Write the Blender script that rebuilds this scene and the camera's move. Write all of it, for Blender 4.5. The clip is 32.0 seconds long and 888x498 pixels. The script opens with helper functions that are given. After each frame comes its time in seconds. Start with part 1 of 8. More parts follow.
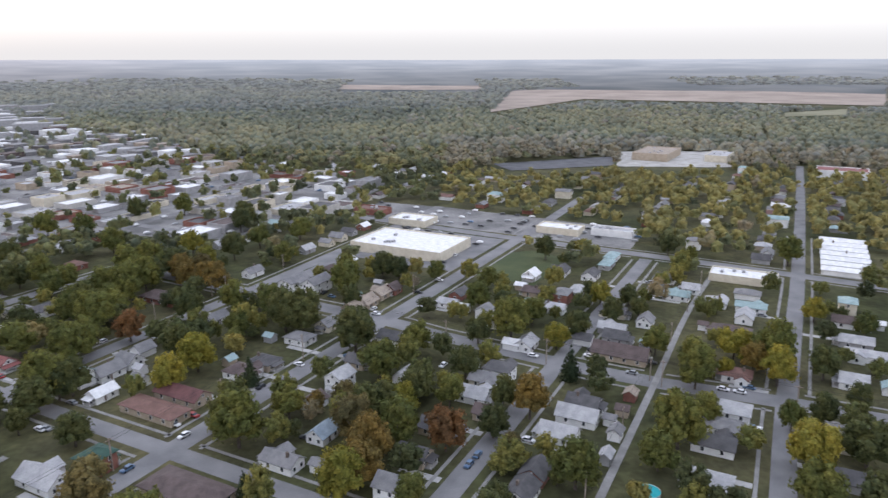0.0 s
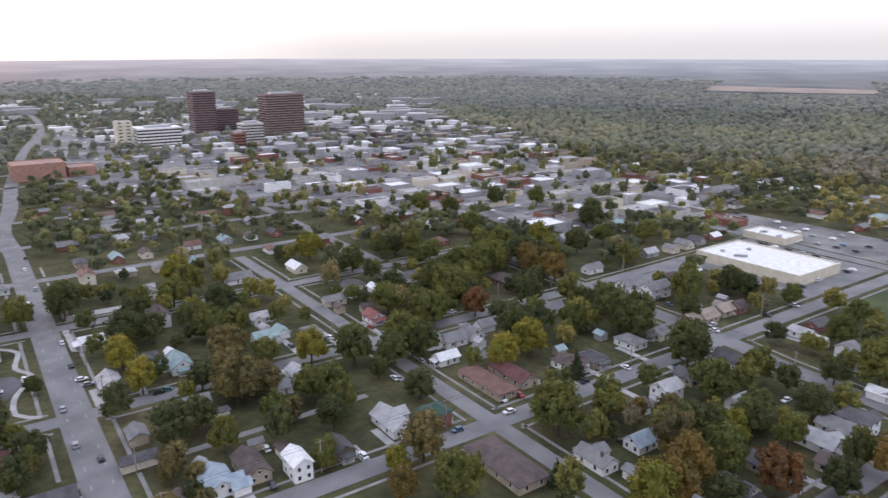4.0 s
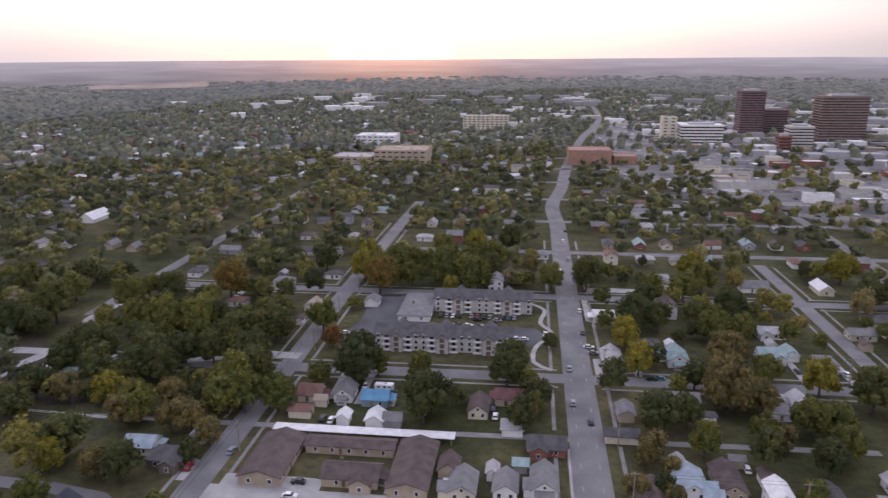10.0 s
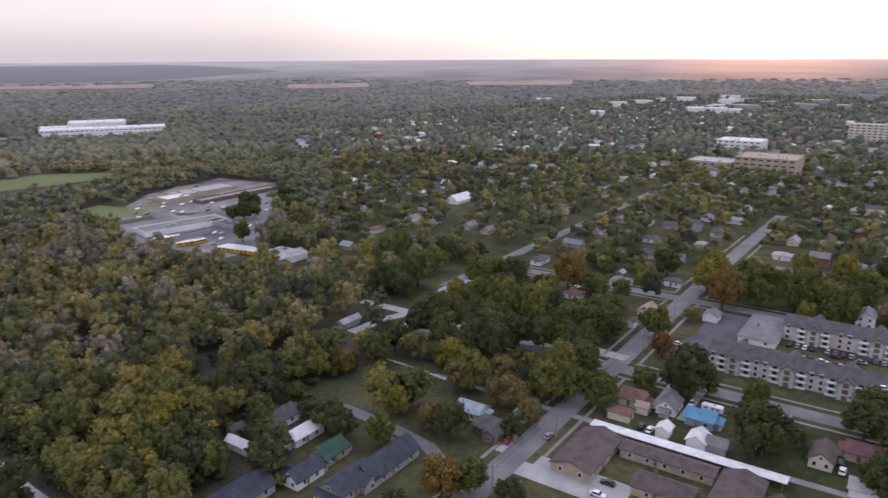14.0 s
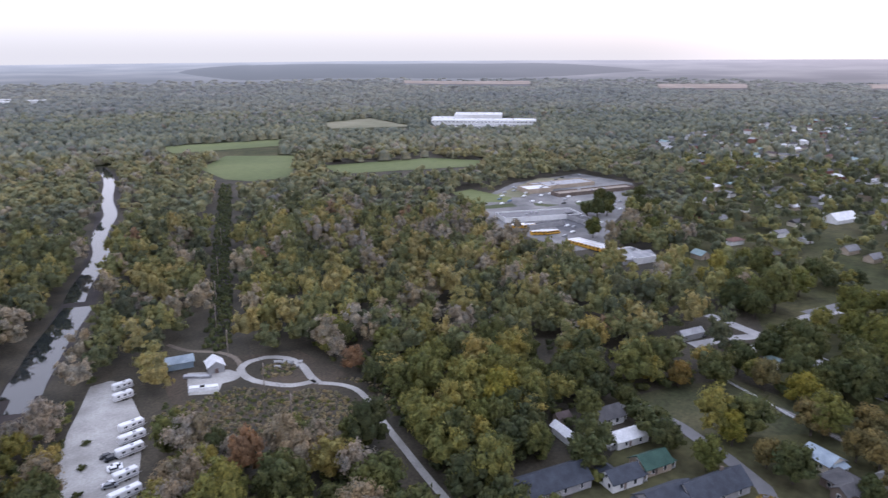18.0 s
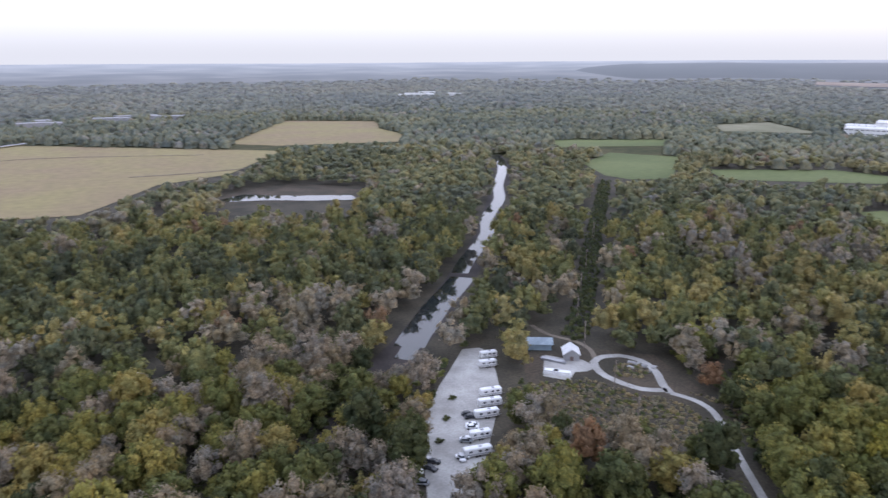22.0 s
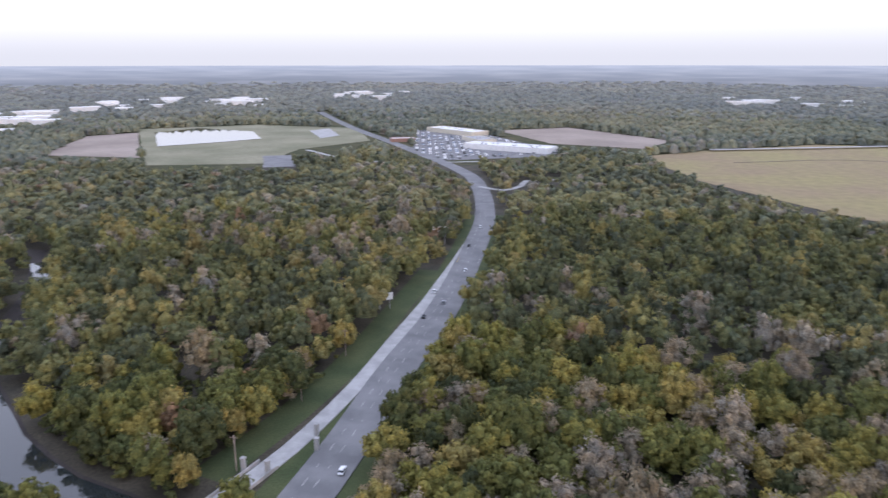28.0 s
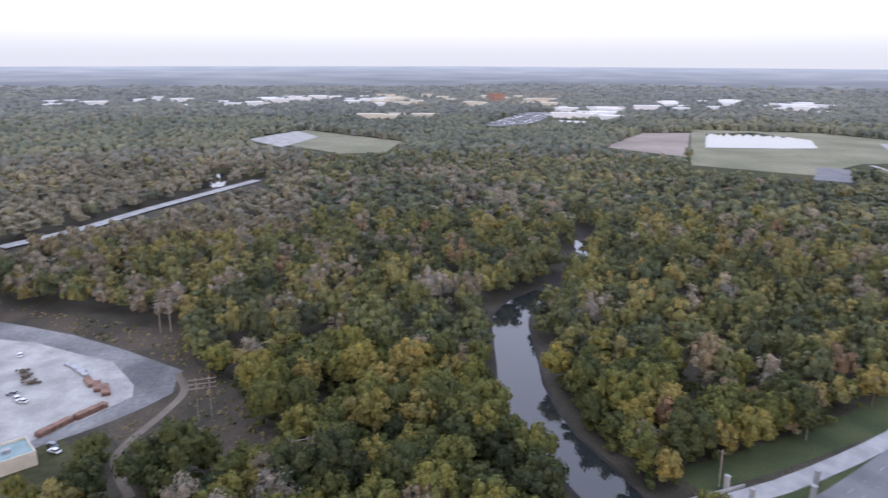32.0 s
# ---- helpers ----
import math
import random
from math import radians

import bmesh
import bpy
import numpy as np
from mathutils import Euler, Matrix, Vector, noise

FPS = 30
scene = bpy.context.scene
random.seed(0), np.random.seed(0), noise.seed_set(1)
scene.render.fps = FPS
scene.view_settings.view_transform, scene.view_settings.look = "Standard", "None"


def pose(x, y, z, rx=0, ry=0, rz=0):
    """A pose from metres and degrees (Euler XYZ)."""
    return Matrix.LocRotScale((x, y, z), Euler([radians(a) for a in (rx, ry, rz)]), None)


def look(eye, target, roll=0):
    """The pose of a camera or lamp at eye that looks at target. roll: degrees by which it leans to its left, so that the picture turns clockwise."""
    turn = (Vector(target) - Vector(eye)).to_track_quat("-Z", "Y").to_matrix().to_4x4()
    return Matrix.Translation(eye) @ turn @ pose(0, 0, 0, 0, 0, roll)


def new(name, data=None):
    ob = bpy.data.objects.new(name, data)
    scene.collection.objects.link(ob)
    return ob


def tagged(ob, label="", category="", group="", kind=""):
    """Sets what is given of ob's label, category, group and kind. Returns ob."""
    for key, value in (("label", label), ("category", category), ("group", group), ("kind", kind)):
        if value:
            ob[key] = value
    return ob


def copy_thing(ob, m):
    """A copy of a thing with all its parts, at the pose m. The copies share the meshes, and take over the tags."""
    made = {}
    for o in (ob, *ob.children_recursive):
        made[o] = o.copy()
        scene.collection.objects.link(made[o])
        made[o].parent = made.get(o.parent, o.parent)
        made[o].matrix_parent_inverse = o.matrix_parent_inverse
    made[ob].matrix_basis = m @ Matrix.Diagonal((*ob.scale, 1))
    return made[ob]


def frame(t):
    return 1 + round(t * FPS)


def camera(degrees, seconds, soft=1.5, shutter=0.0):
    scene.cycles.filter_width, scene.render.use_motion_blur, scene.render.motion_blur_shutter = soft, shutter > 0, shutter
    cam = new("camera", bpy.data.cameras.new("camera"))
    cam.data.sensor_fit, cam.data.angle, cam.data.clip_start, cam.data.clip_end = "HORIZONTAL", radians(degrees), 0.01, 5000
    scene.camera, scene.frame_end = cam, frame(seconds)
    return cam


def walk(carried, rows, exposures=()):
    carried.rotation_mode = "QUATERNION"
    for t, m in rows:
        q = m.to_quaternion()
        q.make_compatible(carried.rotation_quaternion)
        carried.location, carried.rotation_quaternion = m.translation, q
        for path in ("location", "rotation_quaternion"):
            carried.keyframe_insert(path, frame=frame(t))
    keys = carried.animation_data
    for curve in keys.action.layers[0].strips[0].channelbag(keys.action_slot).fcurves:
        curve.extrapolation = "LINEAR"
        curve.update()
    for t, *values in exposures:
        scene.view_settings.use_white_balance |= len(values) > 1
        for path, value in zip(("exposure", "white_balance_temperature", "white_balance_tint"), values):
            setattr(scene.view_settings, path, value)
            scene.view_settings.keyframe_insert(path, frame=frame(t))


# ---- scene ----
cam = camera(64.04, 32.0, soft=1.4, shutter=0.5)
PATH = [
    (0.0, pose(0, 0, 120, 74.60, 0.25, -0.00)),
    (0.5, pose(0, 0, 120, 74.61, 0.22, 3.49)),
    (1.0, pose(0, 0, 120, 74.60, 0.19, 7.07)),
    (1.5, pose(0, 0, 120, 74.60, 0.18, 10.61)),
    (2.0, pose(0, 0, 120, 74.61, 0.19, 14.10)),
    (2.5, pose(0, 0, 120, 74.63, 0.21, 17.55)),
    (3.0, pose(0, 0, 120, 74.65, 0.24, 21.03)),
    (3.5, pose(0, 0, 120, 74.67, 0.27, 24.53)),
    (5.5, pose(0, 0, 120, 74.74, 0.41, 38.38)),
    (6.0, pose(0, 0, 120, 74.77, 0.42, 41.81)),
    (6.5, pose(0, 0, 120, 74.79, 0.40, 45.22)),
    (7.0, pose(0, 0, 120, 74.80, 0.37, 48.69)),
    (7.5, pose(0, 0, 120, 74.81, 0.35, 52.17)),
    (8.0, pose(0, 0, 120, 74.81, 0.34, 55.58)),
    (8.5, pose(0, 0, 120, 74.80, 0.34, 59.07)),
    (9.0, pose(0, 0, 120, 74.79, 0.35, 62.55)),
    (9.5, pose(0, 0, 120, 74.79, 0.36, 66.04)),
    (10.0, pose(0, 0, 120, 74.79, 0.36, 69.50)),
    (10.5, pose(0, 0, 120, 74.81, 0.37, 72.96)),
    (11.0, pose(0, 0, 120, 74.81, 0.39, 76.44)),
    (11.5, pose(0, 0, 120, 74.82, 0.40, 79.90)),
    (12.0, pose(0, 0, 120, 74.83, 0.39, 83.39)),
    (12.5, pose(0, 0, 120, 74.86, 0.36, 86.87)),
    (13.0, pose(0, 0, 120, 74.88, 0.33, 90.41)),
    (13.5, pose(0, 0, 120, 74.87, 0.28, 93.89)),
    (14.0, pose(0, 0, 120, 74.85, 0.23, 97.46)),
    (14.5, pose(0, 0, 120, 74.83, 0.20, 100.98)),
    (16.5, pose(0, 0, 120, 74.85, 0.17, 115.21)),
    (17.0, pose(0, 0, 120, 74.86, 0.16, 118.81)),
    (17.5, pose(0, 0, 120, 74.86, 0.15, 122.36)),
    (18.0, pose(0, 0, 120, 74.85, 0.15, 125.98)),
    (18.5, pose(0, 0, 120, 74.85, 0.14, 129.62)),
    (19.0, pose(0, 0, 120, 74.84, 0.13, 133.25)),
    (19.5, pose(0, 0, 120, 74.83, 0.12, 136.93)),
    (20.0, pose(0, 0, 120, 74.82, 0.11, 140.56)),
    (20.5, pose(0, 0, 120, 74.81, 0.11, 144.34)),
    (21.0, pose(0, 0, 120, 74.82, 0.12, 148.24)),
    (21.5, pose(0, 0, 120, 74.81, 0.12, 152.14)),
    (22.0, pose(0, 0, 120, 74.80, 0.12, 156.17)),
    (22.5, pose(0, 0, 120, 74.83, 0.13, 161.29)),
    (23.0, pose(0, 0, 120, 74.85, 0.14, 166.53)),
    (23.5, pose(0, 0, 120, 74.88, 0.16, 171.78)),
    (24.0, pose(0, 0, 120, 74.92, 0.17, 177.07)),
    (24.5, pose(0, 0, 120, 74.98, 0.18, 182.36)),
    (25.0, pose(0, 0, 120, 75.02, 0.19, 187.60)),
    (25.5, pose(0, 0, 120, 75.03, 0.19, 192.86)),
    (27.5, pose(0, 0, 120, 75.01, 0.14, 213.72)),
    (28.0, pose(0, 0, 120, 75.01, 0.11, 218.95)),
    (28.5, pose(0, 0, 120, 75.02, 0.08, 224.17)),
    (29.0, pose(0, 0, 120, 75.06, 0.05, 229.43)),
    (29.5, pose(0, 0, 120, 75.10, 0.01, 234.75)),
    (30.0, pose(0, 0, 120, 75.14, -0.03, 239.98)),
    (30.5, pose(0, 0, 120, 75.16, -0.07, 245.27)),
    (31.0, pose(0, 0, 120, 75.18, -0.10, 250.56)),
    (31.5, pose(0, 0, 120, 75.18, -0.13, 255.81)),
    (32.0, pose(0, 0, 120, 75.17, -0.15, 261.06)),
]
walk(cam, PATH, [(0.0, 0.22, 6300, 14), (3.0, 0.17, 6300, 16), (6.0, 0.02, 6400, 21), (9.0, -0.26, 6450, 26), (13.0, -0.22, 6400, 25),
                 (17.0, 0.14, 6050, 22), (20.0, 0.20, 5900, 18), (32.0, 0.20, 5850, 19)])

# ---- light: hazy sky just before sunset ----
SUN_AZ = radians(73.5)          # counter-clockwise from +Y
SUN_EL = radians(4.0)
world = bpy.data.worlds.new("sky")
scene.world = world
world.use_nodes = True
wn, wl = world.node_tree.nodes, world.node_tree.links
wn.clear()
w_out = wn.new("ShaderNodeOutputWorld")
sky = wn.new("ShaderNodeTexSky")
sky.sky_type = "NISHITA"
sky.sun_disc = False
sky.sun_elevation = SUN_EL
sky.sun_rotation = -SUN_AZ
sky.altitude = 200
sky.air_density = 1.0
sky.dust_density = 4.0
sky.ozone_density = 1.0
bg_sky = wn.new("ShaderNodeBackground")
bg_sky.inputs["Strength"].default_value = 0.06
wl.new(sky.outputs[0], bg_sky.inputs["Color"])
# high thin veil over the sky: pale everywhere, brighter and bluer towards the zenith
w_tc = wn.new("ShaderNodeTexCoord")
w_sep = wn.new("ShaderNodeSeparateXYZ")
wl.new(w_tc.outputs["Generated"], w_sep.inputs[0])
w_ramp = wn.new("ShaderNodeValToRGB")
w_ramp.color_ramp.interpolation = "EASE"
w_ramp.color_ramp.elements[0].position = 0.0
w_ramp.color_ramp.elements[0].color = (0.580, 0.578, 0.566, 1)
w_ramp.color_ramp.elements[1].position = 1.0
w_ramp.color_ramp.elements[1].color = (1.02, 1.12, 1.34, 1)
w_low = w_ramp.color_ramp.elements.new(0.055)
w_low.color = (0.755, 0.755, 0.742, 1)
w_mid = w_ramp.color_ramp.elements.new(0.14)
w_mid.color = (0.98, 0.99, 1.08, 1)
wl.new(w_sep.outputs["Z"], w_ramp.inputs[0])
bg_veil = wn.new("ShaderNodeBackground")
bg_veil.inputs["Strength"].default_value = 1.22
wl.new(w_ramp.outputs[0], bg_veil.inputs["Color"])
# the hazy aureole round the setting sun
w_norm = wn.new("ShaderNodeVectorMath")
w_norm.operation = "DOT_PRODUCT"
w_norm.inputs[1].default_value = (-math.sin(SUN_AZ), math.cos(SUN_AZ), 0.012)
wl.new(w_tc.outputs["Generated"], w_norm.inputs[0])
w_glow = wn.new("ShaderNodeValToRGB")
w_glow.color_ramp.interpolation = "EASE"
w_glow.color_ramp.elements[0].position, w_glow.color_ramp.elements[0].color = 0.78, (0, 0, 0, 1)
w_glow.color_ramp.elements[1].position, w_glow.color_ramp.elements[1].color = 1.0, (2.6, 1.7, 0.8, 1)
for place, tone in ((0.90, (0.20, 0.175, 0.175)), (0.965, (0.36, 0.30, 0.265)), (0.990, (0.50, 0.37, 0.27)), (0.9985, (0.85, 0.52, 0.27))):
    w_glow.color_ramp.elements.new(place).color = (*tone, 1)
wl.new(w_norm.outputs["Value"], w_glow.inputs[0])
bg_glow = wn.new("ShaderNodeBackground")
bg_glow.inputs["Strength"].default_value = 0.9
wl.new(w_glow.outputs[0], bg_glow.inputs["Color"])
w_add = wn.new("ShaderNodeAddShader")
w_add2 = wn.new("ShaderNodeAddShader")
wl.new(bg_sky.outputs[0], w_add.inputs[0])
wl.new(bg_veil.outputs[0], w_add.inputs[1])
wl.new(w_add.outputs[0], w_add2.inputs[0])
wl.new(bg_glow.outputs[0], w_add2.inputs[1])
wl.new(w_add2.outputs[0], w_out.inputs["Surface"])

sun_data = bpy.data.lights.new("sun", "SUN")
sun_data.energy = 0.5
sun_data.angle = radians(10)
sun_data.color = (1.0, 0.72, 0.50)
sun = new("sun", sun_data)
sun_dir = Vector((-math.sin(SUN_AZ) * math.cos(SUN_EL), math.cos(SUN_AZ) * math.cos(SUN_EL), math.sin(SUN_EL)))
sun.matrix_world = look(sun_dir * 50, (0, 0, 0))

# ---- the plan: town grid turned by 62.5 degrees; a runs along the avenues' numbers, b along the highway ----
GRID = radians(62.5)
GC, GS = math.cos(GRID), math.sin(GRID)


def at(a, b):
    return (a * GC - b * GS, a * GS + b * GC)


DIP_AZ = [-180, -140, -100, -40, 0, 42, 62, 90, 133, 166, 180]
DIP = [0.55, 0.55, 0.45, 0.53, 0.55, 0.28, 0.32, 0.28, 0.37, 0.58, 0.55]


def rise(x, y):
    """Height of the ground: level near the town, climbing far off to low hills shaped to fit the camera's horizon."""
    x, y = np.asarray(x, float), np.asarray(y, float)
    r = np.hypot(x, y)
    az = np.degrees(np.arctan2(-x, y))
    edge = 120 - 4800 * np.tan(np.radians(np.interp(az, DIP_AZ, DIP)))
    f = np.clip((r - 1400) / 3400, 0, None) ** 1.6
    z = edge * f
    wob = np.sin(x / 310 + 1.3) * np.cos(y / 270) + 0.6 * np.sin(x / 130 - y / 170)
    return z + wob * 3.0 * np.clip((r - 1800) / 1500, 0, 1) * np.clip((4700 - r) / 500, 0, 1)


# ---- materials ----
def noise_mix(nt, scale, c1, c2, lo=0.35, hi=0.65, detail=4.0):
    n, l = nt.nodes, nt.links
    geo = n.new("ShaderNodeNewGeometry")
    tex = n.new("ShaderNodeTexNoise")
    tex.inputs["Scale"].default_value = scale
    tex.inputs["Detail"].default_value = detail
    l.new(geo.outputs["Position"], tex.inputs["Vector"])
    ramp = n.new("ShaderNodeValToRGB")
    ramp.color_ramp.elements[0].position, ramp.color_ramp.elements[1].position = lo, hi
    ramp.color_ramp.elements[0].color, ramp.color_ramp.elements[1].color = (*c1, 1), (*c2, 1)
    l.new(tex.outputs[0], ramp.inputs[0])
    return ramp, tex


def blend(nt, mode, fac, a, b):
    m = nt.nodes.new("ShaderNodeMix")
    m.data_type, m.blend_type = "RGBA", mode
    m.inputs[0].default_value = fac
    nt.links.new(a, m.inputs[6])
    nt.links.new(b, m.inputs[7])
    return m.outputs[2]


def base(name):
    m = bpy.data.materials.new(name)
    m.use_nodes = True
    return m, m.node_tree, m.node_tree.nodes["Principled BSDF"]


def surface(name, c1, c2, scale=0.5, rough=0.8, fine=8.0, fine_amount=0.25, bump=0.0, spec=0.3, metal=0.0, vary=0.0):
    """Two scales of variation: broad stains between c1 and c2, fine grain over them."""
    m, nt, p = base(name)
    r1, _ = noise_mix(nt, scale, c1, c2)
    g = 1 - fine_amount
    r2, t2 = noise_mix(nt, fine, (g, g, g), (1, 1, 1), 0.3, 0.7, 6)
    col = blend(nt, "MULTIPLY", 1.0, r1.outputs[0], r2.outputs[0])
    if vary:
        info = nt.nodes.new("ShaderNodeObjectInfo")
        hsv = nt.nodes.new("ShaderNodeHueSaturation")
        mr = nt.nodes.new("ShaderNodeMapRange")
        mr.inputs["To Min"].default_value, mr.inputs["To Max"].default_value = 1 - vary, 1 + vary
        nt.links.new(info.outputs["Random"], mr.inputs["Value"])
        nt.links.new(mr.outputs[0], hsv.inputs["Value"])
        nt.links.new(col, hsv.inputs["Color"])
        col = hsv.outputs[0]
    nt.links.new(col, p.inputs["Base Color"])
    p.inputs["Roughness"].default_value = rough
    p.inputs["Specular IOR Level"].default_value = spec
    p.inputs["Metallic"].default_value = metal
    if bump:
        b = nt.nodes.new("ShaderNodeBump")
        b.inputs["Strength"].default_value = bump
        b.inputs["Distance"].default_value = 0.05
        nt.links.new(t2.outputs[0], b.inputs["Height"])
        nt.links.new(b.outputs[0], p.inputs["Normal"])
    return m


def leaf(name, c1, c2, c3=None, by_tree=False):
    """Foliage: each leaf clump its own shade; by_tree reads the species mix stored per tree."""
    m, nt, p = base(name)
    n, l = nt.nodes, nt.links
    geo = n.new("ShaderNodeNewGeometry")
    if by_tree:
        att = n.new("ShaderNodeAttribute")
        att.attribute_name = "tint"
        ramp = n.new("ShaderNodeValToRGB")
        ramp.color_ramp.interpolation = "LINEAR"
        e = ramp.color_ramp.elements
        e[0].position, e[0].color = 0.0, (*by_tree[0], 1)
        e[1].position, e[1].color = 1.0, (*by_tree[-1], 1)
        for i, c in enumerate(by_tree[1:-1]):
            k = e.new((i + 1) / (len(by_tree) - 1))
            k.color = (*c, 1)
        l.new(att.outputs["Fac"], ramp.inputs[0])
        col = ramp.outputs[0]
    else:
        info = n.new("ShaderNodeObjectInfo")
        ramp = n.new("ShaderNodeValToRGB")
        ramp.color_ramp.elements[0].color, ramp.color_ramp.elements[1].color = (*c1, 1), (*c2, 1)
        l.new(info.outputs["Random"], ramp.inputs[0])
        col = ramp.outputs[0]
    mr = n.new("ShaderNodeMapRange")
    mr.inputs["To Min"].default_value, mr.inputs["To Max"].default_value = 0.84, 1.16
    l.new(geo.outputs["Random Per Island"], mr.inputs["Value"])
    hsv = n.new("ShaderNodeHueSaturation")
    l.new(mr.outputs[0], hsv.inputs["Value"])
    l.new(col, hsv.inputs["Color"])
    big, _ = noise_mix(nt, 0.012, (0.8, 0.8, 0.82), (1.12, 1.08, 1.0))
    small, tex = noise_mix(nt, 1.6, (0.62, 0.62, 0.64), (1.30, 1.30, 1.26), 0.35, 0.65, 6)
    bump = n.new("ShaderNodeBump")
    bump.inputs["Strength"].default_value = 0.6
    bump.inputs["Distance"].default_value = 0.3
    l.new(tex.outputs[0], bump.inputs["Height"])
    l.new(bump.outputs[0], p.inputs["Normal"])
    turned, _ = noise_mix(nt, 0.20, (0.84, 0.93, 0.98), (1.14, 1.07, 0.90), 0.38, 0.66, 3)
    col = blend(nt, "MULTIPLY", 1.0, hsv.outputs[0], big.outputs[0])
    col = blend(nt, "MULTIPLY", 1.0, col, turned.outputs[0])
    col = blend(nt, "MULTIPLY", 1.0, col, small.outputs[0])
    l.new(col, p.inputs["Base Color"])
    thin = n.new("ShaderNodeBsdfTranslucent")
    l.new(col, thin.inputs["Color"])
    both = n.new("ShaderNodeMixShader")
    both.inputs[0].default_value = 0.30
    l.new(p.outputs[0], both.inputs[1])
    l.new(thin.outputs[0], both.inputs[2])
    l.new(both.outputs[0], n["Material Output"].inputs["Surface"])
    p.inputs["Roughness"].default_value = 0.75
    p.inputs["Specular IOR Level"].default_value = 0.15
    return m


M = {}
M["grass"] = surface("grass_lawn", (0.056, 0.062, 0.026), (0.112, 0.104, 0.050), 0.05, 0.95, 0.6, 0.5)
M["scrub"] = surface("dry_scrub", (0.048, 0.042, 0.028), (0.100, 0.076, 0.052), 0.05, 0.95, 0.9, 0.5)
M["verge"] = surface("green_verge", (0.044, 0.062, 0.022), (0.076, 0.090, 0.034), 0.06, 0.95, 1.2, 0.35)
M["paving"] = surface("patched_town_paving", (0.120, 0.118, 0.115), (0.270, 0.262, 0.250), 0.035, 0.9, 0.5, 0.35)
M["asphalt"] = surface("worn_asphalt", (0.136, 0.134, 0.135), (0.202, 0.198, 0.196), 0.08, 0.85, 2.5, 0.15)
M["asphalt_dark"] = surface("dark_asphalt", (0.070, 0.070, 0.075), (0.110, 0.110, 0.115), 0.08, 0.85, 2.5, 0.2)
M["walk"] = surface("weathered_pavement", (0.190, 0.185, 0.175), (0.270, 0.262, 0.250), 0.2, 0.9, 2.0, 0.25)
M["concrete"] = surface("concrete", (0.280, 0.275, 0.265), (0.390, 0.380, 0.365), 0.15, 0.85, 3.0, 0.15)
M["gravel"] = surface("white_gravel", (0.295, 0.282, 0.258), (0.440, 0.424, 0.392), 0.09, 0.95, 1.2, 0.25)
M["dirt"] = surface("bare_dirt", (0.130, 0.105, 0.080), (0.210, 0.175, 0.135), 0.08, 0.95, 1.5, 0.3)
M["mud"] = surface("river_mud", (0.030, 0.025, 0.022), (0.054, 0.043, 0.038), 0.08, 0.85, 0.7, 0.35)
M["line"] = surface("road_paint", (0.30, 0.295, 0.28), (0.46, 0.45, 0.42), 0.4, 0.7, 5.0, 0.2)
M["line_yellow"] = surface("yellow_road_paint", (0.45, 0.31, 0.07), (0.55, 0.40, 0.12), 0.4, 0.7, 5.0, 0.2)
M["crop_tan"] = surface("ripe_crop", (0.245, 0.182, 0.104), (0.255, 0.212, 0.094), 0.011, 0.95, 0.10, 0.22)
M["crop_brown"] = surface("ploughed_field", (0.230, 0.185, 0.150), (0.320, 0.262, 0.215), 0.010, 0.95, 0.10, 0.15)
M["pale_grass"] = surface("pale_mown_grass", (0.160, 0.156, 0.092), (0.245, 0.228, 0.148), 0.012, 0.95, 0.15, 0.2)
M["crop_green"] = surface("green_pasture", (0.098, 0.122, 0.042), (0.140, 0.160, 0.060), 0.01, 0.95, 0.15, 0.2)

ROOF = {
    "dkgrey": ((0.060, 0.058, 0.060), (0.100, 0.096, 0.096)), "grey": ((0.150, 0.148, 0.150), (0.215, 0.210, 0.208)),
    "ltgrey": ((0.300, 0.300, 0.305), (0.410, 0.405, 0.400)), "white": ((0.600, 0.600, 0.600), (0.760, 0.755, 0.745)),
    "brown": ((0.070, 0.050, 0.046), (0.115, 0.085, 0.078)), "redbrown": ((0.125, 0.066, 0.052), (0.180, 0.098, 0.078)),
    "darkred": ((0.095, 0.040, 0.038), (0.135, 0.058, 0.054)), "red": ((0.180, 0.062, 0.056), (0.240, 0.090, 0.082)),
    "green": ((0.022, 0.060, 0.045), (0.040, 0.090, 0.066)), "teal": ((0.210, 0.290, 0.290), (0.300, 0.390, 0.385)),
    "blue": ((0.230, 0.280, 0.320), (0.320, 0.380, 0.420)), "bright": ((0.070, 0.200, 0.320), (0.110, 0.270, 0.410)),
    "tan": ((0.240, 0.195, 0.150), (0.330, 0.275, 0.220)), "slate": ((0.030, 0.036, 0.048), (0.052, 0.060, 0.076)), "orange": ((0.270, 0.160, 0.125), (0.340, 0.210, 0.165)), "cream": ((0.450, 0.420, 0.350), (0.550, 0.520, 0.440)),
}
for k, (c1, c2) in ROOF.items():
    M["roof_" + k] = surface("roof_" + k, c1, c2, 0.35, 0.75, 3.0, 0.28, 0.3, 0.35)
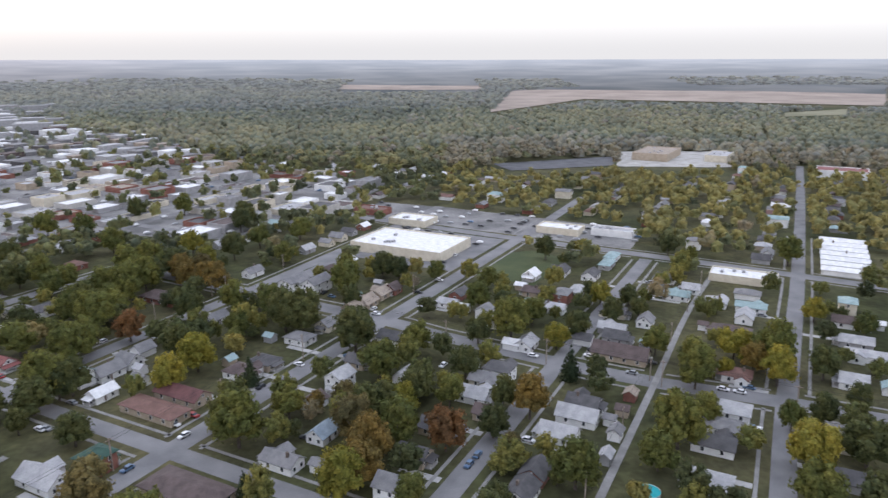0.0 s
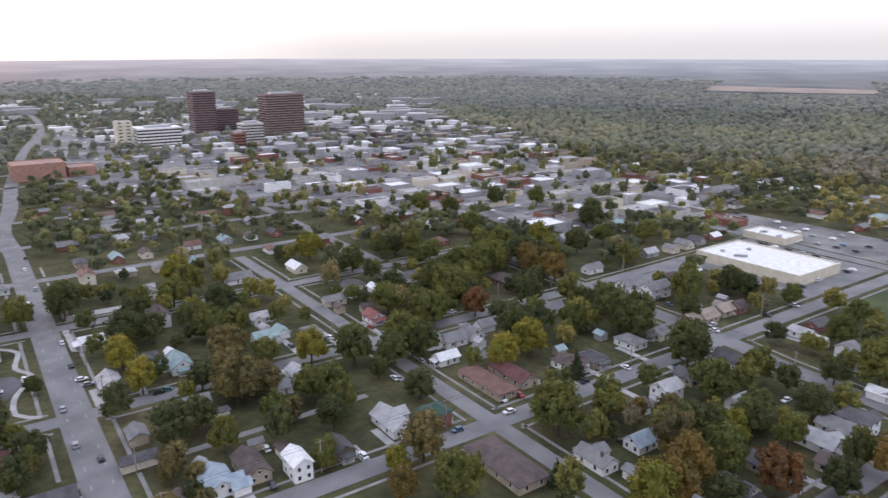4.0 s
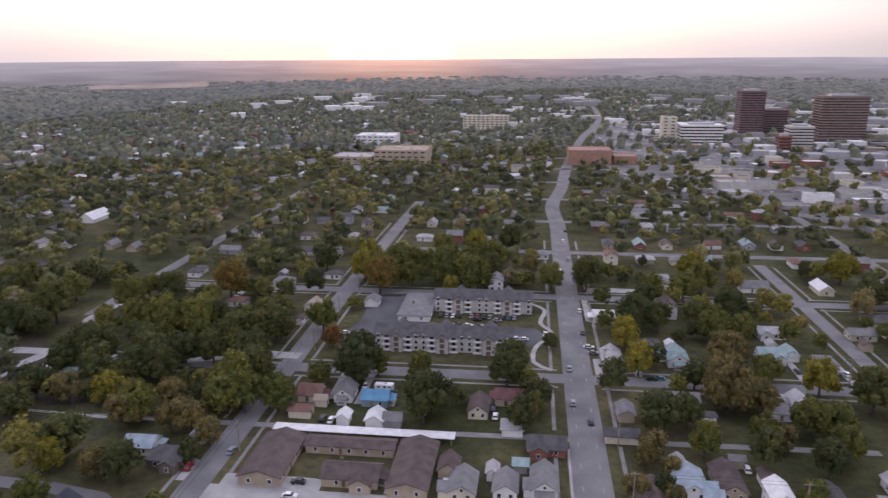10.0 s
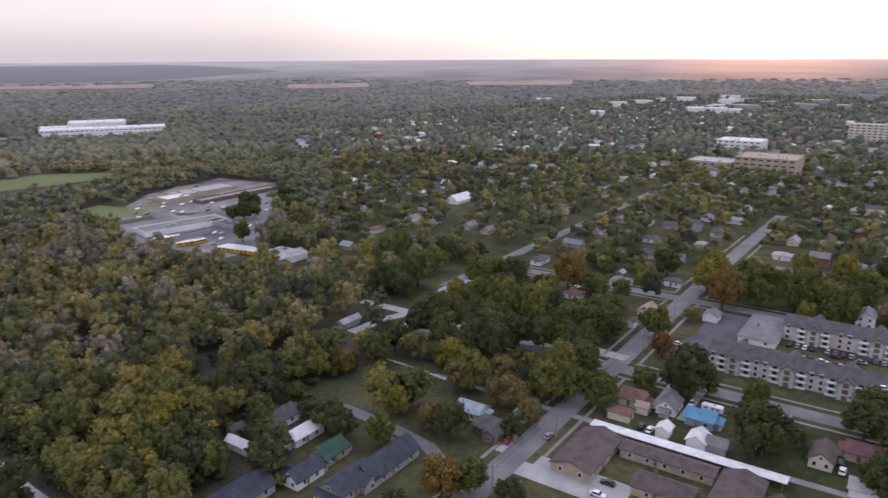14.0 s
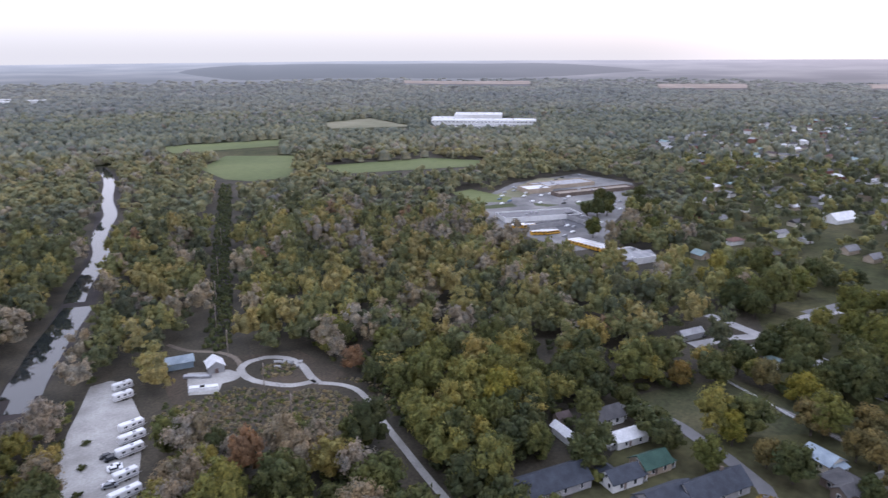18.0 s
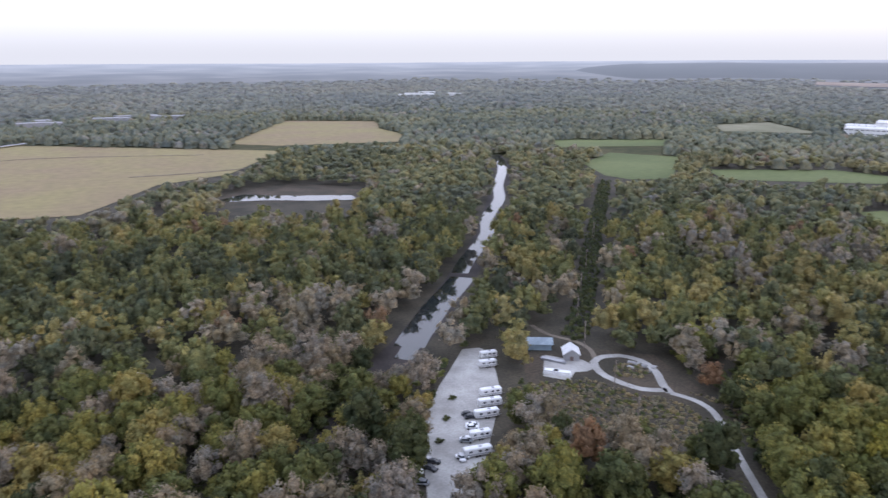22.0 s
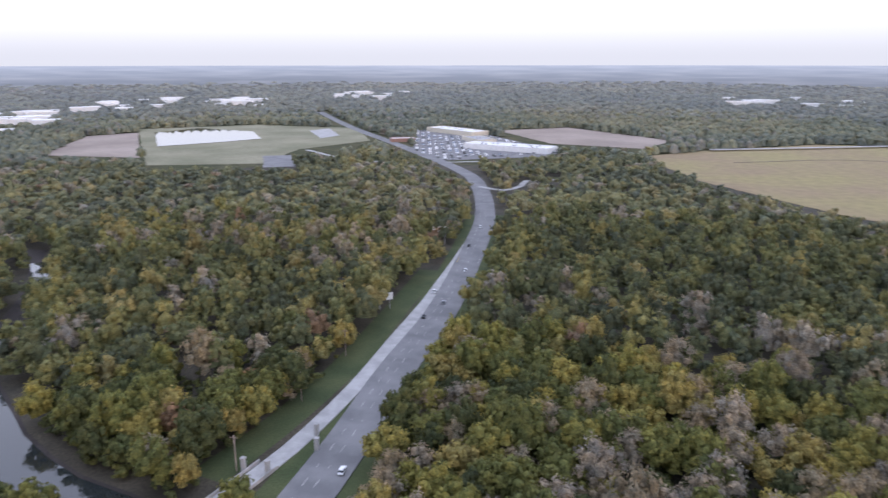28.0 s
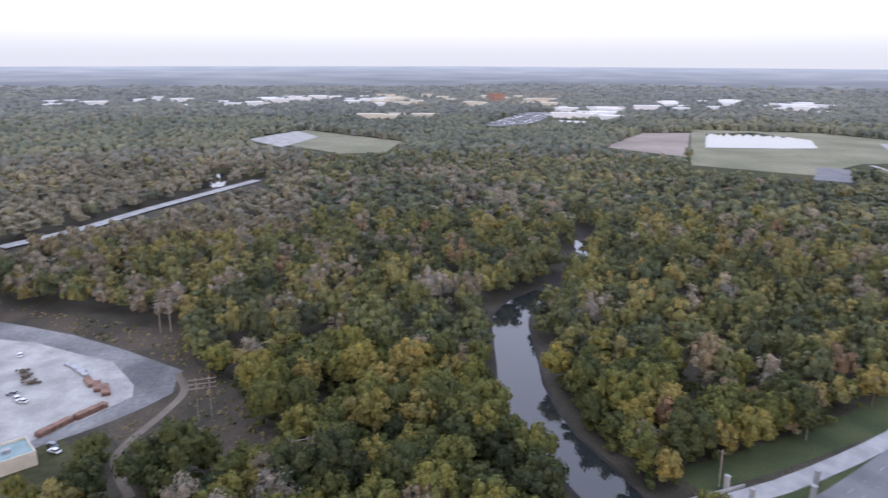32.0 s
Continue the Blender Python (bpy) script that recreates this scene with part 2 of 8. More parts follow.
WALL = {
    "white": ((0.640, 0.640, 0.630), (0.760, 0.755, 0.740)), "cream": ((0.520, 0.470, 0.370), (0.630, 0.580, 0.470)),
    "tan": ((0.330, 0.270, 0.200), (0.420, 0.350, 0.270)), "brick": ((0.170, 0.070, 0.055), (0.260, 0.115, 0.085)),
    "grey": ((0.260, 0.260, 0.265), (0.350, 0.345, 0.345)), "blue_wall": ((0.190, 0.250, 0.300), (0.260, 0.330, 0.380)),
    "brown_wall": ((0.110, 0.085, 0.070), (0.165, 0.130, 0.108)), "orange": ((0.285, 0.160, 0.120), (0.360, 0.215, 0.165)),
    "stone": ((0.400, 0.385, 0.355), (0.500, 0.480, 0.445)),
    "rust": ((0.150, 0.098, 0.096), (0.205, 0.134, 0.130)),
}
for k, (c1, c2) in WALL.items():
    M["wall_" + k] = surface("wall_" + k, c1, c2, 0.3, 0.8, 4.0, 0.15, 0.1)
M["window"] = surface("window_glass", (0.020, 0.024, 0.030), (0.045, 0.050, 0.058), 0.3, 0.15, 1.0, 0.1, 0, 0.5)
M["trim"] = surface("white_trim", (0.68, 0.68, 0.67), (0.78, 0.78, 0.77), 0.5, 0.6, 4.0, 0.1)
M["door"] = surface("house_door", (0.10, 0.07, 0.06), (0.20, 0.16, 0.14), 0.5, 0.6, 4.0, 0.1, vary=0.4)
M["bark"] = surface("bark", (0.060, 0.048, 0.040), (0.120, 0.100, 0.085), 0.8, 0.95, 6.0, 0.4, 0.3)
M["metal"] = surface("grey_metal", (0.32, 0.32, 0.33), (0.42, 0.42, 0.43), 0.5, 0.5, 4.0, 0.1, metal=0.5)
M["rust_metal"] = surface("rusted_metal", (0.18, 0.10, 0.07), (0.30, 0.18, 0.13), 0.5, 0.7, 3.0, 0.3, metal=0.2)
M["pole"] = surface("weathered_pole", (0.20, 0.16, 0.13), (0.32, 0.27, 0.23), 0.5, 0.9, 4.0, 0.2)
M["litter"] = surface("leaf_litter", (0.042, 0.038, 0.026), (0.088, 0.074, 0.050), 0.06, 0.95, 0.9, 0.5)
M["tyre"] = surface("tyre_rubber", (0.018, 0.018, 0.018), (0.03, 0.03, 0.03), 1, 0.9, 6.0, 0.2)
M["yellow"] = surface("bus_yellow", (0.50, 0.27, 0.03), (0.60, 0.34, 0.05), 0.6, 0.5, 3.0, 0.1)
M["signblue"] = surface("sign_face_pale_blue", (0.30, 0.46, 0.50), (0.40, 0.56, 0.60), 0.5, 0.5, 3.0, 0.1)
for k, c in (("white", (0.72, 0.72, 0.72)), ("dark", (0.025, 0.026, 0.03)), ("grey", (0.26, 0.27, 0.28)), ("red", (0.33, 0.03, 0.03)),
             ("blue", (0.07, 0.13, 0.22)), ("teal", (0.07, 0.24, 0.24))):
    M["paint_" + k] = surface("paint_" + k, tuple(v * 0.9 for v in c), c, 0.6, 0.3, 3.0, 0.06, spec=0.5)
water, wnt, wp = base("still_water")
wp.inputs["Base Color"].default_value = (0.020, 0.024, 0.024, 1)
wp.inputs["Roughness"].default_value = 0.04
wp.inputs["Specular IOR Level"].default_value = 0.6
w_noise = wnt.nodes.new("ShaderNodeTexNoise")
w_noise.inputs["Scale"].default_value = 0.4
w_geo = wnt.nodes.new("ShaderNodeNewGeometry")
wnt.links.new(w_geo.outputs["Position"], w_noise.inputs["Vector"])
w_bump = wnt.nodes.new("ShaderNodeBump")
w_bump.inputs["Strength"].default_value = 0.06
w_bump.inputs["Distance"].default_value = 0.1
wnt.links.new(w_noise.outputs[0], w_bump.inputs["Height"])
wnt.links.new(w_bump.outputs[0], wp.inputs["Normal"])
M["water"] = water

SPECIES = {
    "g": ((0.096, 0.108, 0.033), (0.150, 0.150, 0.042)), "d": ((0.058, 0.070, 0.030), (0.098, 0.104, 0.038)),
    "y": ((0.170, 0.160, 0.030), (0.242, 0.208, 0.040)), "o": ((0.165, 0.115, 0.034), (0.210, 0.145, 0.044)),
    "r": ((0.150, 0.078, 0.036), (0.185, 0.104, 0.044)), "b": ((0.130, 0.108, 0.046), (0.170, 0.140, 0.062)),
    "w": ((0.180, 0.155, 0.125), (0.225, 0.198, 0.165)), "c": ((0.034, 0.048, 0.024), (0.050, 0.066, 0.032)),
}
for k, (c1, c2) in SPECIES.items():
    M["leaf_" + k] = leaf("leaves_" + k, c1, c2)
AUTUMN = [(0.060, 0.070, 0.034), (0.090, 0.100, 0.040), (0.130, 0.136, 0.046), (0.176, 0.172, 0.052), (0.232, 0.206, 0.060),
          (0.262, 0.215, 0.074), (0.235, 0.192, 0.128), (0.268, 0.220, 0.164), (0.298, 0.256, 0.210), (0.215, 0.130, 0.078)]
M["woods"] = leaf("mixed_autumn_woods", None, None, by_tree=AUTUMN)


def hazed(k, c=(0.165, 0.168, 0.160)):
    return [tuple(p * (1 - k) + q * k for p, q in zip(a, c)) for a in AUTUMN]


# further stands: the same woods with haze painted into their leaf colours
M["woods_mid"] = leaf("dry_autumn_woods", None, None, by_tree=hazed(0.16, (0.230, 0.235, 0.200)))
M["woods_middle"] = leaf("drier_autumn_woods", None, None, by_tree=hazed(0.34, (0.245, 0.255, 0.230)))
M["woods_far"] = leaf("grey_autumn_woods", None, None, by_tree=hazed(0.58, (0.222, 0.236, 0.222)))
M["woods_farther"] = leaf("pale_grey_autumn_woods", None, None, by_tree=hazed(0.74, (0.200, 0.215, 0.218)))


# ---- mesh helpers ----
def sheet(name, verts, faces, mats, idx=None, smooth=False):
    me = bpy.data.meshes.new(name)
    me.from_pydata([tuple(v) for v in verts], [], faces)
    for mt in (mats if isinstance(mats, (list, tuple)) else [mats]):
        me.materials.append(mt)
    if idx is not None:
        me.polygons.foreach_set("material_index", np.array(idx, dtype=np.int32))
    if smooth:
        me.polygons.foreach_set("use_smooth", np.ones(len(me.polygons), dtype=bool))
    me.update()
    return me


def big_mesh(name, v, f, mat, tint=None):
    """One mesh from numpy arrays: v (n,3), f (m,3 or 4)."""
    me = bpy.data.meshes.new(name)
    k = f.shape[1]
    me.vertices.add(len(v))
    me.vertices.foreach_set("co", v.astype(np.float32).ravel())
    me.loops.add(f.size)
    me.loops.foreach_set("vertex_index", f.astype(np.int32).ravel())
    me.polygons.add(len(f))
    me.polygons.foreach_set("loop_start", np.arange(0, f.size, k, dtype=np.int32))
    if tint is not None:
        at_ = me.attributes.new("tint", "FLOAT", "POINT")
        at_.data.foreach_set("value", tint.astype(np.float32))
    me.materials.append(mat)
    if tint is not None or name == "crown":
        me.polygons.foreach_set("use_smooth", np.ones(len(f), dtype=bool))
    me.update(calc_edges=True)
    return me


def part(name, me, parent, label="", m=None):
    ob = new(name, me)
    ob.parent = parent
    if m is not None:
        ob.matrix_basis = m
    if label:
        ob["label"] = label
    return ob


def box_vf(x0, x1, y0, y1, z0, z1):
    v = [(x0, y0, z0), (x1, y0, z0), (x1, y1, z0), (x0, y1, z0), (x0, y0, z1), (x1, y0, z1), (x1, y1, z1), (x0, y1, z1)]
    f = [(0, 3, 2, 1), (4, 5, 6, 7), (0, 1, 5, 4), (1, 2, 6, 5), (2, 3, 7, 6), (3, 0, 4, 7)]
    return v, f


def boxes(name, mat, *bs):
    v, f = [], []
    for b in bs:
        bv, bf = box_vf(*b)
        f += [tuple(i + len(v) for i in q) for q in bf]
        v += bv
    return sheet(name, v, f, mat)


BOX_CACHE = {}


def box_mesh(name, mat, *b):
    key = (name, mat.name, b)
    if key not in BOX_CACHE:
        BOX_CACHE[key] = boxes(name, mat, b)
    return BOX_CACHE[key]


def holder(name, m, label, category, group="", kind=""):
    ob = new(name)
    ob.empty_display_size = 0.5
    ob.matrix_basis = m
    return tagged(ob, label, category, group, kind)


# ---- where trees and rows of houses may not stand ----
CELL, HALF = 3.0, 2400.0
NC = int(2 * HALF / CELL)
BLOCK = np.zeros((NC, NC), dtype=bool)      # roads, yards, water, fields, houses


def window(x0, x1, y0, y1):
    i0, i1 = [int(np.clip((v + HALF) / CELL, 0, NC)) for v in (x0, x1 + CELL)]
    j0, j1 = [int(np.clip((v + HALF) / CELL, 0, NC)) for v in (y0, y1 + CELL)]
    gx, gy = np.meshgrid((np.arange(i0, i1) + 0.5) * CELL - HALF, (np.arange(j0, j1) + 0.5) * CELL - HALF, indexing="ij")
    return (slice(i0, i1), slice(j0, j1)), gx, gy


def block_line(pts, width):
    for (x0, y0), (x1, y1) in zip(pts[:-1], pts[1:]):
        w, gx, gy = window(min(x0, x1) - width, max(x0, x1) + width, min(y0, y1) - width, max(y0, y1) + width)
        dx, dy = x1 - x0, y1 - y0
        s = np.clip(((gx - x0) * dx + (gy - y0) * dy) / max(dx * dx + dy * dy, 1e-6), 0, 1)
        BLOCK[w] |= np.hypot(gx - x0 - s * dx, gy - y0 - s * dy) < width


def inside(pts, gx, gy):
    res = np.zeros(np.shape(gx), dtype=bool)
    for (x0, y0), (x1, y1) in zip(pts, pts[1:] + pts[:1]):
        if y0 == y1:
            continue
        res ^= ((y0 > gy) != (y1 > gy)) & (gx < (x1 - x0) * (gy - y0) / (y1 - y0) + x0)
    return res


def block_poly(pts):
    xs, ys = zip(*pts)
    w, gx, gy = window(min(xs), max(xs), min(ys), max(ys))
    BLOCK[w] |= inside(list(pts), gx, gy)


def blocked(x, y):
    i = np.clip(((np.asarray(x) + HALF) / CELL).astype(int), 0, NC - 1)
    j = np.clip(((np.asarray(y) + HALF) / CELL).astype(int), 0, NC - 1)
    return BLOCK[i, j]


# ---- ground ----
rings = np.concatenate([np.arange(0, 1400, 100), np.linspace(1400, 4850, 60)])
rings[0] = 0.0
NA = 240
ang = np.arange(NA) * 2 * math.pi / NA
gv = np.array([(r * math.cos(t), r * math.sin(t), 0) for r in rings for t in ang])
gv[:, 2] = rise(gv[:, 0], gv[:, 1])
gf = [(i * NA + j, i * NA + (j + 1) % NA, (i + 1) * NA + (j + 1) % NA, (i + 1) * NA + j) for i in range(len(rings) - 1) for j in range(NA)]
gf = [tuple(reversed(q)) for q in gf]
m_ground, gnt, gp = base("ground_cover")
r1, _ = noise_mix(gnt, 0.012, (0.052, 0.062, 0.028), (0.104, 0.098, 0.054))
r2, _ = noise_mix(gnt, 0.35, (0.60, 0.60, 0.60), (1.0, 1.0, 1.0), 0.3, 0.7, 6)
r3, _ = noise_mix(gnt, 0.075, (0.72, 0.70, 0.70), (1.22, 1.16, 1.05), 0.36, 0.66, 5)
gnt.links.new(blend(gnt, "MULTIPLY", 1.0, blend(gnt, "MULTIPLY", 1.0, r1.outputs[0], r2.outputs[0]), r3.outputs[0]), gp.inputs["Base Color"])
gp.inputs["Roughness"].default_value = 0.95
gp.inputs["Specular IOR Level"].default_value = 0.1
ground = new("ground", big_mesh("ground", gv, np.array(gf), m_ground))
ground.data.polygons.foreach_set("use_smooth", np.ones(len(ground.data.polygons), dtype=bool))
tagged(ground, "grassy ground of a small river town and its hills", "ground", kind="structure")
ground.data.flip_normals()


def smooth_line(pts, step=12.0):
    """A curve through the points (Catmull-Rom), as points about step metres apart."""
    p = [Vector((x, y)) for x, y in pts]
    if len(p) < 3:
        return [tuple(q) for q in p]
    ext = [p[0] * 2 - p[1]] + p + [p[-1] * 2 - p[-2]]
    res = []
    for i in range(1, len(ext) - 2):
        p0, p1, p2, p3 = ext[i - 1:i + 3]
        n = max(1, int((p2 - p1).length / step))
        for k in range(n):
            t = k / n
            q = 0.5 * ((2 * p1) + (p2 - p0) * t + (2 * p0 - 5 * p1 + 4 * p2 - p3) * t * t + (3 * p1 - p0 - 3 * p2 + p3) * t ** 3)
            res.append(tuple(q))
    res.append(tuple(p[-1]))
    return res


def offset_line(line, d):
    res = []
    for i, (x, y) in enumerate(line):
        x0, y0 = line[max(i - 1, 0)]
        x1, y1 = line[min(i + 1, len(line) - 1)]
        n = math.hypot(x1 - x0, y1 - y0) or 1
        res.append((x - (y1 - y0) / n * d, y + (x1 - x0) / n * d))
    return res


def ribbon(name, line, width, z, mat, thick=0.0):
    """A strip along a line; width may be a list, one per point. thick gives it real edges."""
    ws = width if isinstance(width, (list, tuple)) else [width] * len(line)
    v, f = [], []
    lo, hi = [], []
    for i, (x, y) in enumerate(line):
        x0, y0 = line[max(i - 1, 0)]
        x1, y1 = line[min(i + 1, len(line) - 1)]
        n = math.hypot(x1 - x0, y1 - y0) or 1
        nx, ny, h = -(y1 - y0) / n, (x1 - x0) / n, ws[i] / 2
        g = float(rise(x, y))
        for s in (1, -1):
            v.append((x + s * nx * h, y + s * ny * h, g + z))
    if thick:
        v += [(x, y, q - thick) for x, y, q in v]
    m = 2 * len(line)
    for i in range(len(line) - 1):
        k = 2 * i
        f.append((k, k + 1, k + 3, k + 2))
        if thick:
            f += [(k + 2, k + 2 + m, k + m, k), (k + 1, k + 1 + m, k + 3 + m, k + 3)]
    return sheet(name, v, f, mat)


LIFT = [0.0]


def road(name, pts, width, label, mat="asphalt", z=0.05, clear=3.0, category="road", smooth=True, seen=False):
    line = smooth_line(pts, 3.5 if width < 4.5 else 12.0) if smooth else list(pts)
    LIFT[0] = (LIFT[0] + 0.004) % 0.04
    z += LIFT[0]
    ob = tagged(new(name, ribbon(name, line, width, z, M[mat], 0.25)), label, category, kind="structure")
    block_line(line, width / 2 + clear)
    if seen:        # no tall tree stands in the way on the near side
        for k in (0.97, 0.94, 0.915):
            block_line([(x * k, y * k) for x, y in line], width / 2 * k + clear)
    return line, ob


def poly(name, pts, z, mat, label, category, kind="structure", block=True, seen=False):
    """A level patch of ground cover with a wavering edge."""
    rng = random.Random(len(name) + int(abs(pts[0][0])))
    LIFT[0] = (LIFT[0] + 0.004) % 0.04
    z += LIFT[0] if z > 0.015 else 0
    ring = []
    for (x0, y0), (x1, y1) in zip(pts, pts[1:] + pts[:1]):
        n = max(1, int(math.hypot(x1 - x0, y1 - y0) / 9))
        for k in range(n):
            w = 0 if k == 0 else rng.uniform(-0.9, 0.9)
            ring.append((x0 + (x1 - x0) * k / n + w, y0 + (y1 - y0) * k / n + w))
    bm = bmesh.new()
    top = [bm.verts.new((x, y, float(rise(x, y)) + z)) for x, y in ring]
    face = bm.faces.new(top)
    if face.normal.z < 0 or face.calc_area() == 0:
        face.normal_flip()
    bm.normal_update()
    if bm.faces[:][0].normal.z < 0:
        bm.faces[:][0].normal_flip()
    bmesh.ops.triangulate(bm, faces=bm.faces[:])
    me = bpy.data.meshes.new(name)
    bm.to_mesh(me)
    bm.free()
    me.materials.append(M[mat])
    ob = tagged(new(name, me), label, category, kind=kind)
    if block:
        for k in (1.0, 0.97, 0.94, 0.915) if seen else (1.0,):
            block_poly([(x * k, y * k) for x, y in ring])
    return ob


def patch(name, corners, z, mat, label, category, n=14, block=True):
    """A four-cornered field draped over the slope of the ground."""
    v, f = [], []
    LIFT[0] = (LIFT[0] + 0.004) % 0.04
    z += LIFT[0] * 5
    c = [Vector(q) for q in corners]
    for i in range(n + 1):
        for j in range(n + 1):
            s, t = i / n, j / n
            q = c[0] * (1 - s) * (1 - t) + c[1] * s * (1 - t) + c[2] * s * t + c[3] * (1 - s) * t
            v.append((q.x, q.y, float(rise(q.x, q.y)) + z))
    for i in range(n):
        for j in range(n):
            k = i * (n + 1) + j
            f.append((k, k + n + 1, k + n + 2, k + 1))
    ob = tagged(new(name, sheet(name, v, f, M[mat])), label, category, kind="structure")
    if block:
        for k in (1.0, 0.97, 0.94, 0.915):
            block_poly([(q[0] * k, q[1] * k) for q in corners])
    return ob

# ---- far distance ----
# haze is put in as glow that grows with distance and warms sunward
m_far, fnt, fp = base("hazy_distance")
fn, fl = fnt.nodes, fnt.links
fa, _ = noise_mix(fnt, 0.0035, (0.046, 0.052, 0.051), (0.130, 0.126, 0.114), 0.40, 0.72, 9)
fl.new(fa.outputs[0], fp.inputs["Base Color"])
fp.inputs["Roughness"].default_value = 1.0
fp.inputs["Specular IOR Level"].default_value = 0.0
f_geo = fn.new("ShaderNodeNewGeometry")
f_flat = fn.new("ShaderNodeVectorMath")
f_flat.operation = "MULTIPLY"
f_flat.inputs[1].default_value = (1, 1, 0)
fl.new(f_geo.outputs["Position"], f_flat.inputs[0])
f_len = fn.new("ShaderNodeVectorMath")
f_len.operation = "LENGTH"
fl.new(f_flat.outputs[0], f_len.inputs[0])
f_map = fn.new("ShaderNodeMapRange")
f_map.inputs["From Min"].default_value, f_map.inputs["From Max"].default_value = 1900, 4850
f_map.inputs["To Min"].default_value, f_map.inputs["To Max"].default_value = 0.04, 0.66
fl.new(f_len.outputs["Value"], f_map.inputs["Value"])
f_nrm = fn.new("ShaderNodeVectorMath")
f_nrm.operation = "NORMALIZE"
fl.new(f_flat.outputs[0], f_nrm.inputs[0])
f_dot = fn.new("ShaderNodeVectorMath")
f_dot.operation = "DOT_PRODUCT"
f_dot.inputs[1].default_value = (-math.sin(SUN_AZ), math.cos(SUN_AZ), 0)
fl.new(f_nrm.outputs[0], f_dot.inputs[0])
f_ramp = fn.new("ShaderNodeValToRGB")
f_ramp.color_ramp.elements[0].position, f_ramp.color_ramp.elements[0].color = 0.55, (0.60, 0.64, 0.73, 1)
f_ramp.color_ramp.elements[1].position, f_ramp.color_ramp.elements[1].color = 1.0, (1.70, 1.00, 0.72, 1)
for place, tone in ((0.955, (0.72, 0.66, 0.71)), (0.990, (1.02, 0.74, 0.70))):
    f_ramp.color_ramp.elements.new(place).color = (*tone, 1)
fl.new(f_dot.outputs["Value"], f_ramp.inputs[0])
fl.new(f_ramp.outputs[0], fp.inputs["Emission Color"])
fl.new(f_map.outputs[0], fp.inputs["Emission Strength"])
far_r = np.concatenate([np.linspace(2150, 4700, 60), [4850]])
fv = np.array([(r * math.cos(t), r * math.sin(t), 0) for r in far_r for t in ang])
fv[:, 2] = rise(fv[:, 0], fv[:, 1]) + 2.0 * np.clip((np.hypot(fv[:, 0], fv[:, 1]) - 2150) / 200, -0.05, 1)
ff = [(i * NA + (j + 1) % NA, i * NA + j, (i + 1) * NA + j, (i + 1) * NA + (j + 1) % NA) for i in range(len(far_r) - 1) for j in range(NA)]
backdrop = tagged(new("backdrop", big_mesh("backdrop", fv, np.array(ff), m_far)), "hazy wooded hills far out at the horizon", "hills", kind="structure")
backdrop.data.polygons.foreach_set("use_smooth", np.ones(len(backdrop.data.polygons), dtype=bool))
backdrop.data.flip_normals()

# the woods at the foot of the hills also get haze as emission
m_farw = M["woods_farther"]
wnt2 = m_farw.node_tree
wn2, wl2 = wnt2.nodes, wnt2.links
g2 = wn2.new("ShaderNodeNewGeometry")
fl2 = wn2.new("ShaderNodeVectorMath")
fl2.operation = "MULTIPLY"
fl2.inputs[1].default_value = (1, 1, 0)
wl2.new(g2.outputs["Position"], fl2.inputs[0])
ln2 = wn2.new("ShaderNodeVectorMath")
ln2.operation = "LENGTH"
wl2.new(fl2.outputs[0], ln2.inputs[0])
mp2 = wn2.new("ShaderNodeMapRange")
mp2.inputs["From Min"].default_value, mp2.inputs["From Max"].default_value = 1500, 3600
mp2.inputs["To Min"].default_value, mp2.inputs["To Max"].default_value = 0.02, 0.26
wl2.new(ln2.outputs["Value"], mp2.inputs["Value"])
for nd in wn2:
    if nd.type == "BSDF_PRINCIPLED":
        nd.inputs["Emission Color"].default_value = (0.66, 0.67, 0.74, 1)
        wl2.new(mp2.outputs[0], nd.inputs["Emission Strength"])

# the ridge has its haze as a weaker glow over a darker base
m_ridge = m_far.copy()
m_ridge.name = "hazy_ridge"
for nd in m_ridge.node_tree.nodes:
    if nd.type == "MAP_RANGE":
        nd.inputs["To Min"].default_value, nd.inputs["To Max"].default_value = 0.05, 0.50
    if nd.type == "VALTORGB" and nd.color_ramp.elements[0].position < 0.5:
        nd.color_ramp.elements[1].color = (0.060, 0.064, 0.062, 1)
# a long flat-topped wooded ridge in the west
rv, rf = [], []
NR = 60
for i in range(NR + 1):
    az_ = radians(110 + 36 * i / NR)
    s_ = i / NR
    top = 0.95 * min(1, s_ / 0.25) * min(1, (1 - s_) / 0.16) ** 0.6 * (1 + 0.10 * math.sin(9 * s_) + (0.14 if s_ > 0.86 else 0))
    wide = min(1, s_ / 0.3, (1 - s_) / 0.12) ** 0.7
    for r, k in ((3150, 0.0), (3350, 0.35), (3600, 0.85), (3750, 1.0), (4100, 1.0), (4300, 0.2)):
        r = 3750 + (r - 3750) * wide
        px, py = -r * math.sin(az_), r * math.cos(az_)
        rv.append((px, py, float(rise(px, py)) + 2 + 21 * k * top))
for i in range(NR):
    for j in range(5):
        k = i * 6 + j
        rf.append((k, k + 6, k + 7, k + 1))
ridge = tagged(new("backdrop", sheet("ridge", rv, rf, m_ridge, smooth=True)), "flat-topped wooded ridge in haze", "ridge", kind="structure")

# the woods stand on brown leaf litter
poly("woodland_floor", [(-900, -340), (-760, -230), (-480, -140), (-380, -120), (-345, -66), (-270, -40), (-225, -46), (-200, -74), (-160, -74), (-100, -10), (0, 40), (200, 70), (560, 360), (760, 120), (860, -200),
                        (640, -560), (300, -800), (-150, -860), (-560, -700), (-820, -520)], 0.008, "litter", "brown leaf litter under woods", "woodland", block=False)

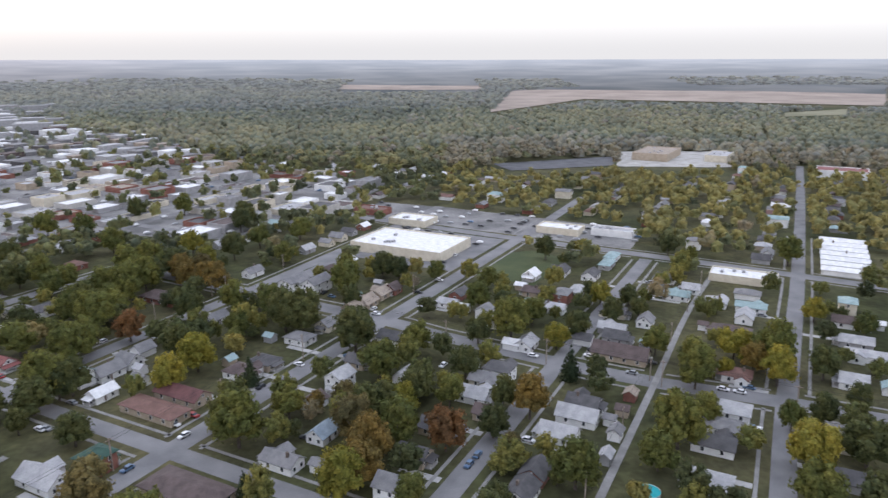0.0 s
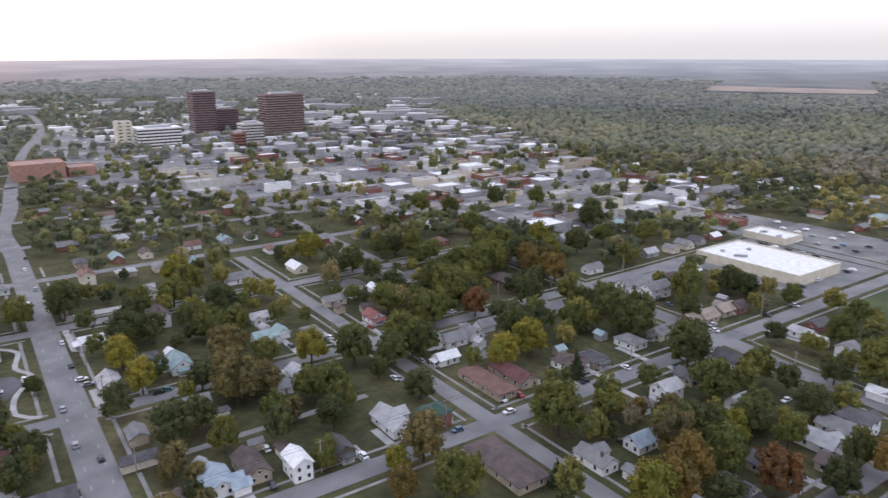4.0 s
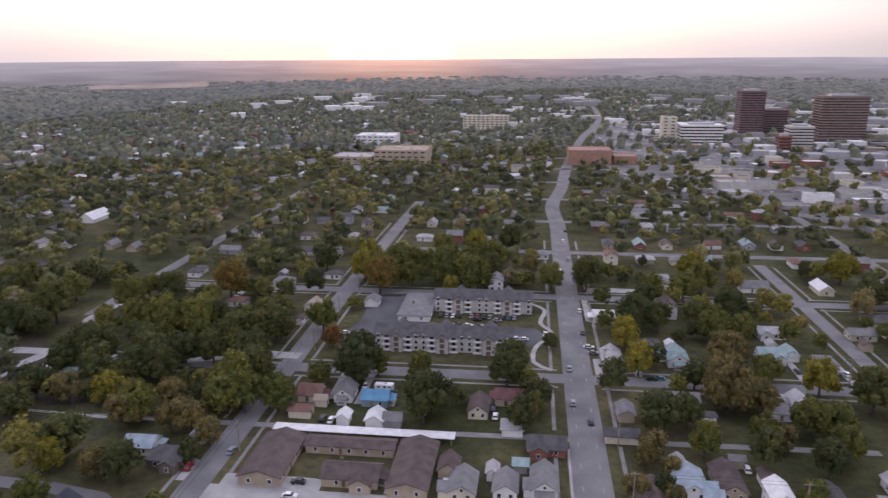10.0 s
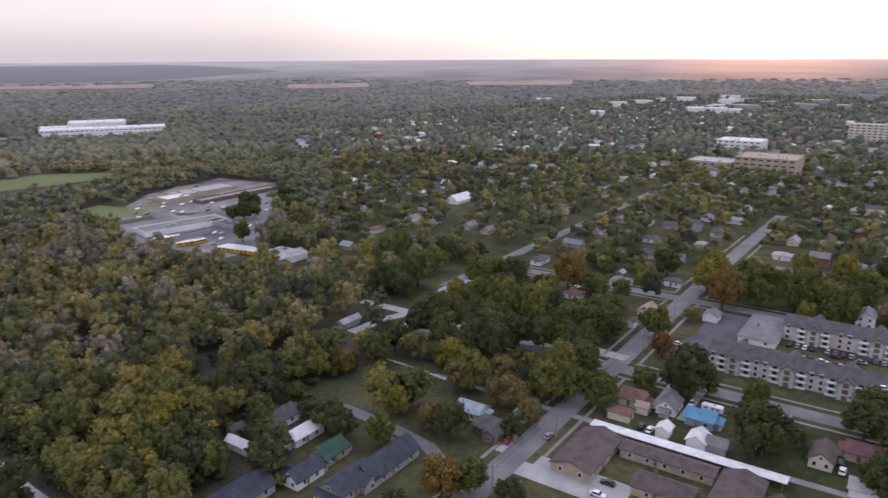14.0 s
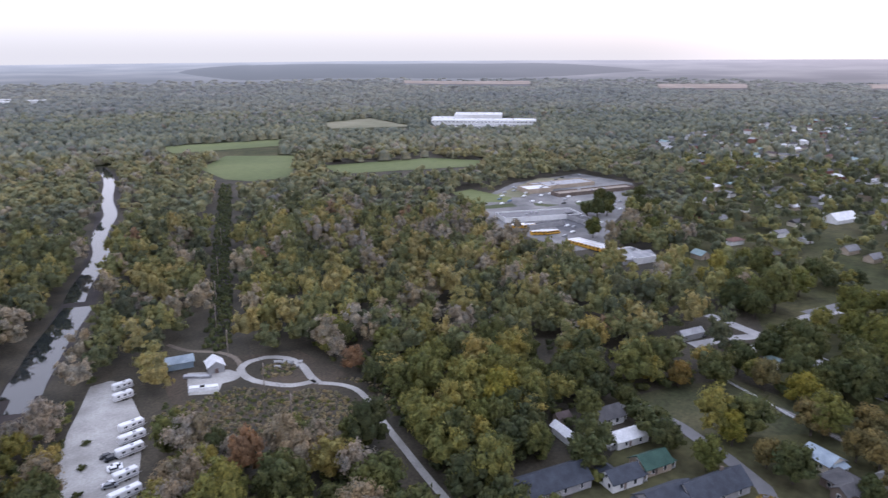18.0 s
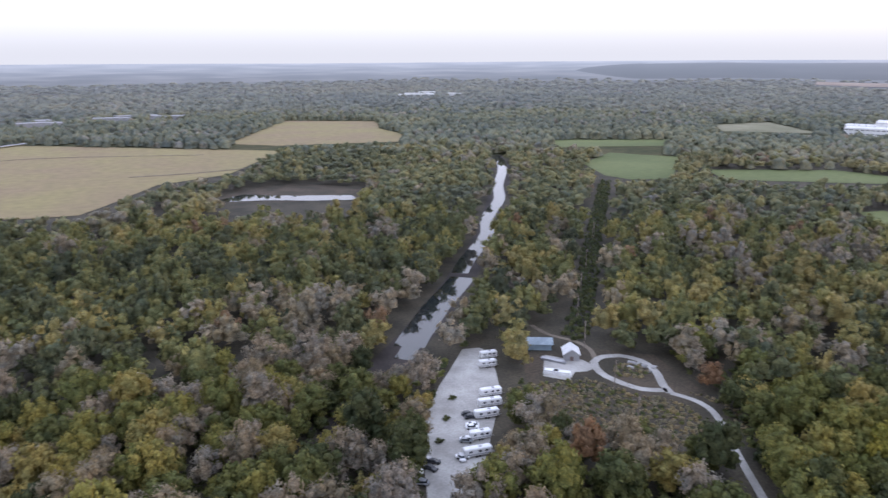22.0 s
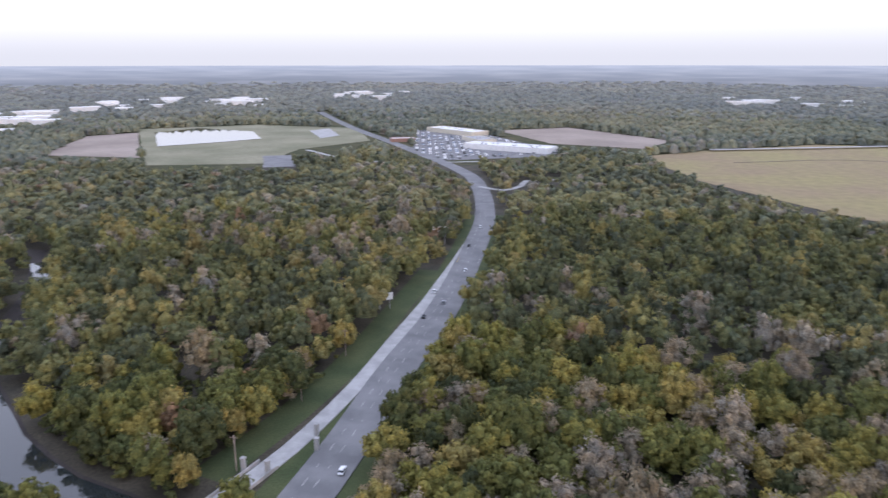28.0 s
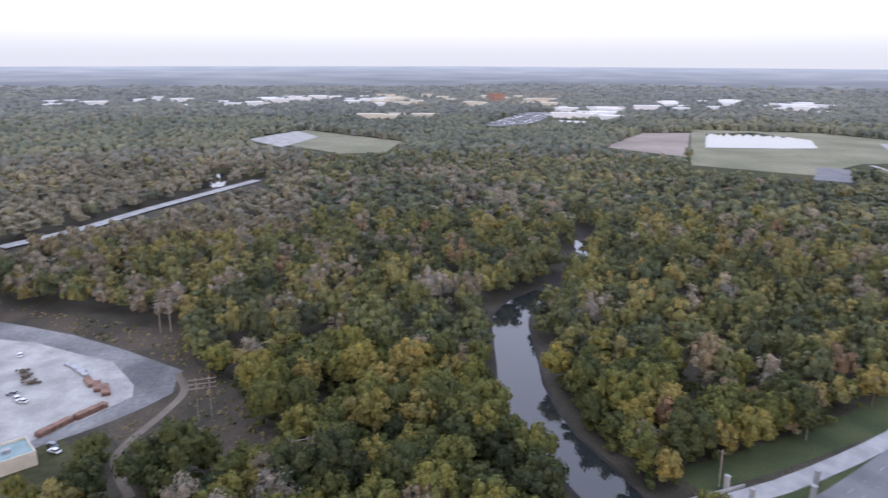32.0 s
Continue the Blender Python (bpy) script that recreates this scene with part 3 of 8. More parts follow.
# ---- streets ----
ASPH = "worn grey asphalt street between grass verges"


WALKS = []
ROADS = []


def street(name, pts_ab, width, label=ASPH, mat="asphalt", walks=True, z=0.05):
    line, ob = road(name, [at(a, b) for a, b in pts_ab], width, label, mat, z)
    ROADS.append((line, width))
    if walks:
        for side in (1, -1):
            WALKS.append((offset_line(line, side * (width / 2 + 3.6)), 1.2))
    return line


highway_w = [(20, b) for b in range(60, 560, 50)] + [at_ for at_ in [(18, 585)]]
m_line = [at(a, b) for a, b in highway_w] + [(-578, 333), (-702, 411), (-917, 558), (-1200, 768), (-1532, 955), (-1928, 1150)]
main_line, main_ob = road("road", m_line, 11.4, "wide worn asphalt main road leading into downtown", "asphalt", 0.07)
ROADS.append((main_line, 11.4))
for k in (1.0, 0.98, 0.96):      # trees cleared towards the camera so the far stretch shows
    block_line([(x * k, y * k) for x, y in main_line if math.hypot(x, y) > 420], 12)
for side in (1, -1):
    WALKS.append(([p for p in offset_line(main_line, side * 10.2) if math.hypot(*p) < 480], 1.3))


def dashes(line, offset, length, gap, width, mat, label, reach=600, z=0.09):
    """Painted lane marks along a line, each a thin strip, in one mesh."""
    pts = offset_line(line, offset)
    v, f, run = [], [], 0.0
    for (x0, y0), (x1, y1) in zip(pts[:-1], pts[1:]):
        seg = math.hypot(x1 - x0, y1 - y0)
        if math.hypot(x0, y0) > reach or seg < 0.1:
            continue
        ux, uy = (x1 - x0) / seg, (y1 - y0) / seg
        s = -run % (length + gap)
        while s < seg:
            e = min(s + length, seg)
            k = len(v)
            g = float(rise(x0, y0)) + z
            for d, h in ((s, 1), (s, -1), (e, -1), (e, 1)):
                v.append((x0 + ux * d - uy * h * width / 2, y0 + uy * d + ux * h * width / 2, g))
            f.append((k, k + 1, k + 2, k + 3))
            s += length + gap
        run += seg
    tagged(new("lane_marks", sheet("lane_marks", v, f, M[mat])), label, "road marking", kind="structure")


dashes(main_line, 0.25, 500, 0, 0.16, "line_yellow", "faded double yellow centre line on asphalt")
dashes(main_line, -0.25, 500, 0, 0.16, "line_yellow", "faded double yellow centre line on asphalt")
dashes(main_line, 2.9, 3, 9, 0.16, "line", "faded white dashed lane line on asphalt")
dashes(main_line, -2.9, 3, 9, 0.16, "line", "faded white dashed lane line on asphalt")

street("road", [(-95, 168.5), (-20, 168.5)], 7.5, walks=False, mat="concrete", label="pale concrete side street beside brown-roofed apartments")
street("road", [(20, 168.5), (150, 168.5), (300, 168.5), (470, 169), (590, 172)], 8.5)
street("road", [(-180, 252), (-60, 253.5), (60, 254), (180, 254.5), (300, 256), (500, 265)], 8.0)
street("road", [(-190, 351), (-60, 351), (60, 350), (270, 352)], 8.0)
street("road", [(190, -4), (256, -2), (360, -1), (430, 0), (640, 5), (860, 12)], 7.2)
street("road", [(130, 80), (230, 81), (420, 82)], 7.5)
street("road", [(-95, 120), (-95, 250), (-96, 400), (-94, 590)], 8.5)
street("road", [(135.5, 60), (135.5, 200), (135, 330), (134, 420)], 7.0)
street("road", [(261, -60), (258, 3), (254, 40), (253.5, 72), (255, 95), (258, 140), (263, 180), (267, 330)], 10.0)
street("road", [(420, -80), (428, 60), (432, 180), (440, 320)], 10.0)
for b in (437, 523, 609, 695, 781, 867):
    street("road", [(-160 + 0.2 * b, b), (100, b), (430, b)], 7.5, walks=False)
for a in (-210, 200, 345, 510):
    street("road", [(a, 300 if a < 0 else 360), (a, 600), (a, 880)], 7.5, walks=False)
ALLEY = "narrow pale concrete alley behind back yards"
street("road", [(-150, 206.5), (-60, 207.5), (20, 209), (110, 211)], 3.0, ALLEY, "walk", False, 0.06)
street("road", [(165, 41.5), (248, 42.8), (337, 44.5), (420, 42)], 2.5, ALLEY, "walk", False, 0.06)
road("road", [(-292, -81), (-309, -70), (-324, -56), (-358, -47), (-385, -30)], 6.0, "pale narrow lane at the edge of woods", "concrete", 0.05)
road("road", [(-340, -98), (-328, -74), (-320, -58)], 6.0, "pale narrow lane at the edge of woods", "concrete", 0.06)
road("road", [(-305, -35), (-291, -9), (-285, 26), (-277, 39)], 6.0, "pale narrow lane between trees", "concrete", 0.06)
road("road", [(-172, -17), (-199, -31), (-209, -44), (-220, -62), (-227, -79)], 5.0, "narrow asphalt lane past back yards", "asphalt", 0.05)
road("road", [(-140, -100), (-146.8, -113.4), (-154.7, -127.9), (-163, -143.2), (-172.5, -159), (-177, -170), (-176, -178), (-172.5, -184.6)], 2.5, "pale dirt track through scrub", "gravel", 0.05, 2, seen=True)
road("road", [(-173, -187), (-165, -191.5), (-160.5, -201.5), (-159.5, -210), (-163, -219), (-170, -222), (-176.5, -220), (-181.2, -212.5), (-180, -202), (-174.5, -191), (-172.5, -184.6)], 3.2, "pale gravel loop round a scrubby island", "gravel", 0.06, 1.5, seen=True)
road("road", [(-165, -221), (-169, -230), (-168.5, -240), (-162, -252), (-160.7, -265)], 2.2, "faint gravel lane into woods", "dirt", 0.05, 1)
hw = [(118, -62), (141, -112), (155, -143), (180, -193), (212, -263), (274, -373), (322, -450), (402, -551), (485, -626), (707, -764), (953, -910), (1277, -1122)]
hw_line, hw_ob = road("road", hw, 16.0, "wide grey highway curving away between woods", "asphalt", 0.35, 6)
for k in (0.97, 0.94, 0.915):
    block_line([(x * k, y * k) for x, y in hw_line if math.hypot(x, y) > 420], 10)
hw_shoulder = 0.38
dashes(hw_line, 0.0, 4, 6, 0.2, "line", "white dashed lane line on highway", 700, hw_shoulder)
dashes(hw_line, 3.7, 4, 6, 0.2, "line", "white dashed lane line on highway", 700, hw_shoulder)
dashes(hw_line, -6.6, 300, 0, 0.2, "line", "white edge line on highway", 700, hw_shoulder)
dashes(hw_line, 6.6, 300, 0, 0.2, "line_yellow", "yellow edge line on highway", 700, hw_shoulder)
old_line, old_ob = road("road", [(155, -80), (159, -98), (165, -126), (181, -170), (203, -218), (221, -258), (238, -292), (256, -328), (276, -366)], 6.5, "old pale concrete road beside a highway", "concrete", 0.30, 6)
road("verge", [(172, -100), (179, -128), (194, -172), (217, -222), (258, -306)], 13.0, "mown green verge beside an old road", "verge", 0.04, -2, "verge")
road("verge", hw[:7], 30.0, "mown grass verges of a highway", "verge", 0.02, -3, "verge")
road("road", [(490, 217), (542, 181), (599, 155), (684, 110), (745, 77)], 11.0, "pale raised causeway road crossing woods", "concrete", 1.2, 5, seen=True)
road("road", [(273, 64), (256, 58), (239, 62), (216, 70), (204, 68), (188, 60)], 3.0, "pale dirt track below a gravel yard", "dirt", 0.05, 3, seen=True)
road("road", [(500, -700), (560, -640), (640, -610), (760, -640)], 6.0, "pale lane to a retail park", "concrete", 0.1, 2, seen=True)
road("road", [(321, -960), (128, -1165), (60, -1230), (-40, -1290)], 9.0, "pale levee road along a field", "concrete", 2.5, 2, seen=True)

# ---- rivers, ponds, fields ----
RIVER_W = [(-10, -140), (-31, -175), (-49, -203), (-80, -244), (-116, -285), (-168, -352), (-223, -432), (-286, -536), (-366, -669), (-418, -788)]
wl_line, _ = road("riverbank", RIVER_W, 10.0, "dark muddy bed of a low river", "mud", 0.03, -1.2, "riverbank")
road("riverbank", RIVER_W[3:], 16.0, "dark muddy banks of a low river", "mud", 0.02, -1.0, "riverbank")
road("river", [(-93, -253), (-97, -258), (-104, -269)], 8.0, "shallow tail of a still river", "water", 0.07, 2, "river")
road("river", [(-100, -264), (-106, -273), (-116, -286), (-130.4, -305.3), (-146.6, -324.1), (-163, -344)], 14.0, "still river reflecting the pale sky", "water", 0.08, 5, "river", seen=True)
road("river", [(-165, -352), (-180, -374), (-204, -404), (-224, -432), (-242, -468), (-262, -498), (-289, -536), (-322, -600), (-364, -670), (-395, -730), (-418, -788)], 10.0, "still river reflecting the pale sky", "water", 0.08, 3.5, "river", seen=True)
RIVER_E = [(110, -82), (140, -80), (178, -73), (200, -68), (220, -67), (242, -68), (262, -72), (290, -77), (316, -83), (336, -97), (348, -112)]
road("riverbank", RIVER_E, 20.0, "reddish muddy banks of a quiet river", "mud", 0.03, -1.5, "riverbank")
road("river", RIVER_E, 17.0, "quiet river mirroring trees and sky", "water", 0.08, 5.0, "river")
road("riverbank", [(346, -110), (390, -140), (434, -162), (480, -178), (500, -160)], 15.0, "reddish muddy river bend", "mud", 0.03, -1, "riverbank")
block_line([(396, -138), (424, -152)], 9)
road("river", [(405, -150), (434, -162), (455, -170)], 12.0, "quiet river mirroring the sky", "water", 0.08, 0, "river")

poly("field", [(364, -868), (325, -964), (228, -1128), (155, -1160), (-182, -940), (-93, -770), (-20, -731), (20, -650), (42, -612), (87, -616), (148, -652), (247, -715), (308, -782)], 0.4, "crop_tan", "ripe golden crop field ringed by woods", "field", seen=True)
poly("field", [(-128, -1050), (-277, -1392), (-437, -1309), (-396, -1172), (-400, -1058), (-360, -974), (-186, -998)], 0.4, "crop_tan", "pale golden crop field in woods", "field", seen=True)
poly("pond_bed", [(-63, -631), (-84, -660), (-112, -682), (-150, -678), (-184, -652), (-196, -622), (-178, -588), (-120, -598)], 0.2, "scrub", "dark muddy bed round a shallow pond", "pond", seen=True)
poly("pond", [(-65, -630), (-88, -648), (-116, -630), (-177, -606), (-176, -584), (-140, -594), (-103, -613), (-74, -618)], 0.3, "water", "shallow pond among trees", "pond", seen=True)
for k in (0.89, 0.865, 0.84):
    block_poly([(x * k, y * k) for x, y in ((-62, -635), (-107, -660), (-180, -620), (-178, -584), (-120, -598))])
poly("field", [(-476, -682), (-561, -747), (-614, -676), (-496, -555), (-455, -570), (-447, -600)], 0.4, "crop_green", "green pasture ringed by trees", "field", seen=True)
poly("field", [(-569, -588), (-693, -526), (-712, -463), (-672, -439), (-541, -528)], 0.4, "crop_green", "green pasture ringed by trees", "field", seen=True)
poly("field", [(-568, -900), (-730, -830), (-676, -772), (-536, -822)], 0.4, "crop_green", "green pasture ringed by trees", "field", seen=True)
poly("yard", [(-958, -981), (-1092, -978), (-1004, -796), (-891, -887)], 0.4, "pale_grass", "pale open lot beside a modern complex", "yard", seen=True)
patch("field", [(89, 1496), (199, 2205), (507, 2453), (360, 1874)], 1.2, "crop_brown", "brown ploughed bottomland field", "field")
patch("field", [(360, 1874), (507, 2453), (955, 2380), (697, 1728)], 1.2, "crop_brown", "brown ploughed bottomland field", "field")
patch("field", [(697, 1728), (955, 2380), (1393, 2285), (980, 1595)], 1.2, "crop_brown", "brown ploughed bottomland field", "field")
patch("field", [(-328, 2282), (-360, 2511), (128, 2495), (116, 2265)], 3.5, "crop_brown", "pale stubble field beyond woods", "field")
patch("field", [(643, 1371), (681, 1456), (862, 1535), (792, 1408)], 0.6, "pale_grass", "narrow green strip field in woods", "field")
FAR_FIELDS = [[(-2094, -1703), (-2309, -1291), (-2488, -1391), (-2256, -1835)], [(-2343, -839), (-2446, -579), (-2653, -629), (-2547, -913)],
              [(-2584, -262), (-2638, 120), (-2960, 130), (-2827, -288)]]
for q in FAR_FIELDS:
    patch("field", q, 5.0, "crop_brown", "pale stubble field far out below hills", "field", block=False)
patch("pond", [(54, 794), (200, 848), (187, 778), (70, 745)], 0.4, "asphalt_dark", "dark grey lagoon behind a mill", "lagoon")
poly("yard", [(188, 772), (222, 893), (355, 889), (310, 762)], 0.2, "gravel", "pale gravel yard of a mill", "yard", seen=True)
poly("pond", [(1140, -633), (1150, -724), (1021, -746), (920, -684), (926, -624), (952, -530)], 0.9, "water", "rectangular lagoon mirroring the pale sky", "lagoon", seen=True)
poly("field", [(1226, -650), (1132, -832), (933, -905), (770, -773), (770, -634), (696, -519), (791, -424)], 0.3, "pale_grass", "mown grass bank round a lagoon", "grass", seen=True)
poly("yard", [(961, -818), (965, -868), (860, -794), (852, -747)], 0.5, "concrete", "pale concrete basin beside a lagoon", "yard", seen=True)
poly("scrub", [(984, -388), (1179, -537), (1165, -617), (861, -454)], 0.3, "crop_brown", "brown bare ground in woods", "field", seen=True)
for k in (0.97, 0.94, 0.91, 0.88):
    block_poly([(x * k, y * k) for x, y in ((1226, -650), (1132, -832), (933, -905), (770, -773), (770, -634), (696, -519), (791, -424))])
poly("car_park", [(820, -935), (760, -1000), (470, -835), (465, -780), (546, -669), (640, -725)], 0.3, "asphalt", "grey car park of a retail store", "car park", seen=True)
poly("field", [(705, -1020), (638, -1142), (407, -1052), (400, -930), (532, -905)], 0.5, "crop_brown", "brown ploughed field behind a store", "field", seen=True)
poly("yard", [(1360, -284), (1690, -470), (1640, -530), (1393, -404), (1324, -311)], 0.6, "paving", "pale paved yard of far shops", "yard", seen=True)
poly("yard", [(362, 190), (335, 140), (322, 118), (300, 90), (275, 62), (255, 62), (236, 78), (222, 96), (206, 108), (262, 196)], 0.06, "paving", "grey gravel apron round a works yard", "yard", seen=True)
poly("yard", [(345, 185), (321, 148), (315, 132), (299, 109), (288, 92), (264, 78), (254, 76), (246, 82), (232, 95), (216, 110), (260, 190)], 0.12, "gravel", "white gravel works yard", "yard", seen=True)
poly("yard", [(-60, -148), (-66.5, -163), (-75.4, -189.3), (-84.2, -206), (-97.1, -224.8), (-111.3, -241.9), (-119.7, -252.4), (-127, -251), (-129.5, -243.4), (-117.5, -215), (-104, -193), (-92, -175), (-79, -160), (-72, -146)], 0.10, "gravel", "white gravel camper storage lot", "yard", seen=True)
block_line([(-133, -250), (-129.5, -243.4), (-117.5, -215), (-104, -193), (-92, -175), (-80, -161)], 7.5)
poly("yard", [(-148.5, -233), (-153, -228), (-160, -222.5), (-161, -214), (-155, -212.5), (-150.5, -214), (-144.3, -208.3), (-137.2, -215.9)], 0.10, "gravel", "pale gravel apron round sheds", "yard", seen=True)
poly("scrub", [(-129, -214), (-140, -238), (-158, -238), (-172, -230), (-190, -215), (-188, -196), (-182, -165), (-163, -160), (-138, -176), (-123, -203)], 0.012, "scrub", "rough brown scrub in a clearing", "scrub", seen=True)
poly("scrub", [(370, 168), (346, 121), (316, 68), (280, 58), (262, 40), (225, 30), (200, 8), (192, 20), (206, 58), (226, 78), (262, 62), (290, 80), (325, 150)], 0.013, "scrub", "rough dry scrub under power lines", "scrub")
# the dark mud tone stands in for tree shade along this strip
road("scrub", [(-428, -573), (-284, -390), (-199, -278), (-172, -246)], 8.5, "cleared strip of brush under a power line", "mud", 0.04, 6.0, "scrub", seen=True)
poly("lawn", [(-230, -84), (-252, -72), (-268, -58), (-262, -34), (-240, -26), (-226, -42), (-214, -62)], 0.03, "grass", "open grassy back field", "grass")
poly("lawn", [at(a, b) for a, b in ((342, 124), (400, 126), (408, 150), (398, 160), (346, 164))], 0.03, "verge", "open mown grass lot", "grass")
poly("car_park", [at(a, b) for a, b in ((345, 176), (425, 176), (425, 262), (300, 250), (300, 240), (345, 244))], 0.09, "asphalt", "grey car park round a flat white store", "car park")
poly("car_park", [at(a, b) for a, b in ((438, 96), (492, 98), (500, 250), (494, 318), (446, 316), (440, 200))], 0.010, "paving", "patched grey lots between low shops", "car park")
poly("car_park", [at(a, b) for a, b in ((-64, 284), (2, 284), (8, 296), (4, 305), (-46, 307), (-62, 345), (-78, 345), (-80, 268), (-66, 268))], 0.07, "asphalt_dark", "dark asphalt courtyard between apartment blocks", "car park")
poly("yard", [at(a, b) for a, b in ((-88, 172), (-58, 172), (-58, 178), (-88, 178))], 0.07, "concrete", "pale concrete forecourt", "yard")
poly("car_park", [(-425, -175), (-402, -190), (-430, -262), (-462, -300), (-533, -338), (-600, -350), (-690, -325), (-665, -255), (-560, -215), (-490, -200)], 0.15, "paving", "pale school car park and paved yard", "car park", seen=True)
poly("lawn", [(-521, -370), (-546, -366), (-533, -313), (-514, -306), (-492, -330)], 0.2, "crop_green", "green school playing field", "grass", seen=True)
poly("lawn", [(-485, -318), (-511, -300), (-502, -290), (-479, -306)], 0.2, "verge", "mown lawn beside a school", "grass")
poly("lawn", [(-523, -287), (-529, -264), (-516, -269), (-514, -279)], 0.2, "verge", "mown lawn beside a school", "grass")
poly("lawn", [(-545, -259), (-569, -250), (-544, -242), (-535, -251)], 0.2, "verge", "mown lawn beside a school", "grass")
poly("lawn", [(-520, -330), (-640, -345), (-655, -322), (-540, -305)], 0.2, "pale_grass", "dry lawn behind a school", "grass")
poly("yard", [(-471, -242), (-490, -237), (-479, -209), (-446, -217)], 0.2, "asphalt_dark", "dark asphalt bus yard", "yard")
poly("field", [(1169, 129), (1303, 45), (1097, -108), (961, -71), (957, -10)], 0.4, "pale_grass", "mown sports ground in far woods", "field", seen=True)
poly("car_park", [(1150, 130), (1290, 60), (1180, 20), (1040, 70)], 0.6, "gravel", "pale lot beside a sports ground", "car park", seen=True)
poly("pond", [(700, 128), (716, 106), (800, 112), (800, 126)], 0.5, "water", "bend of a river catching the sky", "river", seen=True)
poly("car_park", [(752, -561), (728, -589), (645, -526), (669, -499)], 0.5, "asphalt", "grey car park by a lagoon", "car park", seen=True)


# pale far-off shops and yards, in rows along the horizon
def far_blocks(az0, az1, r0, r1, n, tone, seed, size=1.0):
    rng = random.Random(seed)
    v, f = [], []
    for i in range(n):
        az_, r = radians(rng.uniform(az0, az1)), rng.uniform(r0, r1)
        x, y = -r * math.sin(az_), r * math.cos(az_)
        L, W, h = rng.uniform(20, 70) * size, rng.uniform(14, 30) * size, rng.uniform(8, 13) * size
        bv, bf = box_vf(-L / 2, L / 2, -W / 2, W / 2, -2, h)
        t = az_ + rng.uniform(-0.2, 0.2)
        z = float(rise(x, y))
        s = len(v)
        v += [(x + p * math.cos(t) - q * math.sin(t), y + p * math.sin(t) + q * math.cos(t), z + w) for p, q, w in bv]
        f += [tuple(k + s for k in qd) for qd in bf]
        block_line([(x, y), (x + 0.1, y)], L * 0.4)
        block_line([(x * 0.96, y * 0.96), (x * 0.98, y * 0.98)], L * 0.4)
    tagged(new("far_shops", sheet("far_shops", v, f, M[tone])), "row of pale far-off shops and sheds", "buildings", kind="stuff")


far_blocks(233, 246, 1850, 2150, 26, "wall_white", 1)
far_blocks(246, 252, 1500, 1800, 14, "wall_white", 2)
far_blocks(222, 228, 2100, 2350, 9, "wall_white", 3)
far_blocks(252, 266, 1900, 2250, 30, "wall_cream", 4)
far_blocks(266, 290, 1900, 2200, 30, "wall_white", 5)
far_blocks(262, 268, 1500, 1600, 6, "wall_cream", 6)
far_blocks(188, 200, 1900, 2250, 10, "wall_white", 7)
far_blocks(176, 186, 1400, 1550, 8, "wall_grey", 8)
far_blocks(155, 160, 2100, 2200, 5, "wall_white", 9)
far_blocks(46, 75, 1750, 2250, 22, "wall_grey", 10)
far_blocks(28, 46, 1350, 1900, 26, "wall_grey", 11)
far_blocks(75, 90, 1500, 2100, 14, "wall_white", 12)
far_blocks(30, 66, 1250, 2150, 60, "wall_white", 13, 0.6)
far_blocks(36, 60, 1200, 2000, 40, "wall_stone", 14, 0.6)


# concrete pavements beside the streets, broken where another street crosses
def clear_of_roads(p, own):
    for line, width in ROADS:
        reach = width / 2 + 0.4
        for (x0, y0), (x1, y1) in zip(line[:-1], line[1:]):
            dx, dy = x1 - x0, y1 - y0
            t = max(0, min(1, ((p[0] - x0) * dx + (p[1] - y0) * dy) / max(dx * dx + dy * dy, 1e-6)))
            if math.hypot(p[0] - x0 - t * dx, p[1] - y0 - t * dy) < reach:
                return False
    return True


for line, width in WALKS:
    fine = []
    for (x0, y0), (x1, y1) in zip(line[:-1], line[1:]):
        n = max(1, int(math.hypot(x1 - x0, y1 - y0) / 4))
        fine += [(x0 + (x1 - x0) * k / n, y0 + (y1 - y0) * k / n) for k in range(n)]
    run = []
    for p in fine + [None]:
        if p and math.hypot(*p) < 520 and clear_of_roads(p, width):
            run.append(p)
            continue
        if len(run) > 3:
            tagged(new("pavement", ribbon("pavement", run, width, 0.09, M["walk"], 0.2)), "narrow pale concrete pavement beside a grass verge", "pavement", kind="structure")
        run = []
road("pavement", [at(a, b) for a, b in ((0, 340), (8, 330), (6, 312), (11, 300), (4, 284), (3, 268), (10, 261))], 2.0, "pale winding concrete path beside apartments", "concrete", 0.06, 0, "path")
road("road", [at(30, 362), at(44, 364), at(58, 363)], 7.0, "pale concrete turning loop between houses", "concrete", 0.08, 1)


def rail_fence(pts, label):
    """White pipe rail on short posts."""
    ob = holder("rail_fence", pose(0, 0, 0), label, "fence", "rail fences")
    for z in (0.55, 1.05):
        part("rail", ribbon("rail", pts, 0.14, z, M["trim"], 0.14), ob)
    for (x0, y0), (x1, y1) in zip(pts[:-1], pts[1:]):
        n = max(1, int(math.hypot(x1 - x0, y1 - y0) / 4))
        for k in range(n):
            part("post", box_mesh("post", M["trim"], -0.08, 0.08, -0.08, 0.08, 0, 1.1), ob, "", pose(x0 + (x1 - x0) * k / n, y0 + (y1 - y0) * k / n, 0))


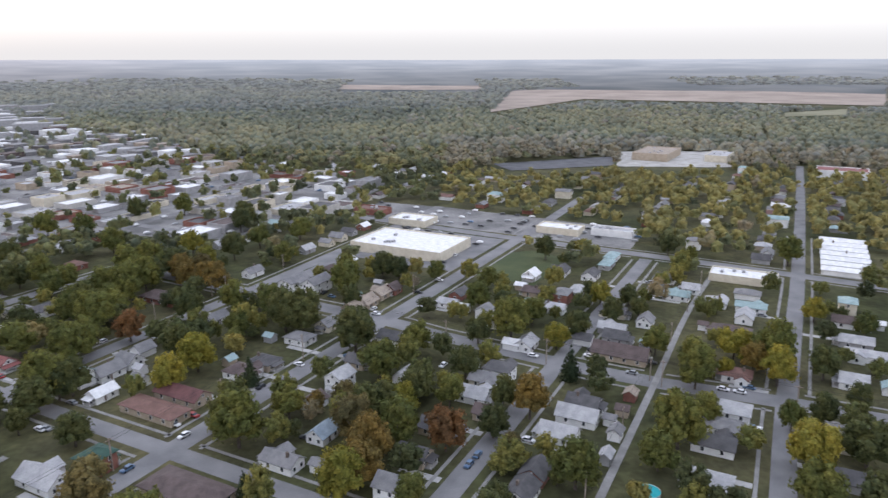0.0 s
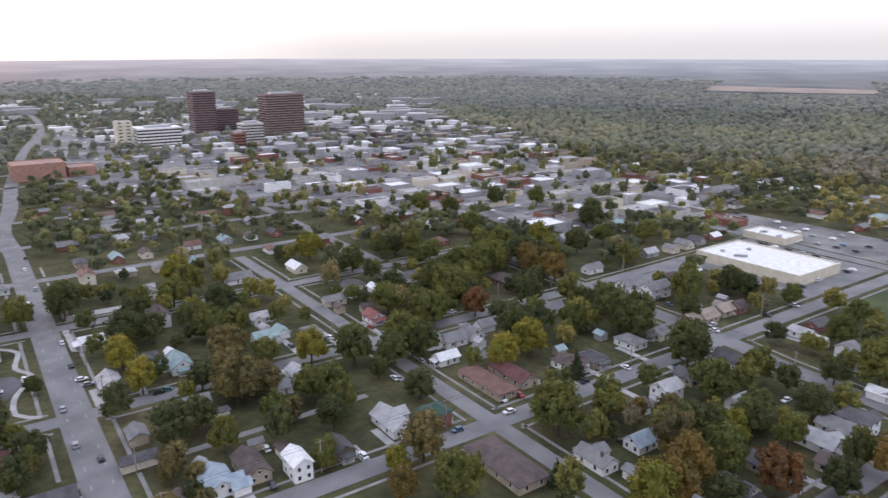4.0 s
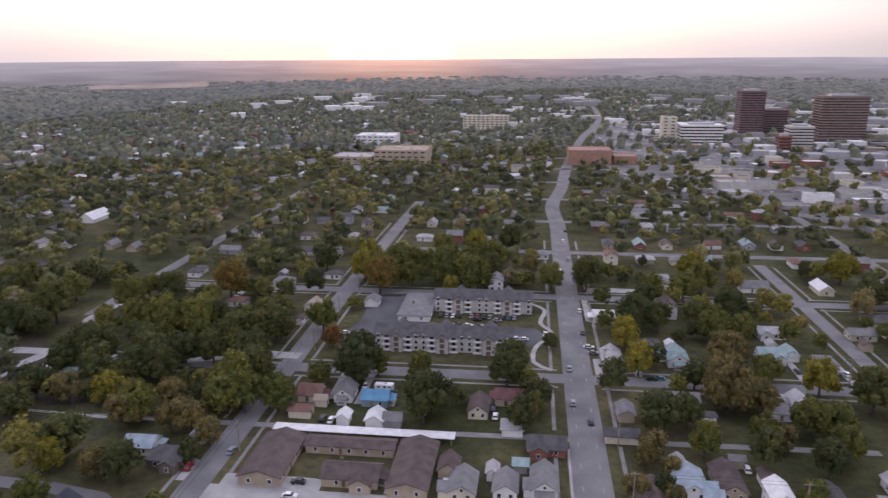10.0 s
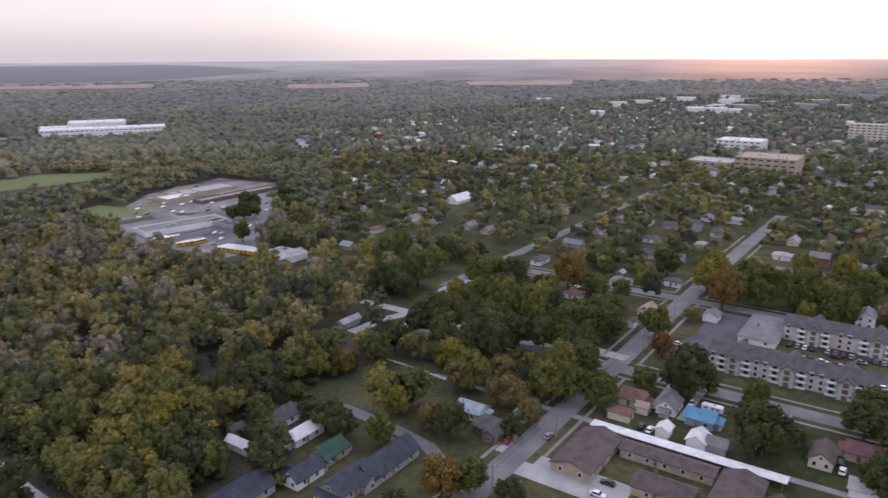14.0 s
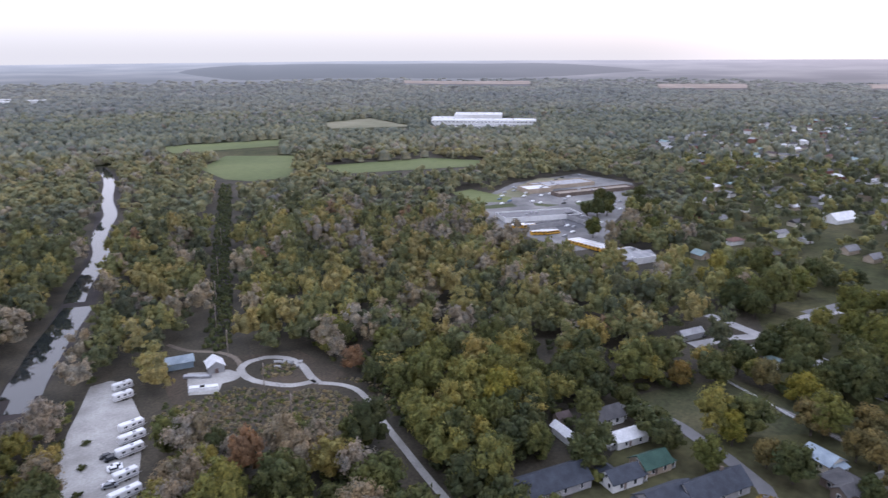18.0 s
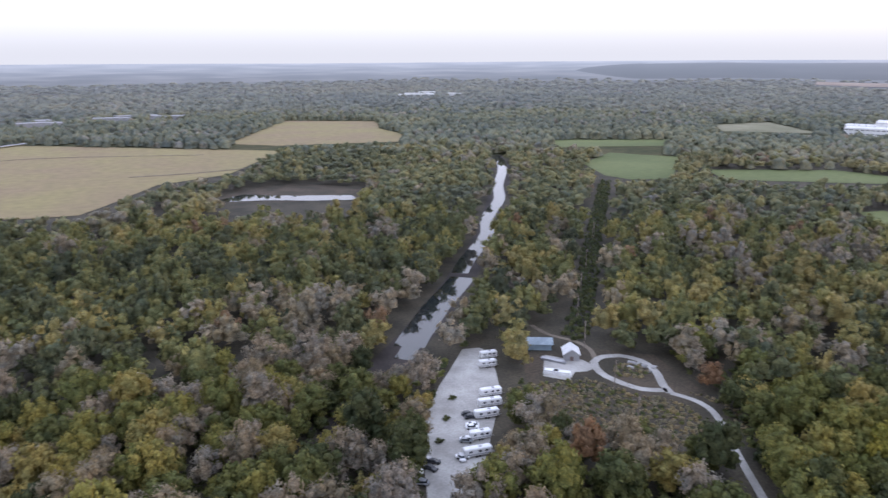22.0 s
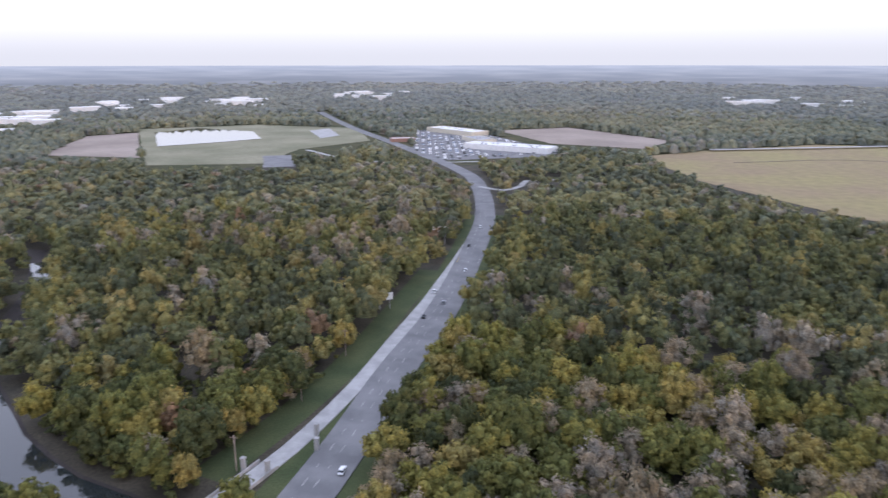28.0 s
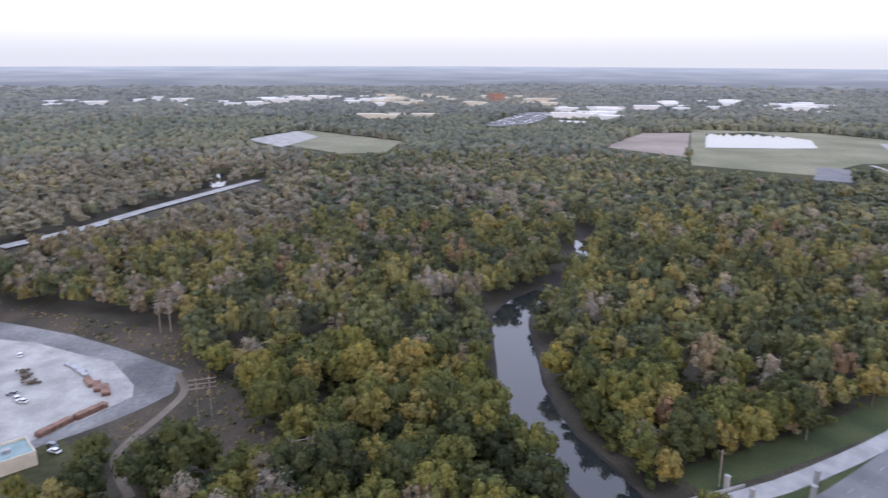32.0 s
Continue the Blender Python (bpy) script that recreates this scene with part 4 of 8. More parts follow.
rail_fence([(-263.1, -58.2), (-254.6, -43.2), (-246.6, -30.9)], "white double rail fence along a back lot")
rail_fence([(-243.7, -23.5), (-239.9, -15.9), (-237.2, -9.0)], "white double rail fence along a back lot")
road("road", [(402, -551), (372, -549), (372, -580), (384, -608), (362, -634)], 6.0, "pale side road leaving a highway", "concrete", 0.4, 3, seen=True)
road("road", [(196, -240), (187, -232), (180, -226), (176, -216)], 5.0, "short pale turnout beside a highway", "gravel", 0.34, 2)
road("farm_track", [(4, -791), (-58, -792), (-116, -803)], 3.5, "worn dirt track across a crop field", "dirt", 0.75, 0, "track")
road("farm_track", [(261, -869), (132, -986), (-84, -941)], 2.5, "faint wheel track across a crop field", "dirt", 0.75, 0, "track")

# ---- houses ----
HOUSE_AT = []
DRIVES = []
HOMES = []
ROOF_WORD = {"dkgrey": "dark grey", "ltgrey": "pale grey", "redbrown": "red-brown", "darkred": "dark red", "bright": "bright blue", "slate": "blue-black"}
WALL_WORD = {"blue_wall": "blue", "brown_wall": "brown"}


def gable_mesh(L, W, h, rh, mat):
    x, y = L / 2, W / 2
    v = [(-x, -y, 0), (x, -y, 0), (x, y, 0), (-x, y, 0), (-x, -y, h), (x, -y, h), (x, y, h), (-x, y, h), (-x, 0, h + rh), (x, 0, h + rh)]
    f = [(0, 1, 5, 4), (2, 3, 7, 6), (1, 2, 6, 9, 5), (3, 0, 4, 8, 7), (4, 5, 9, 8), (6, 7, 8, 9)]
    return sheet("wall", v, f, mat)


def gable_roof(L, W, h, rh, mat, o=0.55, t=0.18):
    """Two sloping slabs with eaves and real thickness."""
    x, y = L / 2 + o, W / 2 + o
    drop = rh / (W / 2) * o
    prof = [(-y, h - drop), (0, h + rh), (y, h - drop), (y, h - drop + t), (0, h + rh + t * 1.3), (-y, h - drop + t)]
    v = [(-x, p, q) for p, q in prof] + [(x, p, q) for p, q in prof]
    f = [(i, (i + 1) % 6, (i + 1) % 6 + 6, i + 6) for i in range(6)] + [(0, 5, 4, 1), (1, 4, 3, 2), (6, 7, 10, 11), (7, 8, 9, 10)]
    return sheet("roof", v, f, mat)


def hip_roof(L, W, h, rh, mat, o=0.6, t=0.18):
    x, y = L / 2 + o, W / 2 + o
    k = max(L / 2 - W / 2, 0.4)
    z = h - 0.15
    v = [(-x, -y, z), (x, -y, z), (x, y, z), (-x, y, z), (-x, -y, z + t), (x, -y, z + t), (x, y, z + t), (-x, y, z + t), (-k, 0, h + rh + t), (k, 0, h + rh + t)]
    f = [(0, 3, 2, 1), (0, 1, 5, 4), (1, 2, 6, 5), (2, 3, 7, 6), (3, 0, 4, 7), (4, 5, 9, 8), (5, 6, 9), (6, 7, 8, 9), (7, 4, 8)]
    return sheet("roof", v, f, mat)


WINDOWS = {}


def pane_window(parent, x, y, z, turn, wide=1.0, tall=1.3):
    """A white frame round dark glass, one shared mesh a size."""
    if (wide, tall) not in WINDOWS:
        v1, f1 = box_vf(-wide / 2 - 0.12, wide / 2 + 0.12, -0.06, 0.05, -tall / 2 - 0.12, tall / 2 + 0.12)
        v2, f2 = box_vf(-wide / 2, wide / 2, -0.09, -0.03, -tall / 2, tall / 2)
        WINDOWS[wide, tall] = sheet("window", v1 + v2, f1 + [tuple(i + 8 for i in q) for q in f2], [M["trim"], M["window"]], [0] * 6 + [1] * 6)
    return part("window", WINDOWS[wide, tall], parent, "", pose(x, y, z, 0, 0, turn))


def house(a, b, ridge, L, W, storeys, roof, wall, style, detail=True):
    x, y = at(a, b)
    rng = random.Random(int(a * 7 + b * 13))
    if L <= 20:
        L, W = L * 0.84, W * 0.82
    HOUSE_AT.append((x, y, max(L, W) / 2))
    block_line([(x, y), (x + 0.1, y)], max(L, W) * 0.5 + 1.0)
    if a < -60:
        block_line([(x * (0.89 if a < -200 else 0.94), y * (0.89 if a < -200 else 0.94)), (x, y)], max(L, W) * 0.42)
    turn = 62.5 + (90 if ridge == "b" else 0)
    h = 2.7 * storeys + 0.3
    rh = W * rng.uniform(0.27, 0.38) if style == "gable" else W * 0.24
    if W > 12 or L > 24:
        rh = W * 0.16
    word = "%s-roofed %s house" % (ROOF_WORD.get(roof, roof), WALL_WORD.get(wall, wall) + ("-walled" if wall != "brick" else ""))
    small = L * W < 50 or a < -250
    kind_word = "shed" if small else "house"
    lab = "%s %s %s with a %s roof" % ("small" if small else ("two-storey" if storeys > 1 else "single-storey"), WALL_WORD.get(wall, wall), kind_word, ROOF_WORD.get(roof, roof))
    ob = holder(kind_word, pose(x, y, 0, 0, 0, turn), lab, kind_word, "houses of the town" if not small else "back yard sheds")
    wm, rm = M["wall_" + wall], M["roof_" + roof]
    if style == "gable":
        part("wall", gable_mesh(L, W, h, rh, wm), ob)
        part("roof", gable_roof(L, W, h, rh, rm), ob, "shingled %s gable roof" % ROOF_WORD.get(roof, roof))
    else:
        part("wall", box_mesh("wall", wm, -L / 2, L / 2, -W / 2, W / 2, 0, h), ob)
        part("roof", hip_roof(L, W, h, rh, rm), ob, "shingled %s hip roof" % ROOF_WORD.get(roof, roof))
    if not small and detail and rng.random() < 0.6:
        bs = min((0, 81, 168.5, 254, 351), key=lambda q: abs(q - b))
        if 12 < abs(bs - b) < 34:
            off = rng.choice((-1, 1)) * ((L if ridge == "a" else W) / 2 + 2.0)
            end = bs + math.copysign(4.3, b - bs)
            line = [at(a + off, b + math.copysign(2, b - bs)), at(a + off, (b + end) / 2), at(a + off, end)]
            tagged(new("driveway", ribbon("driveway", line, 2.8, 0.045, M["concrete"], 0.2)), "pale concrete driveway beside a house", "driveway", kind="structure")
            block_line(line, 1.5)
            if rng.random() < 0.6:
                DRIVES.append((a + off, (b + end) / 2 + rng.uniform(-2, 2), rng.choice(("white", "grey", "dark", "white", "blue", "red"))))
    if small:
        part("door", box_mesh("door", M["door"], -0.7, 0.7, -0.05, 0.05, 0, 2.0), ob, "", pose(L / 2 + 0.02, 0, 0, 0, 0, 90))
        return ob
    if detail and L < 20:
        HOMES.append((a, b))
    part("door", box_mesh("door", M["door"], -0.5, 0.5, -0.05, 0.05, 0, 2.05), ob, "", pose(-L * 0.1, -W / 2 - 0.02, 0.25))
    n = max(2, int(L / 5.5))
    for s in range(storeys):
        zc = 1.65 + 2.75 * s
        if detail:
            for i in range(n):
                px = -L / 2 + (i + 0.6) * L / (n + 0.2)
                if abs(px + L * 0.1) > 1.2 or s:
                    pane_window(ob, px, -W / 2 - 0.03, zc, 0)
                pane_window(ob, px, W / 2 + 0.03, zc, 180)
        for sgn, tr in ((1, 90), (-1, -90)):
            for py in ((-W * 0.25, W * 0.25) if detail else (0,)):
                pane_window(ob, sgn * (L / 2 + 0.03), py, zc, tr)
    if style == "gable" and rh > 2.2 and detail:
        pane_window(ob, L / 2 + 0.03, 0, h + rh * 0.35, 90, 0.8, 0.9)
        pane_window(ob, -L / 2 - 0.03, 0, h + rh * 0.35, -90, 0.8, 0.9)
    if rng.random() < 0.28 and L * W > 70:
        part("chimney", box_mesh("chimney", M["wall_brown_wall"], -0.4, 0.4, -0.35, 0.35, 0, 2.0), ob, "brick chimney stack", pose(rng.uniform(-L, L) * 0.25, W * 0.12, h + rh * 0.6))
    if detail and 10 <= L < 20 and rng.random() < 0.55:
        ww, out, side = min(L * 0.46, 6.0), rng.uniform(1.6, 3.0), rng.choice((-1, 1))
        wl_, m_ = W / 2 + out, pose(rng.choice((-1, 1)) * L * 0.22, side * (W / 2 + out) / 2, 0, 0, 0, 90)
        part("wing_wall", gable_mesh(wl_, ww, h - 0.05, min(ww * 0.30, rh - 0.15), wm), ob, "", m_)
        part("wing_roof", gable_roof(wl_, ww, h - 0.05, min(ww * 0.30, rh - 0.15), rm, 0.4), ob, "cross-gabled wing roof", m_)
        pane_window(ob, m_.translation.x, side * (W / 2 + out + 0.03), 1.6, 0 if side < 0 else 180, 1.0, 1.3)
    if detail and rng.random() < 0.75 and L < 20:
        sgn = 1 if rng.random() < 0.5 else -1
        px = sgn * (L / 2 + 1.1)
        pw = W * rng.uniform(0.5, 0.9)
        part("porch_floor", box_mesh("porch_floor", M["concrete"], -1.1, 1.1, -pw / 2, pw / 2, 0, 0.35), ob, "", pose(px, 0, 0))
        v, f = box_vf(-1.4, 1.4, -pw / 2 - 0.3, pw / 2 + 0.3, 0, 0.16)
        v = [(vx, vy, vz + (-0.45 if vx * sgn > 0 else 0.25)) for vx, vy, vz in v]
        part("porch_roof", sheet("porch_roof", v, f, rm), ob, "low sloping porch roof", pose(px, 0, 2.65))
        for py in (-pw / 2 + 0.2, pw / 2 - 0.2):
            part("porch_post", box_mesh("porch_post", M["trim"], -0.09, 0.09, -0.09, 0.09, 0, 2.1), ob, "", pose(px + sgn * 0.85, py, 0.3))
    return ob


house(118, 179, "a", 10.5, 9.5, 2, "green", "brick", "hip")
house(106, 186, "b", 18, 9.5, 1, "ltgrey", "white", "gable")
house(121, 145, "b", 26, 11, 1, "brown", "tan", "hip")
house(150.3, 191.5, "b", 25, 8.4, 1, "redbrown", "tan", "hip")
house(162.8, 191.5, "b", 20.2, 8, 1, "darkred", "tan", "gable")
house(154, 235, "b", 9, 8, 2, "teal", "white", "gable")
house(163, 232, "a", 13, 9, 1, "grey", "white", "gable")
house(174, 233, "b", 10, 9, 1, "grey", "white", "gable")
house(184, 237, "a", 9, 8, 1, "grey", "white", "gable")
house(164, 215, "b", 7, 6, 1, "grey", "white", "gable")
house(150, 218, "a", 11, 7, 1, "white", "white", "gable")
house(145, 131, "b", 14, 8, 1, "grey", "white", "gable")
house(164, 130, "a", 11, 8, 1, "blue", "white", "gable")
house(196, 146, "a", 11, 9, 2, "ltgrey", "white", "gable")
house(187, 186, "b", 13, 11, 1, "brown", "white", "hip")
house(198, 184, "b", 12, 10, 1, "dkgrey", "tan", "hip")
house(224, 187, "b", 13, 10, 1, "grey", "white", "hip")
house(242, 186, "a", 11, 9, 1, "grey", "cream", "gable")
house(146, 93, "b", 9, 9, 2, "grey", "white", "gable")
house(268, 188, "a", 16, 10, 1, "tan", "tan", "gable")
house(275, 187, "a", 12, 10, 1, "tan", "tan", "gable")
house(290, 188, "a", 14, 10, 1, "tan", "tan", "gable")
house(298, 186, "a", 9, 9, 1, "brown", "brick", "gable")
house(279, 235, "a", 18, 10, 2, "grey", "white", "gable")
house(283, 223, "a", 18, 10, 2, "grey", "white", "gable")
house(229, 96, "b", 12, 10, 2, "dkgrey", "white", "hip")
house(223, 99, "b", 13, 9, 1, "grey", "cream", "gable")
house(210, 98, "b", 14, 9, 1, "ltgrey", "white", "gable")
house(262, 98, "a", 12, 9, 1, "ltgrey", "white", "gable")
house(259, 103, "b", 8, 6, 1, "white", "white", "gable")
house(269.5, 60, "b", 22, 9.5, 1, "brown", "tan", "gable")
house(270, 16, "b", 12, 10, 1, "redbrown", "white", "hip")
house(212, 60, "b", 16, 9, 1, "ltgrey", "white", "gable")
house(198, 62, "b", 14, 9, 1, "ltgrey", "white", "gable")
house(222, 61, "b", 13, 9, 1, "dkgrey", "grey", "gable")
house(236, 48, "a", 6, 5, 1, "tan", "brick", "gable")
house(174, 61, "a", 10, 9, 1, "dkgrey", "brick", "gable")
house(163, 61, "a", 12, 9, 1, "dkgrey", "white", "gable")
house(214, 17, "b", 15, 9, 1, "dkgrey", "white", "gable")
house(192, 15, "b", 14, 11, 1, "ltgrey", "white", "gable")
house(227, 15, "b", 12, 10, 1, "grey", "white", "hip")
house(234, 13, "b", 11, 9, 2, "ltgrey", "white", "gable")
house(283, -23, "b", 11, 10, 1, "ltgrey", "white", "gable")
house(233, -18, "b", 10, 9, 2, "grey", "cream", "gable")
house(211, -21, "b", 15, 9, 1, "dkgrey", "grey", "gable")
house(207, 46, "a", 6, 5, 1, "grey", "white", "gable")
house(192, 45, "a", 6, 4, 1, "ltgrey", "grey", "gable")
house(295, 70, "b", 14, 7, 1, "ltgrey", "grey", "gable")
house(316, 75, "b", 14, 8, 1, "dkgrey", "cream", "gable")
house(311, 59, "a", 10, 8, 1, "grey", "white", "gable")
house(286, 66, "b", 12, 9, 1, "dkgrey", "grey", "gable")
house(359, 64, "a", 11, 9, 1, "grey", "white", "gable")
house(354, 52, "b", 13, 7, 1, "teal", "white", "gable")
house(368, 48, "b", 10, 8, 1, "ltgrey", "white", "gable")
house(380, 63, "b", 11, 9, 1, "dkgrey", "white", "gable")
house(353, 34, "b", 12, 10, 1, "ltgrey", "white", "hip")
house(352, 18, "b", 16, 7, 1, "teal", "white", "gable")
house(315, 23, "b", 19, 11, 1, "brown", "tan", "hip")
house(353, 130, "a", 11, 9, 1, "white", "white", "gable")
house(350, -23, "b", 16, 8, 1, "brown", "white", "gable")
house(326, -25, "b", 15, 8, 1, "ltgrey", "grey", "gable")
house(312, -28, "b", 17, 7, 1, "ltgrey", "white", "gable")
house(289, 142, "b", 10, 6, 1, "white", "white", "gable")
house(292, 150, "b", 11, 7, 1, "ltgrey", "white", "gable")
house(284, 127, "a", 9, 8, 2, "grey", "white", "gable")
house(279, 120, "a", 9, 7, 1, "white", "white", "gable")
house(309, 102, "b", 13, 8, 1, "ltgrey", "white", "gable")
house(327, 118, "b", 14, 9, 1, "brown", "tan", "gable")
house(368, 118, "a", 12, 9, 1, "dkgrey", "white", "gable")
house(368, 101, "a", 14, 9, 1, "dkgrey", "white", "gable")
house(278, 78, "b", 9, 8, 1, "dkgrey", "white", "gable")
house(242, 152, "b", 12, 9, 1, "dkgrey", "white", "gable")
house(184, 99, "b", 12, 9, 1, "dkgrey", "tan", "gable")
house(166, 97, "b", 11, 9, 1, "dkgrey", "tan", "gable")
house(180, 146, "a", 9, 8, 1, "brown", "white", "gable")
house(212, 128, "a", 9, 7, 1, "ltgrey", "white", "gable")
house(215, 151, "b", 10, 8, 1, "dkgrey", "tan", "gable")
house(235, 282, "b", 22, 11, 1, "brown", "brick", "hip")
house(225, 237, "a", 12, 9, 1, "grey", "white", "gable")
house(228, 225, "b", 9, 8, 1, "tan", "white", "gable")
house(173, 213, "a", 8, 7, 1, "brown", "cream", "gable")
house(200, 88, "b", 10, 8, 1, "brown", "tan", "gable")
house(-53, 227, "a", 11, 9, 1, "bright", "blue_wall", "gable")
house(-61, 212, "b", 6, 5, 1, "white", "white", "gable")
house(-50, 212, "b", 8, 7, 1, "white", "white", "gable")
house(-44, 212, "a", 7, 6, 1, "grey", "grey", "gable")
house(-65, 230, "b", 11, 8, 1, "grey", "white", "gable")
house(-77, 228, "a", 10, 9, 1, "redbrown", "cream", "gable")
house(-77, 215, "a", 9, 6, 1, "redbrown", "cream", "hip")
house(-16, 224, "b", 13, 8, 1, "brown", "cream", "gable")
house(-6, 233, "a", 11, 10, 1, "darkred", "tan", "hip")
house(-4, 211, "a", 8, 7, 1, "ltgrey", "white", "gable")
house(7, 201, "a", 14, 9, 1, "dkgrey", "brick", "gable")
house(6, 181, "b", 14, 9, 1, "grey", "white", "gable")
house(-5, 178, "b", 11, 8, 1, "grey", "white", "gable")
house(-17, 177, "b", 13, 9, 1, "grey", "cream", "gable")
house(-22, 186, "b", 9, 7, 1, "brown", "tan", "gable")
house(-9, 185, "b", 6, 4, 1, "ltgrey", "white", "gable")
house(34, 226, "b", 10, 7, 1, "grey", "tan", "gable")
house(31, 210, "a", 12, 6, 1, "dkgrey", "cream", "gable")
house(35, 319, "a", 11, 9, 1, "white", "white", "gable")
house(34, 272, "b", 14, 9, 1, "ltgrey", "white", "gable")
house(49, 285, "b", 13, 9, 1, "dkgrey", "tan", "hip")
house(60, 274, "b", 14, 10, 1, "teal", "white", "gable")
house(71, 371, "b", 12, 9, 1, "grey", "cream", "gable")
house(81, 371, "b", 11, 8, 1, "grey", "white", "gable")
house(47, 185, "b", 14, 10, 1, "blue", "white", "gable")
house(52, 179, "a", 6, 5, 1, "blue", "white", "gable")
house(58, 187, "b", 17, 9, 1, "brown", "tan", "gable")
house(69, 178, "b", 11, 7, 2, "white", "white", "gable")
house(84, 181, "b", 11, 8, 1, "dkgrey", "brown_wall", "gable")

house(149, 276, "b", 11, 9, 1, "red", "white", "gable")
house(98, 281, "a", 12, 9, 1, "teal", "white", "gable")
house(87, 232, "a", 11, 9, 1, "grey", "white", "hip")
house(93, 234, "b", 10, 7, 2, "ltgrey", "white", "gable")
house(60, 220, "a", 5, 4, 2, "dkgrey", "white", "hip")
house(160, 325, "a", 17, 12, 1, "dkgrey", "cream", "hip")
house(144, 308, "a", 13, 8, 1, "grey", "cream", "gable")
house(105, 306, "a", 12, 8, 1, "ltgrey", "white", "gable")
house(170, 313, "b", 8, 6, 1, "white", "white", "gable")
house(198, 320, "a", 18, 10, 1, "dkgrey", "white", "hip")
house(189, 329, "a", 13, 9, 1, "grey", "cream", "hip")
house(36, 178, "b", 13, 8, 1, "brown", "cream", "gable")
house(106, 283, "b", 9, 7, 1, "teal", "white", "gable")
house(-53, 324, "b", 32, 15, 1, "grey", "white", "hip")
house(-77, 329, "b", 9, 8, 1, "grey", "white", "gable")
house(-102, 312, "b", 11, 8, 2, "tan", "cream", "gable")
house(-73, 275, "b", 9, 8, 1, "dkgrey", "tan", "gable")
house(-72, 223, "a", 5, 4, 1, "tan", "cream", "gable")
house(-132, 356, "a", 12, 9, 1, "grey", "white", "hip")
house(-144, 322, "a", 10, 8, 1, "redbrown", "white", "hip")
house(-108, 371, "a", 10, 8, 1, "dkgrey", "white", "hip")
house(-17, 361, "b", 12, 9, 2, "grey", "white", "gable")
house(-6, 374, "b", 9, 8, 1, "brown", "tan", "gable")
house(8, 424, "b", 10, 9, 1, "grey", "white", "hip")
house(-171, 146, "b", 13, 9, 1, "dkgrey", "white", "gable")
house(-157, 144, "b", 15, 7, 1, "white", "white", "gable")
house(-160, 138, "a", 8, 6, 1, "ltgrey", "white", "gable")
house(-142, 140, "b", 12, 9, 1, "green", "tan", "gable")
house(-124, 146, "b", 21, 9, 1, "slate", "grey", "gable")
house(-126, 131, "b", 18, 11, 1, "slate", "grey", "gable")
house(-140, 127, "b", 13, 8, 1, "slate", "white", "gable")
house(-168, 127, "a", 11, 4, 1, "white", "white", "gable")
house(-120, 188, "a", 11, 9, 1, "blue", "cream", "gable")
house(-108, 182, "a", 13, 10, 1, "dkgrey", "brown_wall", "hip")
house(-188, 233, "b", 11, 4, 1, "white", "white", "gable")
house(-176, 235, "a", 7, 4, 1, "teal", "white", "gable")
house(-321, 288, "b", 26, 12, 1, "ltgrey", "grey", "gable")
house(-213, 227, "b", 14, 5, 1, "ltgrey", "grey", "gable")
house(-332, 497, "b", 24, 12, 1, "white", "white", "gable")
house(-282.6, 22, "b", 12.5, 6, 1, "blue", "blue_wall", "gable")
house(-273.5, 34.5, "a", 8.5, 7.5, 1, "white", "grey", "gable")
house(-147, 106, "b", 24, 10, 1, "slate", "grey", "gable")


def flat_block(x, y, turn, L, W, h, wall, roof, label, units=2, seed=0, name="flat_roofed_building", cat="building", rows=0):
    """A flat-roofed building: walls rising to a parapet, a sunk roof, roof units, and rows of windows."""
    rng = random.Random(seed + int(abs(x)))
    z = float(rise(x, y))
    ob = holder(name, pose(x, y, z - 0.2, 0, 0, turn), label, cat, "commercial buildings")
    X, Y = L / 2, W / 2
    t, p = 0.35, 0.8
    v = [(-X, -Y, 0), (X, -Y, 0), (X, Y, 0), (-X, Y, 0), (-X, -Y, h), (X, -Y, h), (X, Y, h), (-X, Y, h)]
    v += [(-X + t, -Y + t, h), (X - t, -Y + t, h), (X - t, Y - t, h), (-X + t, Y - t, h), (-X + t, -Y + t, h - p), (X - t, -Y + t, h - p), (X - t, Y - t, h - p), (-X + t, Y - t, h - p)]
    f = [(0, 1, 5, 4), (1, 2, 6, 5), (2, 3, 7, 6), (3, 0, 4, 7)]
    f += [(4 + i, 4 + (i + 1) % 4, 8 + (i + 1) % 4, 8 + i) for i in range(4)] + [(8 + i, 8 + (i + 1) % 4, 12 + (i + 1) % 4, 12 + i) for i in range(4)]
    part("wall", sheet("wall", v, f, M["wall_" + wall]), ob)
    part("roof", sheet("roof", [(-X + t, -Y + t, h - p), (X - t, -Y + t, h - p), (X - t, Y - t, h - p), (-X + t, Y - t, h - p)], [(0, 1, 2, 3)], M["roof_" + roof]), ob, "flat membrane roof")
    for i in range(units):
        part("roof_unit", box_mesh("roof_unit", M["metal"], -1.2, 1.2, -0.9, 0.9, 0, 1.3), ob, "", pose(rng.uniform(-0.7, 0.7) * X, rng.uniform(-0.7, 0.7) * Y, h - p))
    for r in range(rows):
        zc = (r + 0.5) * h / rows
        for sy, tr in ((-1, 0), (1, 180)):
            n = max(2, int(L / 7))
            for i in range(n):
                part("window", box_mesh("window", M["window"], -2.2, 2.2, -0.05, 0.05, -0.7, 0.7), ob, "", pose(-X + (i + 0.5) * L / n, sy * (Y + 0.03), zc, 0, 0, tr))
    block_line([(x, y), (x + 0.1, y)], max(L, W) * 0.55)
    HOUSE_AT.append((x, y, max(L, W) / 2))
    return ob


